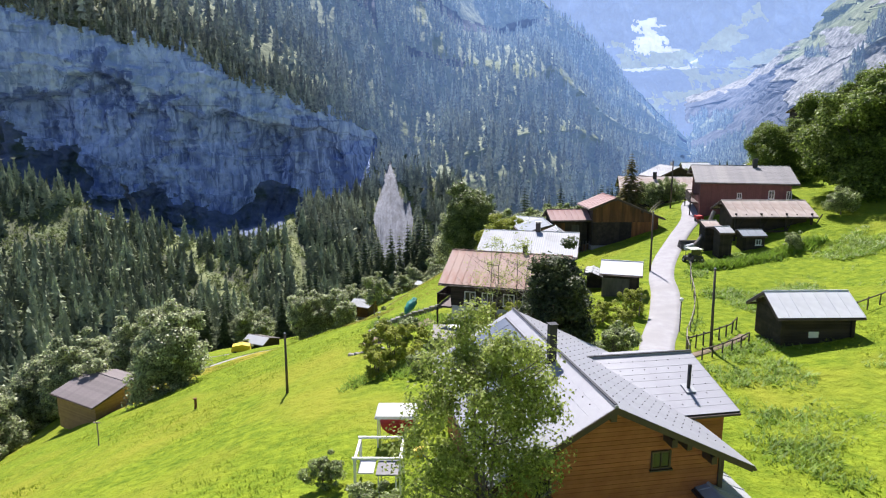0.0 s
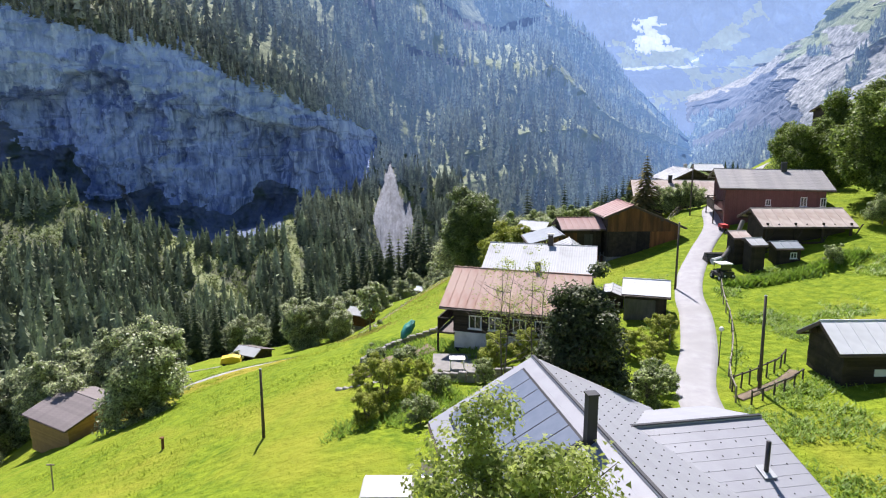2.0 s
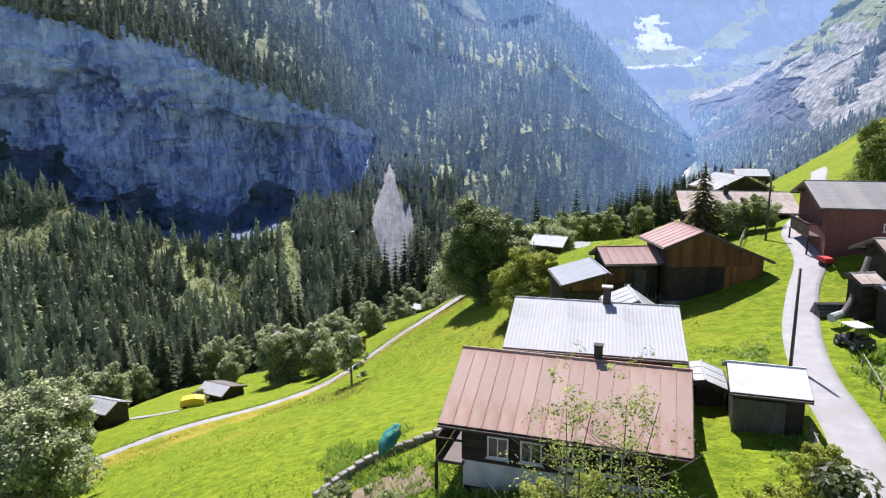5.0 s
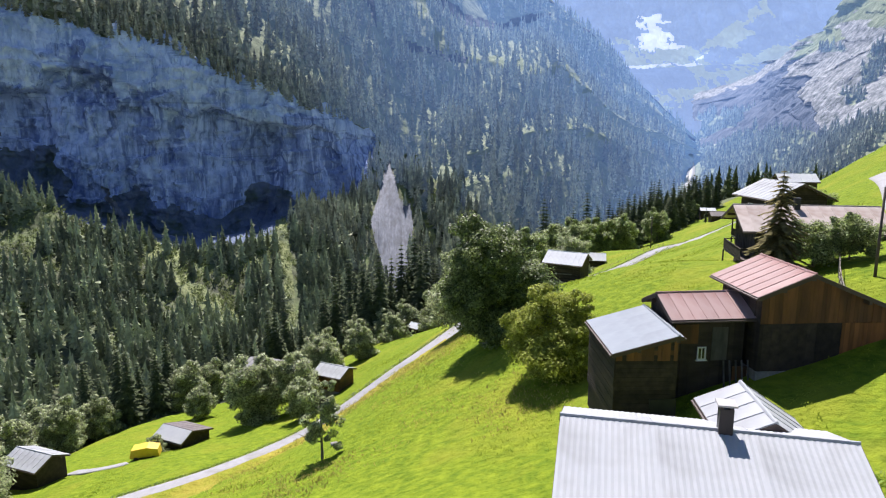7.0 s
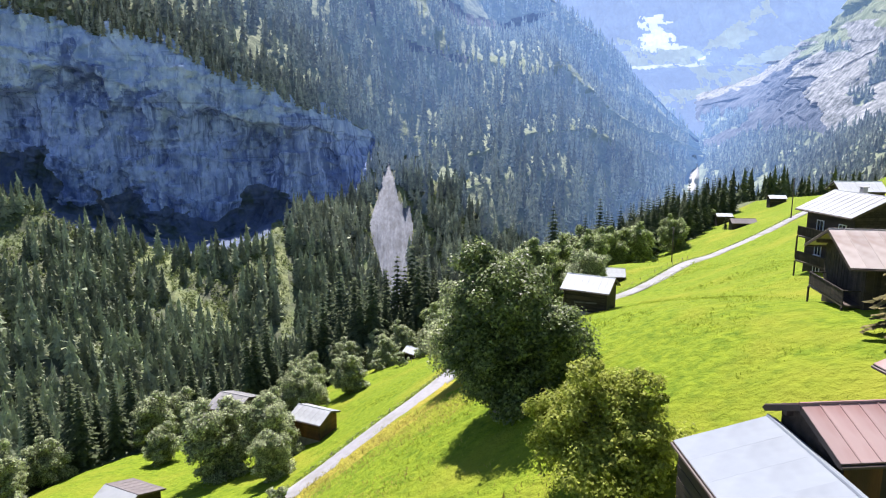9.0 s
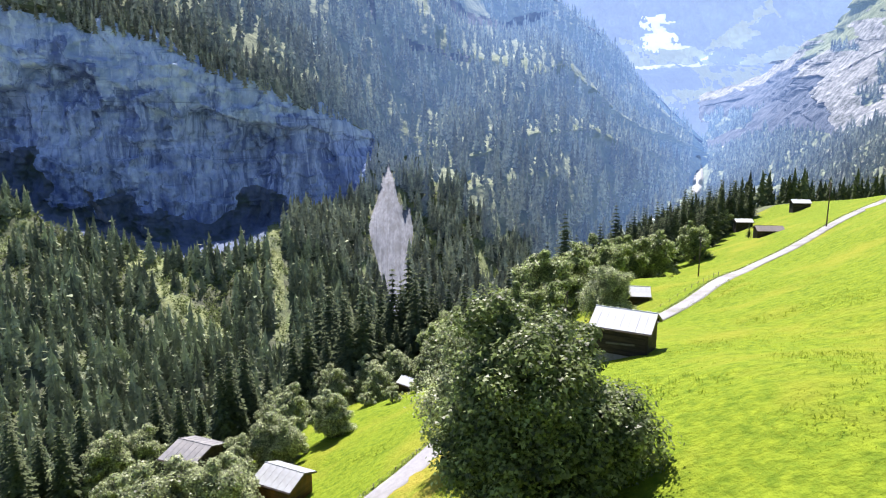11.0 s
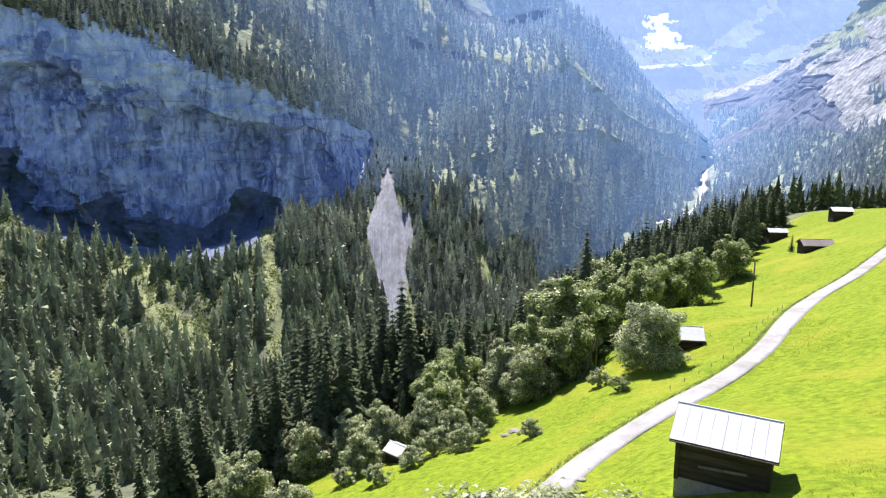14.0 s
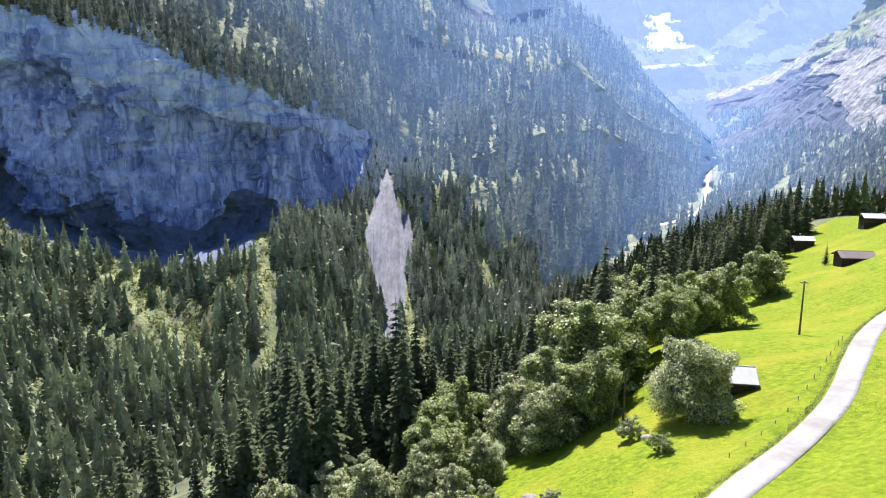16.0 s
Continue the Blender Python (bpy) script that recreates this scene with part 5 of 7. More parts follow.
# the wine-red house, the open shed before it
red_house, rh = house("house", "wine-red boarded house with grey slate roof", "house", (29.5, 79.8), (40.0, 77.2), -4.38, (3.8, -5.6), (5.3, -6.02), -9.9, GREY_ROOF, RED_PAINT, "courses", gable=0.7, eave=0.55, thick=0.1)
rh["uprights"]("r", 0.22, RED_PAINT, 1.2)
rh["uprights"]("a", 0.22, RED_PAINT, 1.2)
for c, w, h in ((-0.6, 0.5, 0.62), (2.7, 0.62, 0.95), (4.5, 0.55, 0.9)):
    rh["window"]("r", c, 2.1, w, h, PLASTER)
chimney(red_house, rh, 1.6, -0.4, 0.5, 0.9, BLACK, False)
balcony(red_house, rh, -3.6, 2.0, 1.4, 0.9, "a")
shed_s, ss = house("open_shed", "dark open-fronted timber shed with sandy sheet roof", "shed", (29.1, 69.4), (38.0, 69.5), -7.5, (2.6, -8.6), (2.82, -8.9), -12.3, TAN_ROOF, OLD_WOOD, "seam", gable=0.6, eave=1.1, sheet=1.0)
for x in (-3.9, -1.3, 1.3, 3.9):
    part("post", boxed((x - 0.09, -2.62, 0), (x + 0.09, -2.44, ss["hr"] - 0.1)), OLD_WOOD, shed_s)
    part("brace", tubed((x, -2.5, 1.7), (x + 1.1, -2.5, ss["hr"] - 0.2), 0.06, n=6), OLD_WOOD, shed_s)
part("beam", boxed((-4.6, -2.63, 1.75), (4.6, -2.43, 1.95)), OLD_WOOD, shed_s)
part("floor_beam", boxed((-4.5, -2.5, 0.1), (4.5, -1.6, 1.0)), GREY_WOOD, shed_s, "stacked grey planks")
chute = thing("hay_chute", Matrix.Translation((24.7, 65.0, -12.0)), "long grey sheet-metal pipe leaning against the shed", "chute")
bm = bmesh.new()
rings = []
for i in range(9):
    t = i / 8
    mid, slope = Vector((2.9 * t, 2.4 * t, 0.35 + 3.2 * t ** 1.7)), Vector((2.9, 2.4, 5.4 * t ** 0.7)).normalized()
    side = slope.cross(Vector((0, 0, 1))).normalized()
    over = side.cross(slope)
    rings.append([bm.verts.new(mid + (side * math.cos(k * 0.785) + over * math.sin(k * 0.785)) * 0.2) for k in range(8)])
for a_, b_ in zip(rings, rings[1:]):
    for k in range(8):
        bm.faces.new((a_[k], a_[(k + 1) % 8], b_[(k + 1) % 8], b_[k]))
part("pipe", bm, GREY_WOOD, chute, smooth=True)
part("nozzle", tubed((-0.75, -0.3, 0.2), (0.1, 0.05, 0.42), 0.3, 0.21, 10), TIN, chute)
for i, (x, y, w, ridge, roofm, word) in enumerate(((26.45, 64.2, 1.55, -9.55, TIN, "bright sheet"), (29.15, 65.1, 2.5, -10.0, LEAN_TIN, "blue-grey sheet"), (25.8, 66.3, 1.7, -9.25, TAN_ROOF, "sandy sheet"))):
    s, sd = house("tool_shed", "small dark wooden tool shed with " + word + " roof", "shed", (x, y), (x + w, y + 0.15), ridge, (0.5, ridge - 0.12), (1.15, ridge - 0.45), -12.4, roofm, OLD_WOOD, "seam", gable=0.15, eave=0.2, group="tool sheds by the lane", thick=0.05)
    sd["uprights"]("r", 0.16, OLD_WOOD)
    if i == 1:
        sd["window"]("r", 0.45, 1.0, 0.6, 0.55)

# houses further along
tan_house, th = house("chalet", "chalet with sandy roof sheets and open timber gable", "house", (26.3, 101.0), (38.6, 99.0), -7.25, (4.0, -9.0), (4.1, -9.15), -13.8, TAN_ROOF, OLD_WOOD, "seam", gable=1.3, eave=0.7, sheet=1.0)
chimney(tan_house, th, -0.9, -0.5, 0.5, 0.9, BLACK, False)
th["uprights"]("a", 0.2, OLD_WOOD, 2.4)
balcony(tan_house, th, -3.0, 3.0, 1.9, 1.1, "a")
th["uprights"]("r", 0.22, OLD_WOOD, 0.0)
view_house, vh = house("chalet", "three-storey dark chalet with balconies and white sheet roof", "house", (41.2, 116.6), (40.2, 124.6), -6.75, (4.1, -8.6), (4.4, -8.7), -16.0, TIN, OLD_WOOD, "seam", gable=0.7, eave=0.9, sheet=0.9)
vh["courses"]("a", 0.22, OLD_WOOD, 0.0, 0.05)
for z in (2.1, 4.7):
    balcony(view_house, vh, vh["x0"] + 0.2, vh["x1"] - 0.2, z, 1.1, "l")
for z in (0.6, 2.9, 5.3):
    for c in (-1.9, 1.2):
        vh["window"]("l", c, z, 1.0, 1.2)
chimney(view_house, vh, 1.0, -0.9, 0.5, 0.8, CONCRETE)

hut_d, hd = house("hay_hut", "small dark log hay hut with white sheet-metal roof", "hut", (14.5, 134.2), (19.65, 131.25), -17.8, (2.2, -19.0), (2.45, -19.2), -22.0, WHITE_TIN, OLD_WOOD, "seam", gable=0.45, eave=0.5, sheet=0.75)
hd["courses"]("r", 0.2, OLD_WOOD, 0.2, 0.07)
hd["courses"]("b", 0.2, OLD_WOOD, 0.2, 0.07)
for x in (hd["x0"], hd["x1"]):
    part("corner_log", boxed((x - 0.12, -hd["yr"] - 0.2, 0.1), (x + 0.12, -hd["yr"] + 0.1, hd["hr"])), OLD_WOOD, hut_d)
part("plank", boxed((-1.2, -hd["yr"] - 0.2, 1.25), (1.5, -hd["yr"] - 0.1, 1.4), Matrix.Rotation(-0.06, 4, "Y")), GREY_WOOD, hut_d, "grey plank hung on the wall")
part("stone_base", boxed((hd["x0"] - 0.1, -hd["yr"] - 0.1, -1.2), (hd["x1"] + 0.1, hd["yl"] + 0.1, 0.22)), STONE, hut_d, "rough stone footing")

house_l, hl_ = house("house", "ochre timber house with grey-brown slate roof below the meadow", "house", (-50.6, 87.8), (-42.4, 83.0), -33.6, (4.4, -34.95), (5.3, -35.2), -38.9, DARK_ROOF, TAN_WOOD, "courses", gable=0.5, eave=0.6)
hl_["courses"]("b", 0.2, TAN_WOOD, 0.3, 0.03)
hl_["courses"]("r", 0.2, TAN_WOOD, 0.3, 0.03)
for c in (-2.5, 0.3, 2.6):
    hl_["window"]("b", c * 0.8, 1.0, 0.8, 0.9)

barn_n, bn = house("barn", "low dark barn with half white, half brown roof", "barn", (-38.6, 123.25), (-33.9, 121.05), -39.75, (3.6, -40.9), (2.1, -40.8), -43.9, DARK_ROOF, OLD_WOOD, "seam", gable=0.4, eave=0.4)
part("roof_cover", boxed((-2.62, -2.3, -0.02), (2.62, -0.1, 0.045), Matrix.Translation((0, 0, bn["top"] + 0.03)) @ Matrix.Rotation(math.atan(bn["sr"]), 4, "X")), TIN, barn_n, "pale sheet covering one slope")
hut_2, h2d = house("hut", "small red-brown hut with white roof on a stone base", "hut", (-19.7, 136.5), (-15.0, 134.25), -35.93, (2.0, -36.7), (2.45, -36.9), -40.2, TIN, BROWN_WOOD, "seam", gable=0.4, eave=0.4, plinth=STONE, plinth_h=1.0)
h2d["courses"]("r", 0.2, BROWN_WOOD, 1.0, 0.05)
h2d["courses"]("b", 0.2, BROWN_WOOD, 1.0, 0.05)
hut_3, h3d = house("hut", "grey-roofed weathered barn among trees", "hut", (-34.6, 149.4), (-29.6, 147.35), -39.7, (2.8, -40.6), (3.6, -40.77), -44.6, GREY_ROOF, OLD_WOOD, "seam", gable=0.6, eave=0.4)
h3d["courses"]("b", 0.22, OLD_WOOD, 0.0, 0.05)
for nm, lab, a, b, ridge, drop, half, base, rf in (
        ("hut", "weathered hut with pale grey roof at the lower meadow edge", (-51.5, 112.5), (-46.0, 110.4), -37.6, 1.0, 2.3, -42.6, TIN),
        ("hut", "small pale-roofed shed half hidden by trees", (-55.0, 104.5), (-51.8, 102.8), -36.2, 0.7, 1.6, -41.5, TIN),
        ("hut", "tiny hut with white roof among bushes", (-7.9, 174.8), (-5.6, 172.9), -41.0, 0.75, 1.4, -43.2, WHITE_TIN),
        ("hut", "dark hut with white roof half hidden by a tree", (28.9, 182.2), (34.4, 181.2), -27.4, 1.25, 2.1, -31.2, WHITE_TIN),
        ("hut", "dark hay hut with grey-brown roof on the upper meadow", (85.4, 254.4), (92.8, 253.4), -27.6, 1.1, 2.6, -30.9, DARK_ROOF),
        ("hut", "dark hay hut with white roof high on the meadow", (119.0, 301.3), (125.2, 300.4), -25.3, 1.0, 2.3, -29.2, WHITE_TIN),
        ("hut", "small hut with white roof at the forest edge", (101.6, 305.0), (107.6, 304.2), -32.6, 0.9, 2.2, -36.6, WHITE_TIN),
        ("hut", "grey hut with white roof on the upper slope", (50.4, 142.4), (56.3, 141.9), -7.3, 1.1, 2.0, -10.4, WHITE_TIN),
        ("house", "grey-roofed house among trees above the village", (62.0, 105.0), (71.0, 105.6), 6.2, 1.7, 3.6, 0.2, GREY_ROOF),
        ("house", "white-roofed house among trees above the village", (53.5, 103.0), (60.0, 103.4), 3.4, 0.9, 2.6, -0.8, WHITE_TIN),
        ("house", "grey-roofed house behind the big maple", (58.0, 78.0), (68.0, 78.6), 8.6, 1.6, 3.4, 3.0, GREY_ROOF)):
    hx, hxd = house(nm, lab, nm, a, b, ridge, (half, ridge - drop), (half, ridge - drop - 0.1), base, rf, OLD_WOOD, "seam", gable=0.4, eave=0.4)
    hxd["courses"]("r", 0.25, OLD_WOOD, 0.0, 0.06)


# ---- trees ----
def leaf_mesh(name, centres, radii, per, size, mat, seed, droop=0.0, flat=0.8):
    """Clumps of small bent leaves: each clump a ball of loose leaf sprays round its centre."""
    rng = np.random.RandomState(seed)
    c = np.repeat(np.asarray(centres), per, 0)
    r = np.repeat(np.asarray(radii), per)
    n = len(c)
    d = rng.normal(0, 1, (n, 3))
    d /= np.linalg.norm(d, axis=1)[:, None]
    p = c + d * (r * 1.12 * rng.uniform(0.25, 1.0, n) ** 0.6)[:, None] * [1, 1, flat]
    out = d * 0.8 + rng.normal(0, 0.38, (n, 3)) + [0, 0, 0.6 - droop]
    out /= np.linalg.norm(out, axis=1)[:, None]
    t = np.cross(out, rng.normal(0, 1, (n, 3)))
    t /= np.linalg.norm(t, axis=1)[:, None]
    b = np.cross(out, t)
    s = (size * rng.uniform(0.6, 1.3, n))[:, None]
    v = np.stack([p - t * s * 0.5 - b * s * 0.3, p + t * s * 0.5 - b * s * 0.3 + out * s * 0.12, p + b * s * 0.62], 1).reshape(-1, 3)
    f = np.arange(n * 3).reshape(n, 3)
    return array_mesh(name, v, f, mat)


def limbs(bm, base, top, r, seed, n=7, spread=0.6, lean=(0, 0)):
    """A tapered, slightly bent trunk with limbs forking from it; gives the limbs' ends."""
    rng = random.Random(seed)
    pts = []
    for i in range(6):
        t = i / 5
        pts.append(Vector((lean[0] * t + rng.uniform(-0.08, 0.08) * top * 0.2 * t, lean[1] * t + rng.uniform(-0.08, 0.08) * top * 0.2 * t, base + (top - base) * t)))
    for i in range(5):
        tube(bm, pts[i], pts[i + 1], r * (1 - 0.17 * i), r * (1 - 0.17 * (i + 1)), 8, i == 0)
    ends = []
    for k in range(n):
        t = rng.uniform(0.3, 0.95)
        i = min(4, int(t * 5))
        s = pts[i].lerp(pts[i + 1], t * 5 - i)
        a = k * 2.4 + rng.uniform(-0.4, 0.4)
        ln = (top - base) * spread * rng.uniform(0.45, 0.75) * (1.15 - 0.6 * t)
        e = s + Vector((math.cos(a) * ln, math.sin(a) * ln, ln * rng.uniform(0.35, 0.8)))
        mid = s.lerp(e, 0.5) + Vector((0, 0, -0.08 * ln))
        rr = r * (0.5 - 0.25 * t)
        tube(bm, s, mid, rr, rr * 0.7, 6, False)
        tube(bm, mid, e, rr * 0.7, rr * 0.25, 6, False)
        for q in range(2):
            tw = mid.lerp(e, rng.uniform(0.2, 0.8))
            tube(bm, tw, tw + Vector((rng.uniform(-1, 1), rng.uniform(-1, 1), rng.uniform(0.2, 1))) * ln * 0.3, rr * 0.35, rr * 0.1, 5, False)
        ends.append(e)
    return ends


def broadleaf(name, label, height_, width, mat, seed, clumps=90, per=60, leaf=0.26, crown_from=0.22, trunk=None, flat=0.8, category="tree", stems=1, egg=0.5, full=0.5):
    """A leafy tree at the origin: trunk and limbs, and a crown of clumps in lobes, ragged and with gaps."""
    top = new(name)
    tagged(top, label, category)
    bm = bmesh.new()
    rng = np.random.RandomState(seed)
    for s in range(stems):
        off = (rng.uniform(-0.4, 0.4) * (stems > 1) * width * 0.4, rng.uniform(-0.4, 0.4) * (stems > 1) * width * 0.4)
        limbs(bm, -0.5, height_ * 0.82, trunk or height_ * 0.022, seed + s, 9, 0.5, off)
    part("trunk", bm, BARK, top, smooth=True)
    # boughs: ragged masses of leaves round the trunk, smaller towards the top
    n = rng.randint(8, 12)
    low, span = height_ * crown_from, height_ * (1 - crown_from)
    t = np.sort(rng.uniform(0.12, 0.93, n))
    t[0], t[-1] = 0.16, 0.90
    wide = np.sqrt(np.clip(1 - (np.abs(t - 0.42) / 0.66) ** 2, 0.05, 1)) * (1 - 0.3 * egg * t)
    size = width * rng.uniform(0.17, 0.27, n) * (1.1 - 0.45 * t)
    turn = np.arange(n) * 2.4 + rng.uniform(-0.5, 0.5, n)
    reach = np.maximum(width / 2 * wide * rng.uniform(0.85, 1.2, n) - size * 0.6, 0)
    mids = np.stack([np.cos(turn) * reach, np.sin(turn) * reach, low + span * t], -1)
    mids = np.concatenate([mids, [[0, 0, low + span * 0.42], [0, 0, low + span * 0.66]]])
    size = np.r_[size, width * 0.27, width * 0.22]
    which = rng.choice(len(mids), clumps, p=size**1.6 / (size**1.6).sum())
    d = rng.normal(0, 1, (clumps, 3)) + [0, 0, 0.25]
    d /= np.linalg.norm(d, axis=1)[:, None]
    c = mids[which] + d * (size[which] * rng.uniform(0.55, 1.05, clumps))[:, None] * [1, 1, 0.85 * span / width if span > width else 0.85]
    c[:, 2] = np.maximum(c[:, 2], min(low, 0) - 0.3)
    radii = size[which] * rng.uniform(0.35, 0.72, clumps)
    if full:
        # the dense mass of the crown between the boughs
        k = int(clumps * full)
        d = rng.normal(0, 1, (k, 3))
        d /= np.linalg.norm(d, axis=1)[:, None]
        tz = 0.5 + 0.5 * d[:, 2]
        squeeze = 1 - 0.42 * egg * np.clip(tz - 0.35, 0, 1)
        fill = np.stack([d[:, 0] * width * 0.42 * squeeze, d[:, 1] * width * 0.42 * squeeze, d[:, 2] * span * 0.44], -1) * rng.uniform(0.72, 1.0, (k, 1)) + [0, 0, low + span * 0.48]
        c, radii = np.concatenate([c, fill]), np.r_[radii, width * rng.uniform(0.07, 0.13, k)]
    crown = new("crown", leaf_mesh("crown", c, radii, per, leaf, mat, seed + 9, flat=flat))
    crown.parent = top
    return top


def spruce(name, label, height_, width, mat, seed, per=1.0, category="tree", gap=0.12, spray=1.0):
    """A spruce at the origin: trunk, and whorls of drooping boughs made of ragged sprays."""
    top = new(name)
    tagged(top, label, category)
    part("trunk", tubed((0, 0, -0.8), (0, 0, height_), height_ * 0.014, 0.02, 7), BARK, top)
    rng = np.random.RandomState(seed)
    vs, fs = [], []
    z = height_ * gap
    while z < height_ * 0.985:
        t = (z / height_ - gap) / (1 - gap)
        r = width / 2 * (1 - t) ** 0.85 * rng.uniform(0.8, 1.1) + 0.12
        n = int(rng.uniform(7, 10))
        for k in range(n):
            a = 2 * np.pi * (k + rng.rand() * 0.7) / n
            rr = r * rng.uniform(0.7, 1.15)
            dx, dy = np.cos(a), np.sin(a)
            for s in range(max(2, int(rr / 0.55 * per))):
                u0 = (s + rng.uniform(0, 0.4)) / max(2, int(rr / 0.55 * per))
                q = rr * u0
                w = spray * 0.30 * rr * (1.05 - 0.6 * u0) + 0.12
                ln = spray * (rr * 0.36 + 0.16)
                drop = 0.22 * q + 0.16 * q * q / max(rr, 0.3)
                base = np.array([dx * q, dy * q, z - drop])
                tipp = np.array([dx * (q + ln), dy * (q + ln), z - drop - ln * rng.uniform(0.25, 0.6)])
                sx, sy = -dy, dx
                b = len(vs)
                sag = rng.uniform(0.15, 0.45) * w
                vs += [base, base * 0.45 + tipp * 0.55 + np.array([sx * w, sy * w, -sag]), tipp, base * 0.45 + tipp * 0.55 + np.array([-sx * w, -sy * w, -sag])]
                fs += [(b, b + 1, b + 2, b + 3)]
        z += height_ * rng.uniform(0.030, 0.046)
    crown = new("crown", array_mesh("crown", vs, fs, mat))
    crown.parent = top
    return top


def place(proto, spots, group=""):
    """The first spot takes the tree itself, the others copies of it: (x, y, scale) or (x, y, scale, lift)."""
    for i, s in enumerate(spots):
        x, y, k = s[:3]
        m = Matrix.Translation((x, y, gz(x, y) + (s[3] if len(s) > 3 else 0))) @ Matrix.Rotation(random.uniform(0, 6.28), 4, "Z") @ Matrix.Diagonal((k * random.uniform(0.92, 1.08), k * random.uniform(0.92, 1.08), k, 1))
        if i == 0:
            later = m
        else:
            copy_thing(proto, m)
    proto.matrix_world = later
    if group:
        tagged(proto, group=group)


# single trees that stand out
place(broadleaf("maple_tree", "large dense dark green maple standing in the meadow", 11.6, 9.4, LEAF_DARK, 5, 250, 230, 0.20, -0.02, egg=0.7, stems=2, full=0.9), [(3.9, 101.0, 1.0)])
place(broadleaf("maple_tree", "broad sunlit green maple beside the wine-red house", 13.5, 12.5, LEAF_SUN, 8, 170, 190, 0.28, -0.06), [(46.0, 74.8, 0.90), (52.5, 77.5, 0.95), (50.5, 71.0, 0.8), (58.0, 83.0, 0.9), (44.0, 88.0, 0.62), (52.0, 92.0, 0.75), (61.0, 96.0, 0.7), (48.0, 98.0, 0.55)])
place(broadleaf("ash_tree", "slender airy ash tree in front of the chalet", 8.9, 4.6, LEAF_ASH, 11, 210, 130, 0.10, -0.08, stems=3, trunk=0.09, full=0.4), [(1.15, 18.6, 1.0)])
place(broadleaf("hazel_tree", "yellow-green hazel bush tree beside the barn", 6.3, 7.2, LEAF_LIME, 14, 150, 190, 0.17, -0.08, stems=4, flat=0.6, egg=0.2, full=1.0), [(7.7, 85.6, 1.0)])
place(broadleaf("hornbeam_tree", "dense cone-shaped dark tree by the chalet garden", 8.0, 4.7, LEAF_DEEP, 17, 170, 190, 0.13, -0.05, egg=1.9, full=1.6), [(6.0, 35.2, 1.0)])
place(broadleaf("walnut_tree", "round dark walnut tree at the lower meadow edge", 9.6, 8.6, LEAF_GREY, 20, 150, 190, 0.25, -0.06), [(-30.8, 70.0, 1.0), (-26.0, 146.5, 0.7), (-22.0, 149.0, 0.75), (-28.5, 131.0, 1.05), (-22.4, 131.5, 0.9), (-19.5, 122.5, 0.6)])
place(broadleaf("whitebeam_tree", "grey-green whitebeam on the slope", 9.0, 9.0, LEAF_GREY, 23, 200, 170, 0.22, -0.06, stems=2), [(3.5, 119.0, 1.05), (6.4, 116.0, 0.45), (26.6, 177.6, 1.0)])
place(broadleaf("ash_tree", "slim grey-green ash standing alone by the track", 6.2, 3.2, LEAF_GREY, 26, 49, 110, 0.17, 0.14), [(-9.9, 87.7, 1.0)])
place(broadleaf("shrub", "light green garden shrub", 2.6, 2.8, LEAF_LIME, 31, 37, 132, 0.12, 0.0, category="shrub", stems=3),
      [(-3.6, 42.5, 1.1), (-5.9, 47.5, 0.55), (-4.4, 40.0, 0.7), (3.0, 46.5, 0.8), (5.0, 47.2, 0.7), (11.2, 45.5, 0.7), (12.4, 44.2, 0.6), (-1.6, 45.5, 0.5), (9.4, 31.0, 0.7), (14.0, 48.0, 0.8)], "garden shrubs")
place(broadleaf("shrub", "dark green garden shrub", 2.4, 2.6, LEAF_MID, 34, 37, 132, 0.12, 0.0, category="shrub", stems=3),
      [(-1.5, 38.5, 0.65), (-0.6, 42.5, 0.55), (10.4, 38.4, 0.95), (11.3, 40.6, 0.7), (0.2, 36.0, 0.6), (2.2, 43.5, 0.6), (-2.6, 21.0, 0.8), (5.6, 41.5, 1.0), (33.5, 62.5, 0.8), (-5.2, 50.5, 0.7), (-3.0, 48.0, 0.8), (20.5, 170.0, 0.9), (-5.0, 25.0, 0.6)], "garden shrubs")
place(spruce("larch_tree", "feathery yellow-green larch beside the chalets", 8.3, 5.0, LARCH, 41, 5.0, spray=0.5), [(25.2, 90.0, 1.0)])
place(broadleaf("cherry_tree", "leafy orchard tree behind the barn", 5.6, 5.6, LEAF_MID, 44, 74, 132, 0.19, 0.08), [(28.0, 90.0, 0.72), (30.4, 89.4, 0.68), (36.5, 84.0, 0.6), (44.0, 120.0, 0.8), (33.0, 108.0, 0.5), (41.0, 68.0, 0.55)])
place(broadleaf("sapling", "thin half-bare sapling in the garden", 9.0, 3.0, LEAF_ASH, 47, 90, 24, 0.075, 0.25, trunk=0.06, stems=2, full=0), [(3.0, 40.8, 1.0), (4.8, 41.5, 0.95)])

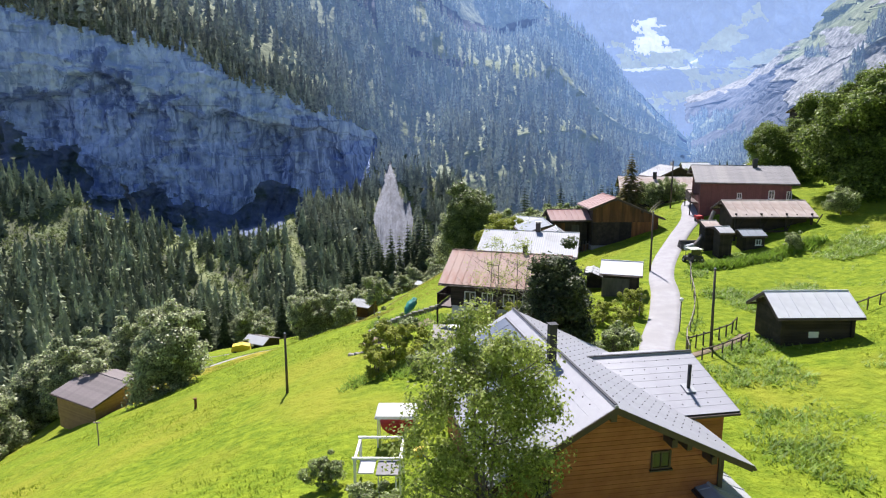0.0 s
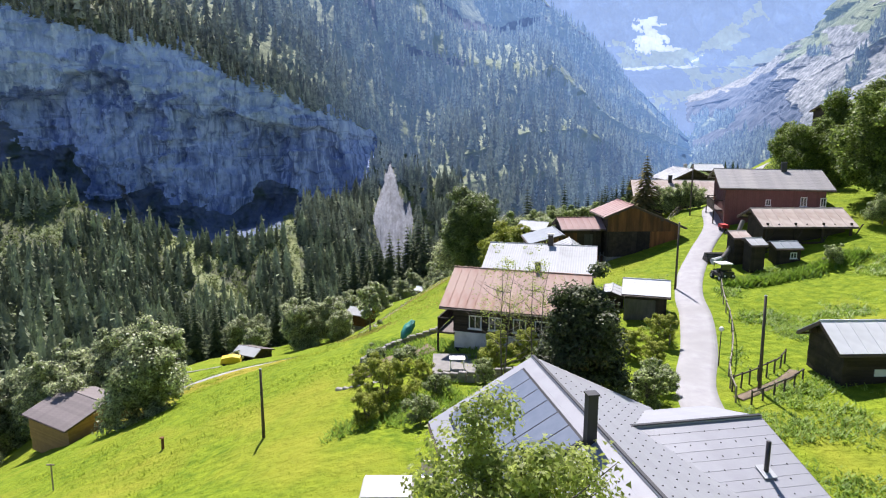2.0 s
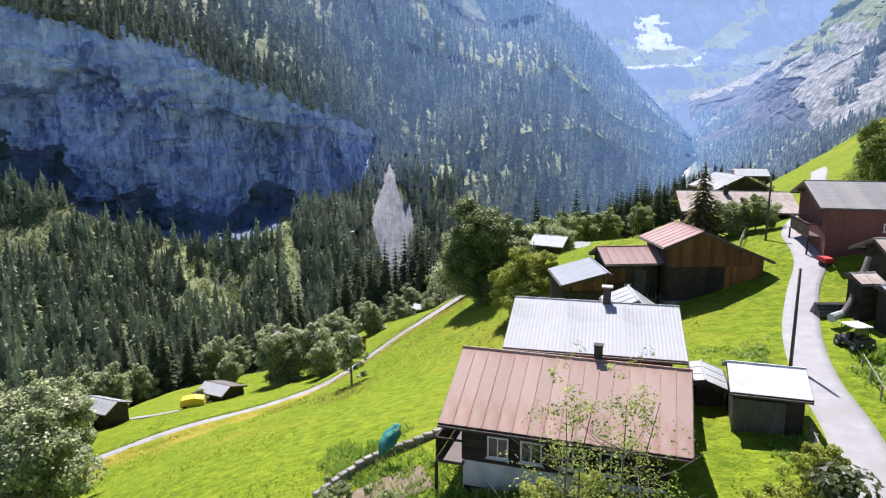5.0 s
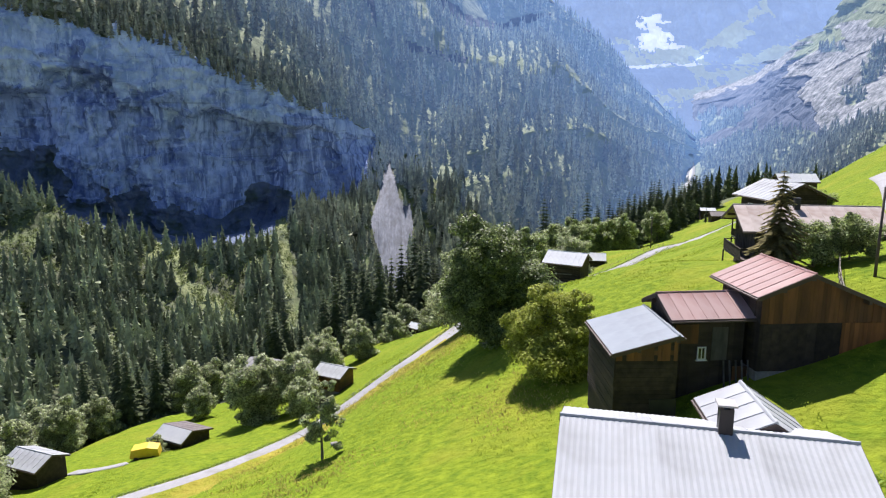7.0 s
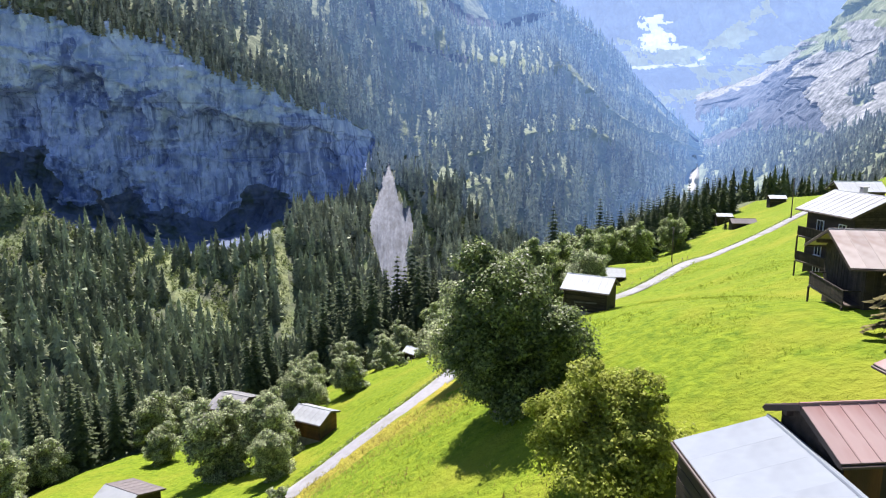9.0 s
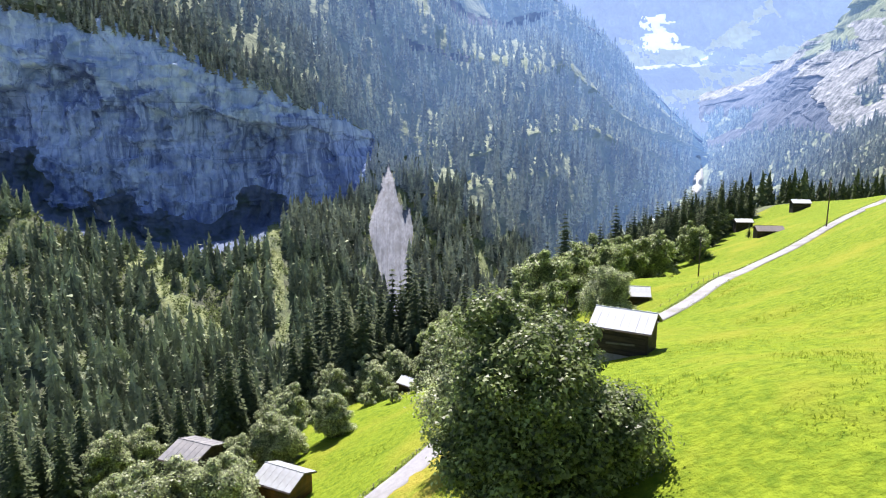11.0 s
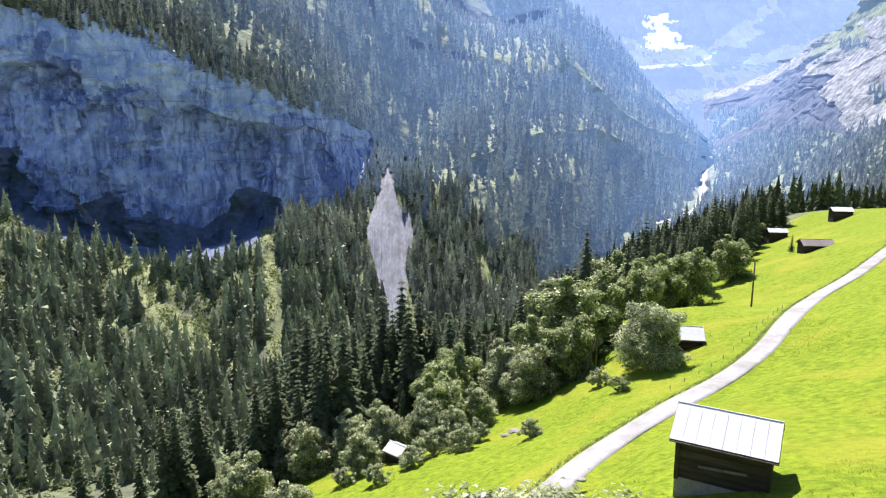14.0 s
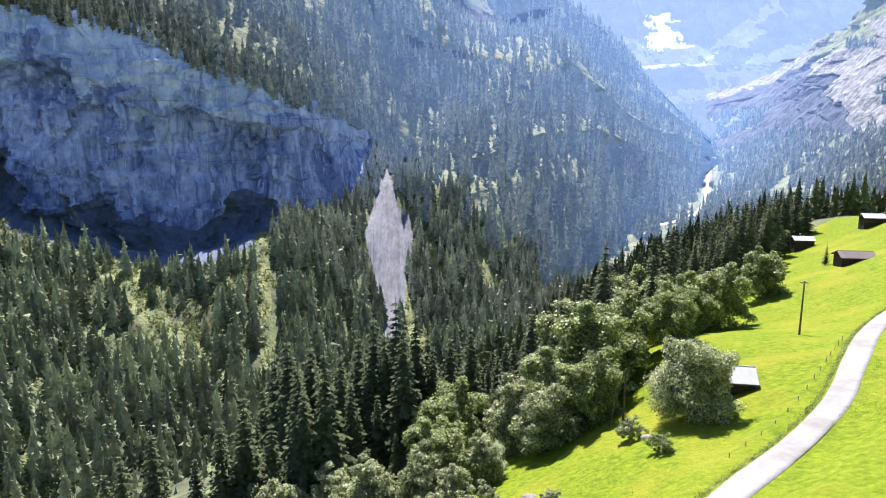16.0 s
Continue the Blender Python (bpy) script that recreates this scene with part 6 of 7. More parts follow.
# the trees at the lower edge of the meadow
rng_edge = random.Random(12)
edge_a = [(17.6, 190.2, 0.85), (20.5, 199.0, 1.3), (24.5, 206.0, 1.2), (14.6, 194.0, 1.0), (21.0, 216.0, 1.4), (34.0, 232.0, 1.4), (27.0, 183.5, 0.5), (36.0, 215.0, 0.9), (41.0, 222.0, 1.0), (-0.5, 199.0, 1.1), (-1.5, 184.0, 0.8), (33.0, 205.0, 0.8), (48.0, 226.0, 1.05), (66.0, 246.0, 0.9), (100.0, 312.0, 0.8)]
edge_b = [(12.0, 188.0, 0.85), (16.0, 214.0, 1.2), (28.0, 224.0, 1.3), (-58.0, 96.0, 1.1), (-66.0, 102.0, 1.2), (-62.0, 110.0, 1.1), (-52.0, 104.0, 1.0), (-46.0, 98.0, 0.85), (-66.0, 88.0, 1.1), (-72.0, 96.0, 1.2), (-43.0, 147.0, 0.6), (-50.0, 88.0, 0.8), (-78.0, 116.0, 1.2), (-62.0, 138.0, 0.9), (-67.0, 133.0, 1.0), (-68.0, 143.0, 1.1), (-61.0, 147.0, 0.8), (-52.0, 163.0, 0.95), (-49.0, 168.0, 0.9), (9.0, 195.0, 1.0), (-22.0, 152.0, 0.7), (-16.0, 155.0, 0.65), (-35.0, 156.0, 0.7), (-26.0, 172.0, 0.8), (-30.0, 178.0, 0.8), (-3.0, 180.0, 0.7), (-9.0, 178.5, 0.75), (-14.0, 182.0, 0.7), (-20.0, 181.0, 0.8), (4.0, 184.0, 0.6), (-24.0, 186.0, 0.8), (-11.5, 172.5, 0.55), (0.5, 176.5, 0.5)]
place(broadleaf("beech_tree", "full green beech at the meadow edge", 12.0, 9.5, LEAF_MID, 51, 140, 160, 0.31, -0.06, stems=2), edge_a, "trees along the meadow edge")
place(broadleaf("alder_tree", "grey-green alder at the lower meadow edge", 10.5, 8.2, LEAF_GREY, 54, 130, 160, 0.29, -0.06, stems=2), edge_b, "trees along the meadow edge")
place(broadleaf("shrub", "loose grey-green shrub on the slope", 3.4, 3.4, LEAF_GREY, 57, 37, 123, 0.17, 0.0, category="shrub", stems=3),
      [(9.2, 165.5, 0.75), (-4.5, 168.0, 0.9), (-8.5, 164.5, 0.8), (-2.0, 172.0, 1.1), (1.5, 170.0, 1.0), (3.5, 173.5, 0.9), (-13.0, 168.5, 0.7), (19.8, 178.0, 0.8), (38.0, 112.0, 0.6), (36.0, 106.5, 0.7), (34.5, 96.0, 0.6), (-38.0, 119.5, 0.8), (46.5, 232.0, 0.8)], "slope shrubs")

spr_a = spruce("spruce_tree", "tall dark spruce at the forest edge", 19.0, 7.0, NEEDLES, 61)
spr_b = spruce("spruce_tree", "slim dark green spruce", 15.0, 5.0, NEEDLES, 64)
spots_a, spots_b = [], []
for i in range(330):
    # a belt of wood beyond the meadow's lower edge, thick at the edge and thinner behind
    x = rng_edge.uniform(-40, 118)
    y = float(wood_edge(x)) + 3 + 62 * rng_edge.random() ** 1.5
    if -6 < x < 0.15 * (y - 95) and y < 212:
        continue
    (spots_a if rng_edge.random() < 0.55 else spots_b).append((x, y, rng_edge.uniform(0.5, 1.3) * (0.8 if x > 95 else 1.0)))
spots_a += [(-26.5, 211.0, 1.55), (-23.5, 214.0, 1.45), (-30.0, 216.0, 1.5), (-12.5, 211.0, 1.5), (-9.0, 213.0, 1.6), (-15.5, 215.0, 1.4), (-6.0, 216.0, 1.45), (-19.0, 218.0, 1.3), (-10.5, 209.0, 1.3), (-24.8, 208.5, 1.3), (-58.0, 152.0, 0.8), (-61.5, 156.0, 0.9), (-55.5, 158.0, 0.75), (-66.0, 152.0, 0.9), (-64.0, 160.0, 1.0), (-57.0, 166.0, 0.9), (-45.0, 174.0, 0.8), (-70.0, 160.0, 1.0), (-50.0, 176.0, 0.9), (66.0, 262.0, 1.0), (74.0, 272.0, 1.1), (70.0, 268.0, 0.9), (82.0, 280.0, 1.1), (90.0, 294.0, 1.0), (96.0, 304.0, 1.1), (104.0, 316.0, 1.0), (60.0, 252.0, 1.0), (78.0, 284.0, 1.2)]
spots_b += [(2.0, 226.0, 0.8), (6.0, 231.0, 0.9), (10.0, 236.0, 0.8), (14.0, 232.0, 0.9), (-3.0, 232.0, 1.0), (8.0, 246.0, 1.0), (17.0, 244.0, 0.9), (0.0, 242.0, 1.0), (4.0, 256.0, 1.1), (14.0, 256.0, 1.0), (-62.0, 150.0, 0.8), (-70.0, 148.0, 0.9), (-74.0, 140.0, 1.0), (-76.0, 128.0, 1.0), (-60.0, 160.0, 0.9), (-53.0, 170.0, 0.9), (-44.0, 180.0, 0.9), (-66.0, 168.0, 1.0), (87.0, 261.0, 0.35)]
far_x = np.array([rng_edge.uniform(-10, 300) for i in range(900)])
far_y = wood_edge(far_x) + np.array([6 + 110 * rng_edge.random() for i in range(900)]) + np.where(far_x < 118, 40, 0)
forest("spruce_forest", np.c_[far_x, far_y, height(far_x, far_y) - 0.8], np.array([rng_edge.uniform(9, 19) for i in range(900)]), "dark spruce wood beyond the upper meadow", 9, 9, 62, 0.18, NEEDLES, 8)
place(spr_a, spots_a, "spruces below the meadow")
place(spr_b, spots_b, "spruces below the meadow")


# ---- things on the meadow and along the lane ----
def pole(x, y, h, label, r=0.09, arm=False, lean=(0, 0)):
    t = thing("utility_pole", Matrix.Translation((x, y, gz(x, y))), label, "pole")
    part("shaft", tubed((0, 0, -0.5), (lean[0], lean[1], h), r * 1.15, r * 0.8, 9), POLE, t, smooth=True)
    part("cap", tubed((lean[0], lean[1], h), (lean[0], lean[1], h + 0.05), r * 0.95, r * 0.7, 9), TIN, t)
    if arm:
        part("cross_arm", boxed((-0.55, -0.05, h - 0.35), (0.55, 0.05, h - 0.23)), POLE, t)
        for s in (-0.45, 0.45):
            part("insulator", tubed((s, 0, h - 0.225), (s, 0, h - 0.08), 0.05, 0.035, 7), WHITE, t)
    return t


pole(-10.9, 42.6, 4.3, "lone dark wooden pole standing in the meadow")
pole(17.15, 40.7, 5.4, "dark wooden pole beside the fence", lean=(-0.1, 0.05))
pole(18.9, 59.6, 5.6, "wooden lamp pole at the lane's edge")
pole(50.8, 202.9, 8.0, "wooden power pole with cross-arm on the meadow", 0.13, True)
pole(89.0, 226.0, 10.5, "tall wooden power pole above the track", 0.14, True)
pole(28.6, 83.5, 6.0, "wooden pole beside the lane")
lamp_post = thing("street_lamp", Matrix.Translation((16.4, 44.4, gz(16.4, 44.4))), "small street lamp with white globe beside the lane", "lamp")
part("post", tubed((0, 0, -0.3), (0, 0, 2.2), 0.04, 0.03, 8), POLE, lamp_post)
globe = bmesh.new()
bmesh.ops.create_uvsphere(globe, u_segments=14, v_segments=9, radius=0.15, matrix=Matrix.Translation((0, 0, 2.33)))
part("globe", globe, WHITE, lamp_post, "white glass globe", True)
tripod = thing("pole_pair", Matrix.Translation((20.4, 186.0, gz(20.4, 186.0))), "pair of braced wooden poles at the meadow edge", "pole")
part("pole", tubed((0.7, 0, -0.5), (0.75, 0, 7.0), 0.11, 0.09), POLE, tripod)
part("strut", tubed((-1.0, 0, -0.5), (0.6, 0, 6.6), 0.1, 0.08), POLE, tripod)
for x, y, h, lab, m in ((-19.7, 48.5, 0.9, "short rusty marker post in the meadow", BROWN_WOOD), (-27.7, 48.6, 2.0, "thin wooden stake with crosspiece in the meadow", FENCE_WOOD)):
    s = thing("marker_post", Matrix.Translation((x, y, gz(x, y))), lab, "post")
    part("stake", tubed((0, 0, -0.3), (0.03, 0, h), 0.05 if h > 1 else 0.1, n=7), m, s)
    part("head", boxed((-0.28, -0.03, h - 0.12), (0.28, 0.03, h - 0.02)) if h > 1 else boxed((-0.12, -0.12, h), (0.12, 0.12, h + 0.08)), m, s)


def fence(name, points, label, step=1.5, h=0.95, rails=2, mat=FENCE_WOOD, slim=0.035):
    """A post-and-rail fence along plan points; every post and rail a part."""
    line = along(points, step)
    x0, y0 = line[0]
    t = thing(name, Matrix.Translation((x0, y0, gz(x0, y0))), label, "fence")
    z0 = gz(x0, y0)
    tops = []
    for x, y in line:
        z = gz(x, y) - z0
        hh = h * random.uniform(0.92, 1.06)
        part("post", tubed((x - x0, y - y0, z - 0.3), (x - x0 + random.uniform(-0.03, 0.03), y - y0, z + hh), 0.055, 0.045, 6), mat, t)
        tops.append(Vector((x - x0, y - y0, z)))
    for a, b in zip(tops, tops[1:]):
        for k in range(rails):
            lift = Vector((0, 0, h * (0.9 - 0.45 * k) + random.uniform(-0.03, 0.03)))
            part("rail", tubed(a + lift, b + lift, slim, n=6), mat, t)
    return t


fence("rail_fence", [(15.2, 39.2), (16.0, 42.0), (17.9, 46.0), (19.7, 50.5), (21.0, 55.0), (22.6, 59.5)], "weathered rail fence along the lane", 1.9, 0.9, 1)
fence("rail_fence", [(15.6, 40.6), (17.6, 42.0), (19.3, 43.2), (20.6, 44.6)], "dark rail fence from the lane to the hay hut", 0.85, 0.95, 1, POLE, 0.045)
fence("rail_fence", [(15.9, 38.9), (17.6, 40.0), (19.4, 41.2), (20.4, 42.0)], "dark handrail beside the footpath to the hay hut", 1.0, 0.8, 1, POLE, 0.045)
fence("rail_fence", [(26.6, 43.6), (30.0, 45.2), (35.0, 47.0), (40.0, 49.5)], "rail fence running up from the hay hut", 1.2, 0.95, 1, POLE, 0.045)
fence("rail_fence", [(15.9, 52.0), (15.2, 49.8), (14.4, 47.4)], "pale wooden fence at the shed corner", 1.1, 0.9, 2)
fence("rail_fence", [(24.2, 79.0), (26.6, 84.0), (30.0, 90.0)], "garden fence along the upper lane", 1.2, 0.9, 2)
fence("wire_fence", [(-8.0, 163.0), (-4.0, 167.0), (4.0, 173.0)], "thin stake fence at the lower meadow edge", 2.2, 0.8, 1, FENCE_WOOD, 0.012)
fence("wire_fence", [(-14.0, 117.0), (-8.0, 121.5), (-1.0, 128.0)], "thin stake fence along the track", 2.4, 0.8, 1, FENCE_WOOD, 0.012)
fence("wire_fence", [(24.0, 163.0), (33.0, 171.0), (41.0, 180.0), (52.0, 194.0)], "thin stake fence below the track", 3.0, 0.8, 1, FENCE_WOOD, 0.012)

footpath = along([(15.5, 39.6), (17.6, 41.0), (19.4, 42.3), (20.6, 43.4)], 0.4)
yard = along([(-46.0, 113.6), (-43.6, 113.0), (-41.2, 113.2), (-39.4, 114.4)], 0.5)
ribbon("gravel_yard", yard, 2.2, TRACK, "small pale gravel yard beside the lower hut", "yard", 0.07)
ribbon("footpath", footpath, 0.6, EARTH, "short trodden footpath to the hay hut", "path", 0.06)


def buggy():
    """A small farm buggy with a white roof."""
    t = thing("farm_buggy", Matrix.Translation((23.6, 61.6, gz(23.6, 61.6))) @ Matrix.Rotation(radians(8), 4, "Z") @ Matrix.Scale(0.8, 4), "small dark farm buggy with white roof parked by the lane", "vehicle")
    bm = bmesh.new()
    box(bm, (-0.68, -1.2, 0.35), (0.68, 1.2, 0.72))
    box(bm, (-0.62, -1.2, 0.72), (0.62, -0.55, 0.98))
    part("body", bm, BLACK, t, "dark painted body")
    part("roof", boxed((-0.72, -0.75, 1.72), (0.72, 0.8, 1.80)), WHITE, t, "white cab roof")
    for x in (-0.62, 0.62):
        for y in (-0.65, 0.7):
            part("pillar", tubed((x, y, 0.7), (x, y, 1.72), 0.035, n=6), BLACK, t)
        for y in (-0.8, 0.8):
            w = part("wheel", tubed((x * 1.18 - 0.11, y, 0.32), (x * 1.18 + 0.11, y, 0.32), 0.32, n=14), RUBBER, t)
            part("rim", tubed((x * 1.18 - 0.125, y, 0.32), (x * 1.18 + 0.125, y, 0.32), 0.17, n=10), TIN, w)
    part("windscreen", boxed((-0.58, -0.58, 1.0), (0.58, -0.55, 1.68)), GLASS, t)
    part("seat", boxed((-0.5, 0.0, 0.72), (0.5, 0.35, 1.15)), BLACK, t)
    for x in (-0.45, 0.45):
        part("headlight", tubed((x, -1.25, 0.62), (x, -1.19, 0.62), 0.09, n=10), WHITE, t)


buggy()
cart = thing("farm_cart", Matrix.Translation((28.6, 73.9, gz(28.6, 73.9))) @ Matrix.Scale(0.7, 4), "small red farm cart beside the wine-red house", "cart")
part("tray", boxed((-0.5, -0.8, 0.45), (0.5, 0.8, 0.95)), RED, cart)
for x in (-0.55, 0.55):
    part("wheel", tubed((x - 0.06, 0, 0.3), (x + 0.06, 0, 0.3), 0.3, n=12), RUBBER, cart)
part("drawbar", tubed((0, -0.8, 0.5), (0, -1.6, 0.35), 0.04, n=6), BLACK, cart)

trailer = thing("covered_trailer", Matrix.Translation((-38.0, 116.3, gz(-38.0, 116.3))) @ Matrix.Rotation(radians(12), 4, "Z"), "trailer under a bright yellow tarpaulin in the meadow", "trailer")
part("tarpaulin", prism([(-1.75, 0.5), (1.75, 0.5), (1.6, 1.45), (0.3, 1.75), (-1.5, 1.5)], -0.85, 0.85), YELLOW, trailer, "creased yellow tarpaulin")
part("chassis", boxed((-1.6, -0.75, 0.35), (1.6, 0.75, 0.497)), BLACK, trailer)
for x in (-1.0, 1.0):
    for y in (-0.8, 0.8):
        part("wheel", tubed((x, y - 0.08, 0.3), (x, y + 0.08, 0.3), 0.3, n=12), RUBBER, trailer)

swing = thing("garden_swing", Matrix.Translation((-2.3, 28.9, gz(-2.3, 28.9))), "garden swing seat with white canopy and red cushion", "garden swing")
for x in (-0.85, 0.85):
    for y in (-0.55, 0.55):
        part("leg", tubed((x, y, -0.1), (x, y * 0.7, 1.5), 0.035, n=6), WHITE, swing)
part("canopy", prism([(-0.98, 1.45), (0.98, 1.45), (0.9, 1.6), (-0.9, 1.6)], -0.75, 0.75), CANVAS, swing, "white canvas canopy")
bm = bmesh.new()
bmesh.ops.create_uvsphere(bm, u_segments=18, v_segments=10, radius=1.0)
for v in bm.verts:
    v.co = Vector((v.co.x * 0.80, v.co.y * 0.42, 1.05 + (v.co.z * 0.72 if v.co.z < 0 else v.co.z * 0.10)))
part("seat", bm, RED, swing, "deep sagging red hammock seat", True)
part("back_panel", boxed((-0.8, 0.42, 0.95), (0.8, 0.46, 1.42)), CANVAS, swing)

pergola = thing("pergola", Matrix.Translation((-2.7, 24.9, gz(-2.7, 24.9))), "low white garden frame over a grey table", "pergola")
for x in (-0.9, 0.9):
    for y in (-0.9, 0.9):
        part("post", boxed((x - 0.05, y - 0.05, -0.1), (x + 0.05, y + 0.05, 1.5)), WHITE, pergola)
    part("side_beam", boxed((x - 0.05, -0.84, 1.40), (x + 0.05, 0.84, 1.497)), WHITE, pergola)
for y in (-0.9, 0.9):
    part("cross_beam", boxed((-1.0, y - 0.05, 1.502), (1.0, y + 0.05, 1.58)), WHITE, pergola)
part("panel", boxed((-0.84, -0.6, 0.7), (-0.2, 0.7, 0.76)), CANVAS, pergola, "pale lounge panel")
part("table_top", boxed((-0.1, -0.7, 0.68), (0.8, 0.6, 0.74)), GREY_ROOF, pergola, "grey table top")
for x in (0.0, 0.7):
    for y in (-0.6, 0.5):
        part("table_leg", boxed((x - 0.03, y - 0.03, -0.1), (x + 0.03, y + 0.03, 0.677)), WHITE, pergola)
crate = thing("flower_crate", Matrix.Translation((-1.2, 27.2, gz(-1.2, 27.2))), "small yellow crate beside the swing", "crate")
part("crate", boxed((-0.22, -0.2, 0), (0.22, 0.2, 0.32)), YELLOW, crate)
stool = thing("garden_chair", Matrix.Translation((-0.9, 31.8, gz(-0.9, 31.8))), "white plastic garden chair", "chair")
part("seat", boxed((-0.25, -0.25, 0.4), (0.25, 0.25, 0.44)), WHITE, stool)
part("backrest", boxed((-0.25, 0.22, 0.44), (0.25, 0.26, 0.95)), WHITE, stool)
for x in (-0.22, 0.22):
    for y in (-0.22, 0.22):
        part("leg", tubed((x, y, 0), (x, y, 0.4), 0.022, n=6), WHITE, stool)

parasol = thing("closed_parasol", Matrix.Translation((-3.9, 53.9, gz(-3.9, 53.9))), "closed teal parasol leaning on its pole", "parasol")
part("pole", tubed((0, 0, 0), (1.15, 1.2, 1.9), 0.03, n=6), FENCE_WOOD, parasol)
bm = bmesh.new()
bmesh.ops.create_icosphere(bm, subdivisions=3, radius=1.0)
for v in bm.verts:
    k = 1 + 0.35 * noise.noise(v.co * 2.2)
    v.co = Vector((v.co.x * 0.42 * k + v.co.z * 0.35 + 0.85, v.co.y * 0.36 * k + v.co.z * 0.35 + 0.95, v.co.z * 0.62 * k + 1.45))
part("canopy", bm, TEAL, parasol, "bundled teal canopy", True)

# the garden of the old chalet
def low_wall(points, h, label, mat=STONE, thick=0.3):
    """A low wall of single stones along plan points."""
    line = along(points, 0.55)
    x0, y0 = line[0]
    z0 = gz(x0, y0)
    t = thing("garden_wall", Matrix.Translation((x0, y0, z0)), label, "wall")
    for i in range(len(line) - 1):
        (xa, ya), (xb, yb) = line[i], line[i + 1]
        yaw = math.atan2(yb - ya, xb - xa)
        z = gz(xa, ya) - z0
        for k in range(max(1, round(h / 0.28))):
            hh = 0.27 * random.uniform(0.85, 1.1)
            bm = boxed((0.02, -thick / 2 * random.uniform(0.8, 1.15), -0.2 if k == 0 else 0), (math.hypot(xb - xa, yb - ya) - 0.02, thick / 2 * random.uniform(0.8, 1.15), hh))
            bmesh.ops.bevel(bm, geom=bm.edges[:], offset=0.035, segments=1, affect="EDGES")
            bmesh.ops.transform(bm, matrix=Matrix.Translation((xa - x0, ya - y0, z + k * 0.28)) @ Matrix.Rotation(yaw, 4, "Z"), verts=bm.verts)
            part("stone", bm, mat, t)
    return t


low_wall([(-6.4, 52.4), (-4.2, 55.2), (-1.2, 56.6), (0.4, 57.4)], 0.6, "dark rubble wall above the garden bed")
low_wall([(-0.9, 45.0), (1.2, 44.2), (3.4, 43.9), (6.0, 43.5)], 0.5, "low rubble wall of the terrace")
low_wall([(-7.4, 47.6), (-5.2, 46.6), (-3.0, 46.4)], 0.3, "low stone edging of the vegetable bed")
low_wall([(33.0, 95.0), (34.2, 99.5), (35.0, 104.0), (35.2, 110.0)], 0.8, "rubble wall below the chalets")
bed = thing("terrace", Matrix.Translation((0.4, 47.6, gz(0.4, 47.6))), "pale concrete terrace beside the old chalet", "terrace")
part("slab", boxed((-1.4, -1.6, -1.5), (2.2, 1.6, 0.12)), PAVING, bed)
gtab = thing("garden_table", Matrix.Translation((0.6, 46.4, gz(0.4, 47.6) + 0.12)), "white garden table on the terrace", "table")
part("table_top", boxed((-0.5, -0.35, 0.68), (0.5, 0.35, 0.73)), WHITE, gtab)
for x in (-0.42, 0.42):
    for y in (-0.28, 0.28):
        part("leg", boxed((x - 0.03, y - 0.03, 0.0), (x + 0.03, y + 0.03, 0.677)), WHITE, gtab)
plot = along([(-6.2, 49.5), (-3.6, 51.6), (-0.8, 52.6)], 0.5)
ribbon("garden_bed", plot, 2.6, EARTH, "bare earth vegetable bed", "bed", 0.05)

for x, y, s in ((8.2, 173.0, 0.9), (7.0, 172.2, 0.7), (21.2, 176.6, 0.7), (-9.5, 91.0, 0.4), (10.0, 141.0, 0.4), (3.5, 100.5, 0.35), (30.6, 168.6, 0.6)):
    bm = bmesh.new()
    bmesh.ops.create_icosphere(bm, subdivisions=2, radius=s)
    for v in bm.verts:
        v.co = Vector((v.co.x, v.co.y * 0.7, v.co.z * 0.32)) * (1 + 0.3 * noise.noise(v.co * 1.7 / s + Vector((x, y, 0))))
    ob = link("boulder", bm, STONE)
    ob.location = (x, y, gz(x, y) + s * 0.05)
    tagged(ob, "flat pale boulder lying in the grass", "rock", "boulders in the meadow")

logs = thing("log_pile", Matrix.Translation((25.2, 66.2, gz(25.2, 66.2))), "stack of grey timber by the sheds", "wood pile")
for k in range(4):
    for i in range(5 - k):
        part("beam", tubed((-1.2, i * 0.24 + k * 0.12, 0.12 + k * 0.2), (1.2, i * 0.24 + k * 0.12 + random.uniform(-0.04, 0.04), 0.12 + k * 0.2), 0.115, n=7), GREY_WOOD, logs)


# ---- grass and weeds ----
def tufts(name, x, y, size, mat, label, blades=3, seed=1, spread=0.16, lie=0.5, z=None):
    """Tufts of bent blades on the hillside, as one sheet."""
    rng = np.random.RandomState(seed)
    n = len(x)
    z = height(x, y) if z is None else z
    a = rng.rand(n, blades) * 6.28
    r = spread * rng.rand(n, blades)
    b = np.stack([x[:, None] + r * np.cos(a * 3), y[:, None] + r * np.sin(a * 3), np.repeat(z[:, None], blades, 1)], -1)
    h = (size[:, None] * rng.uniform(0.6, 1.2, (n, blades)))[..., None]
    side = np.stack([np.cos(a), np.sin(a), np.zeros_like(a)], -1) * h * 0.22
    tip = b + np.stack([-np.sin(a) * lie, np.cos(a) * lie, np.ones_like(a)], -1) * h
    v = np.stack([b - side, b + side, tip], 2).reshape(-1, 3)
    me = array_mesh(name, v, np.arange(len(v)).reshape(-1, 3), mat)
    return tagged(new(name, me), label, "grass", kind="stuff")


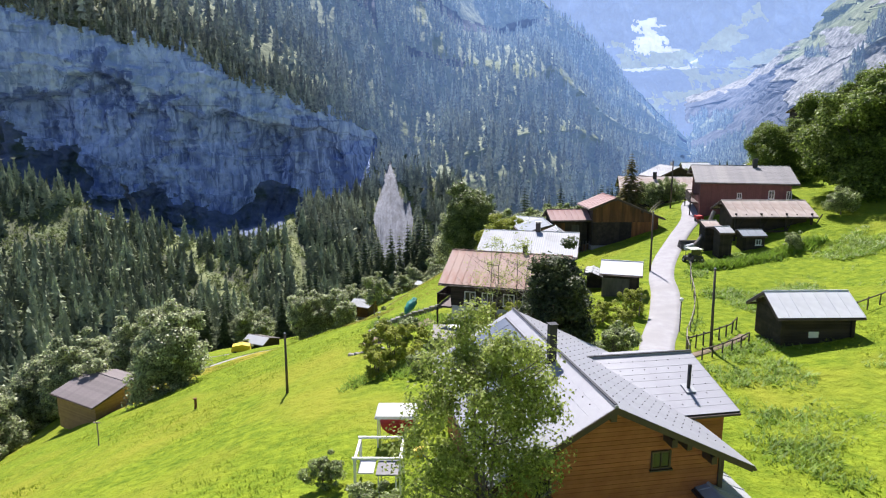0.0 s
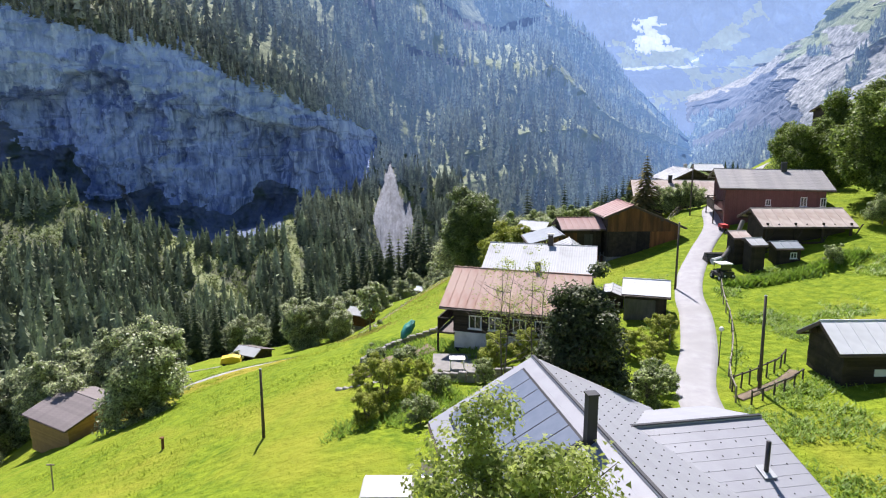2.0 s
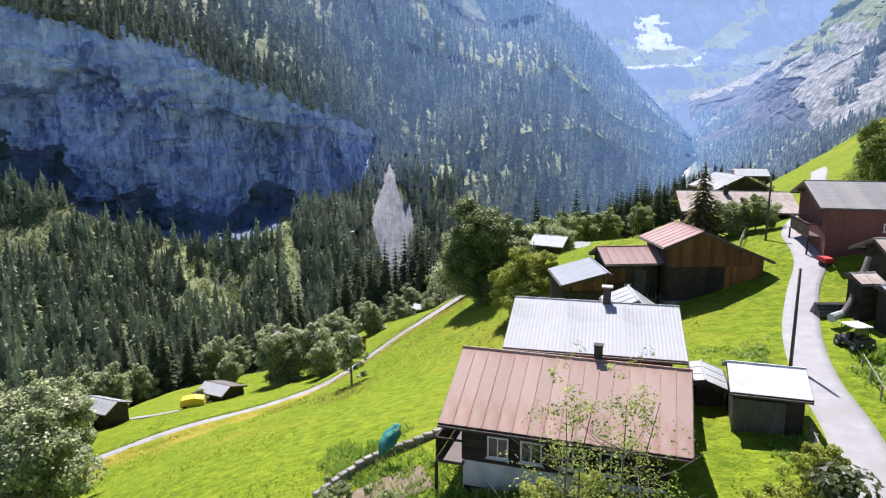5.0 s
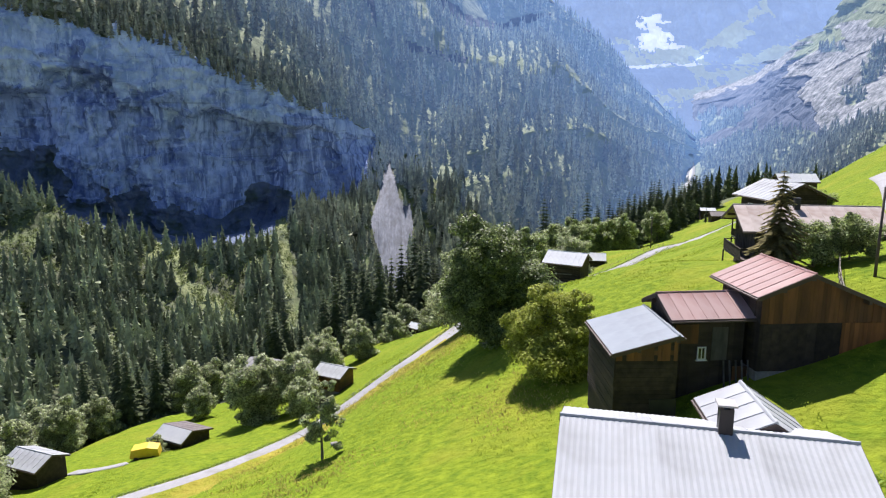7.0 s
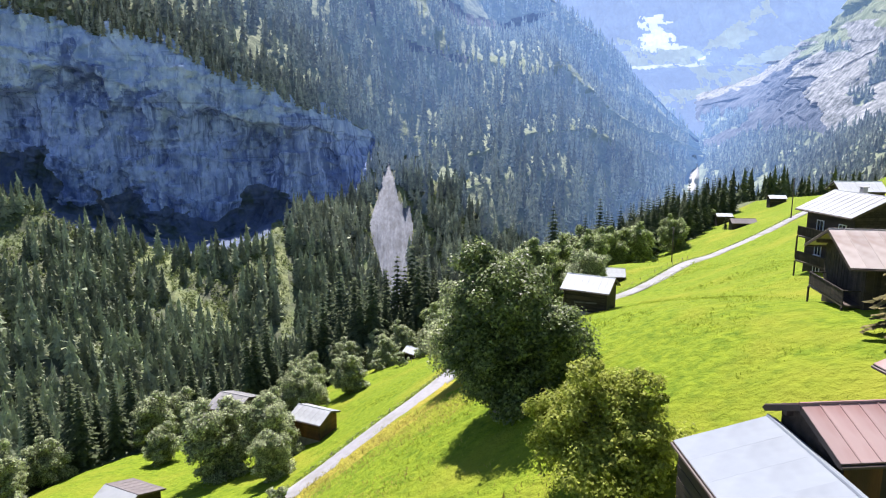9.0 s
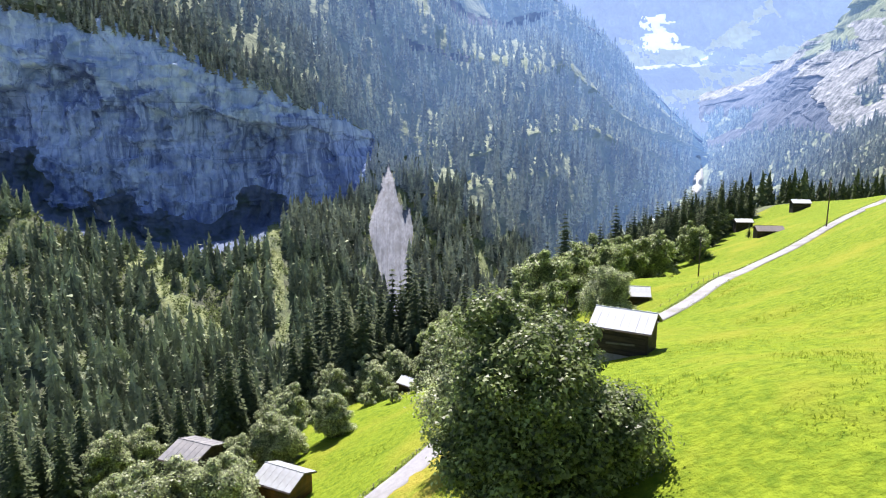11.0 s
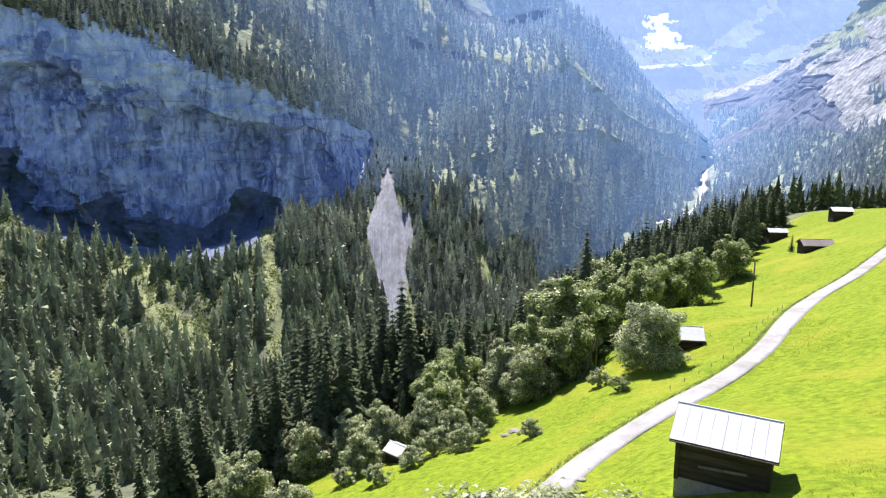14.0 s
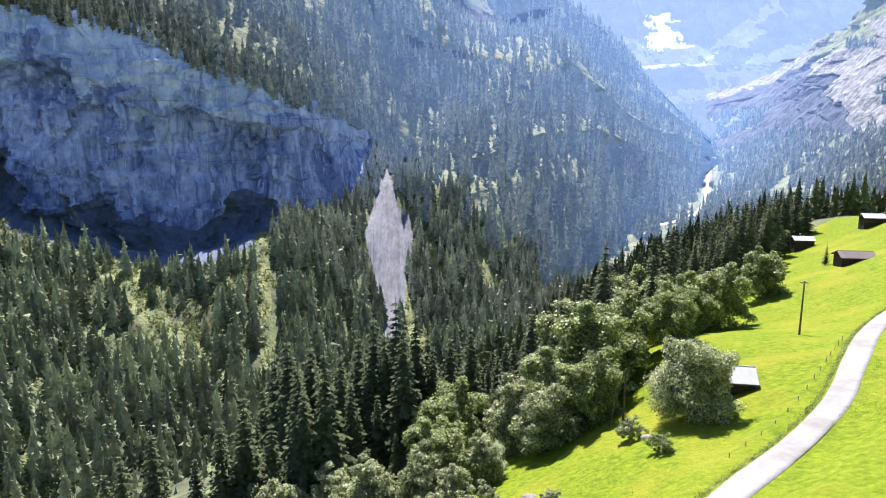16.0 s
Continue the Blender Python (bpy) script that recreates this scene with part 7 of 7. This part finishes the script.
def meadow():
    rng = np.random.RandomState(77)
    n = 90000
    x, y = rng.uniform(-45, 48, n), 14 + 185 * rng.rand(n) ** 1.25
    off = np.minimum(line_distance(x, y, LANE) - 1.8, line_distance(x, y, PATH) - 1.5)
    lush = fractal(x, y, 7.0, 3, 61)
    keep = (off > 0) & (lush + rng.normal(0, 0.35, n) > 0.0)
    x, y, lush = x[keep], y[keep], lush[keep]
    tufts("meadow_grass", x, y, 0.10 + 0.09 * np.clip(lush, 0, 1), BLADES, "tall tufts of bright meadow grass", 3, 78, 0.3, 0.7)
    n = 60000
    x, y = rng.uniform(14, 50, n), rng.uniform(24, 64, n)
    patch = fractal(x, y, 3.2, 3, 63)
    keep = (patch + rng.normal(0, 0.22, n) > 0.34) & (line_distance(x, y, LANE) > 2.1)
    tufts("dock_weeds", x[keep], y[keep], rng.uniform(0.10, 0.24, keep.sum()), WEEDS, "patches of broad-leaved dock weeds", 4, 79, 0.35, 1.3)
    n = 14000
    x, y = rng.uniform(-22, 8, n), rng.uniform(78, 122, n)
    patch = fractal(x, y, 9.0, 3, 67) - np.hypot((x + 6) / 14, (y - 98) / 20) + 0.75
    keep = (patch + rng.normal(0, 0.25, n) > 0.25) & (line_distance(x, y, PATH) > 2.2)
    tufts("dry_grass", x[keep], y[keep], rng.uniform(0.10, 0.22, keep.sum()), DRY, "patches of dry yellowed grass above the track", 3, 82, 0.35, 0.8)
    n = 1500
    k = rng.rand(n)
    x, y = 24 + 12 * k + rng.normal(0, 0.5, n), 60 + 3 * k + rng.normal(0, 0.4, n)
    tufts("tall_weeds", x, y, rng.uniform(0.25, 0.6, n), WEEDS, "strip of tall weeds along the sheds", 5, 83, 0.4, 0.8)
    n = 9000
    x, y = rng.uniform(-12, 9, n), rng.uniform(36, 60, n)
    patch = fractal(x, y, 3.5, 3, 65)
    keep = (patch > 0.1) & (x > -8 + (y - 36) * 0.05)
    tufts("garden_weeds", x[keep], y[keep], rng.uniform(0.10, 0.30, keep.sum()), WEEDS, "overgrown garden herbs and weeds", 5, 80, 0.4, 1.0)
    # the dark verge of the track
    k = rng.randint(0, len(PATH) - 1, 9000)
    s = -np.abs(rng.normal(0, 0.25, 9000)) - 1.55
    d = np.gradient(PATH, axis=0)
    d /= np.linalg.norm(d, axis=1)[:, None]
    q = PATH[k] + d[k] * rng.uniform(-0.6, 0.6, 9000)[:, None] + np.c_[d[k, 1], -d[k, 0]] * (s + 0.1)[:, None]
    zq, zc = height(q[:, 0], q[:, 1]), height(PATH[k, 0], PATH[k, 1])
    tufts("verge_grass", q[:, 0], q[:, 1], rng.uniform(0.10, 0.22, 9000), LEAF_MID, "rough dark grass on the verge of the track", 3, 81, 0.2, 0.6, zq + (zc - 0.4 - zq) * 0.6 - 0.03)


meadow()
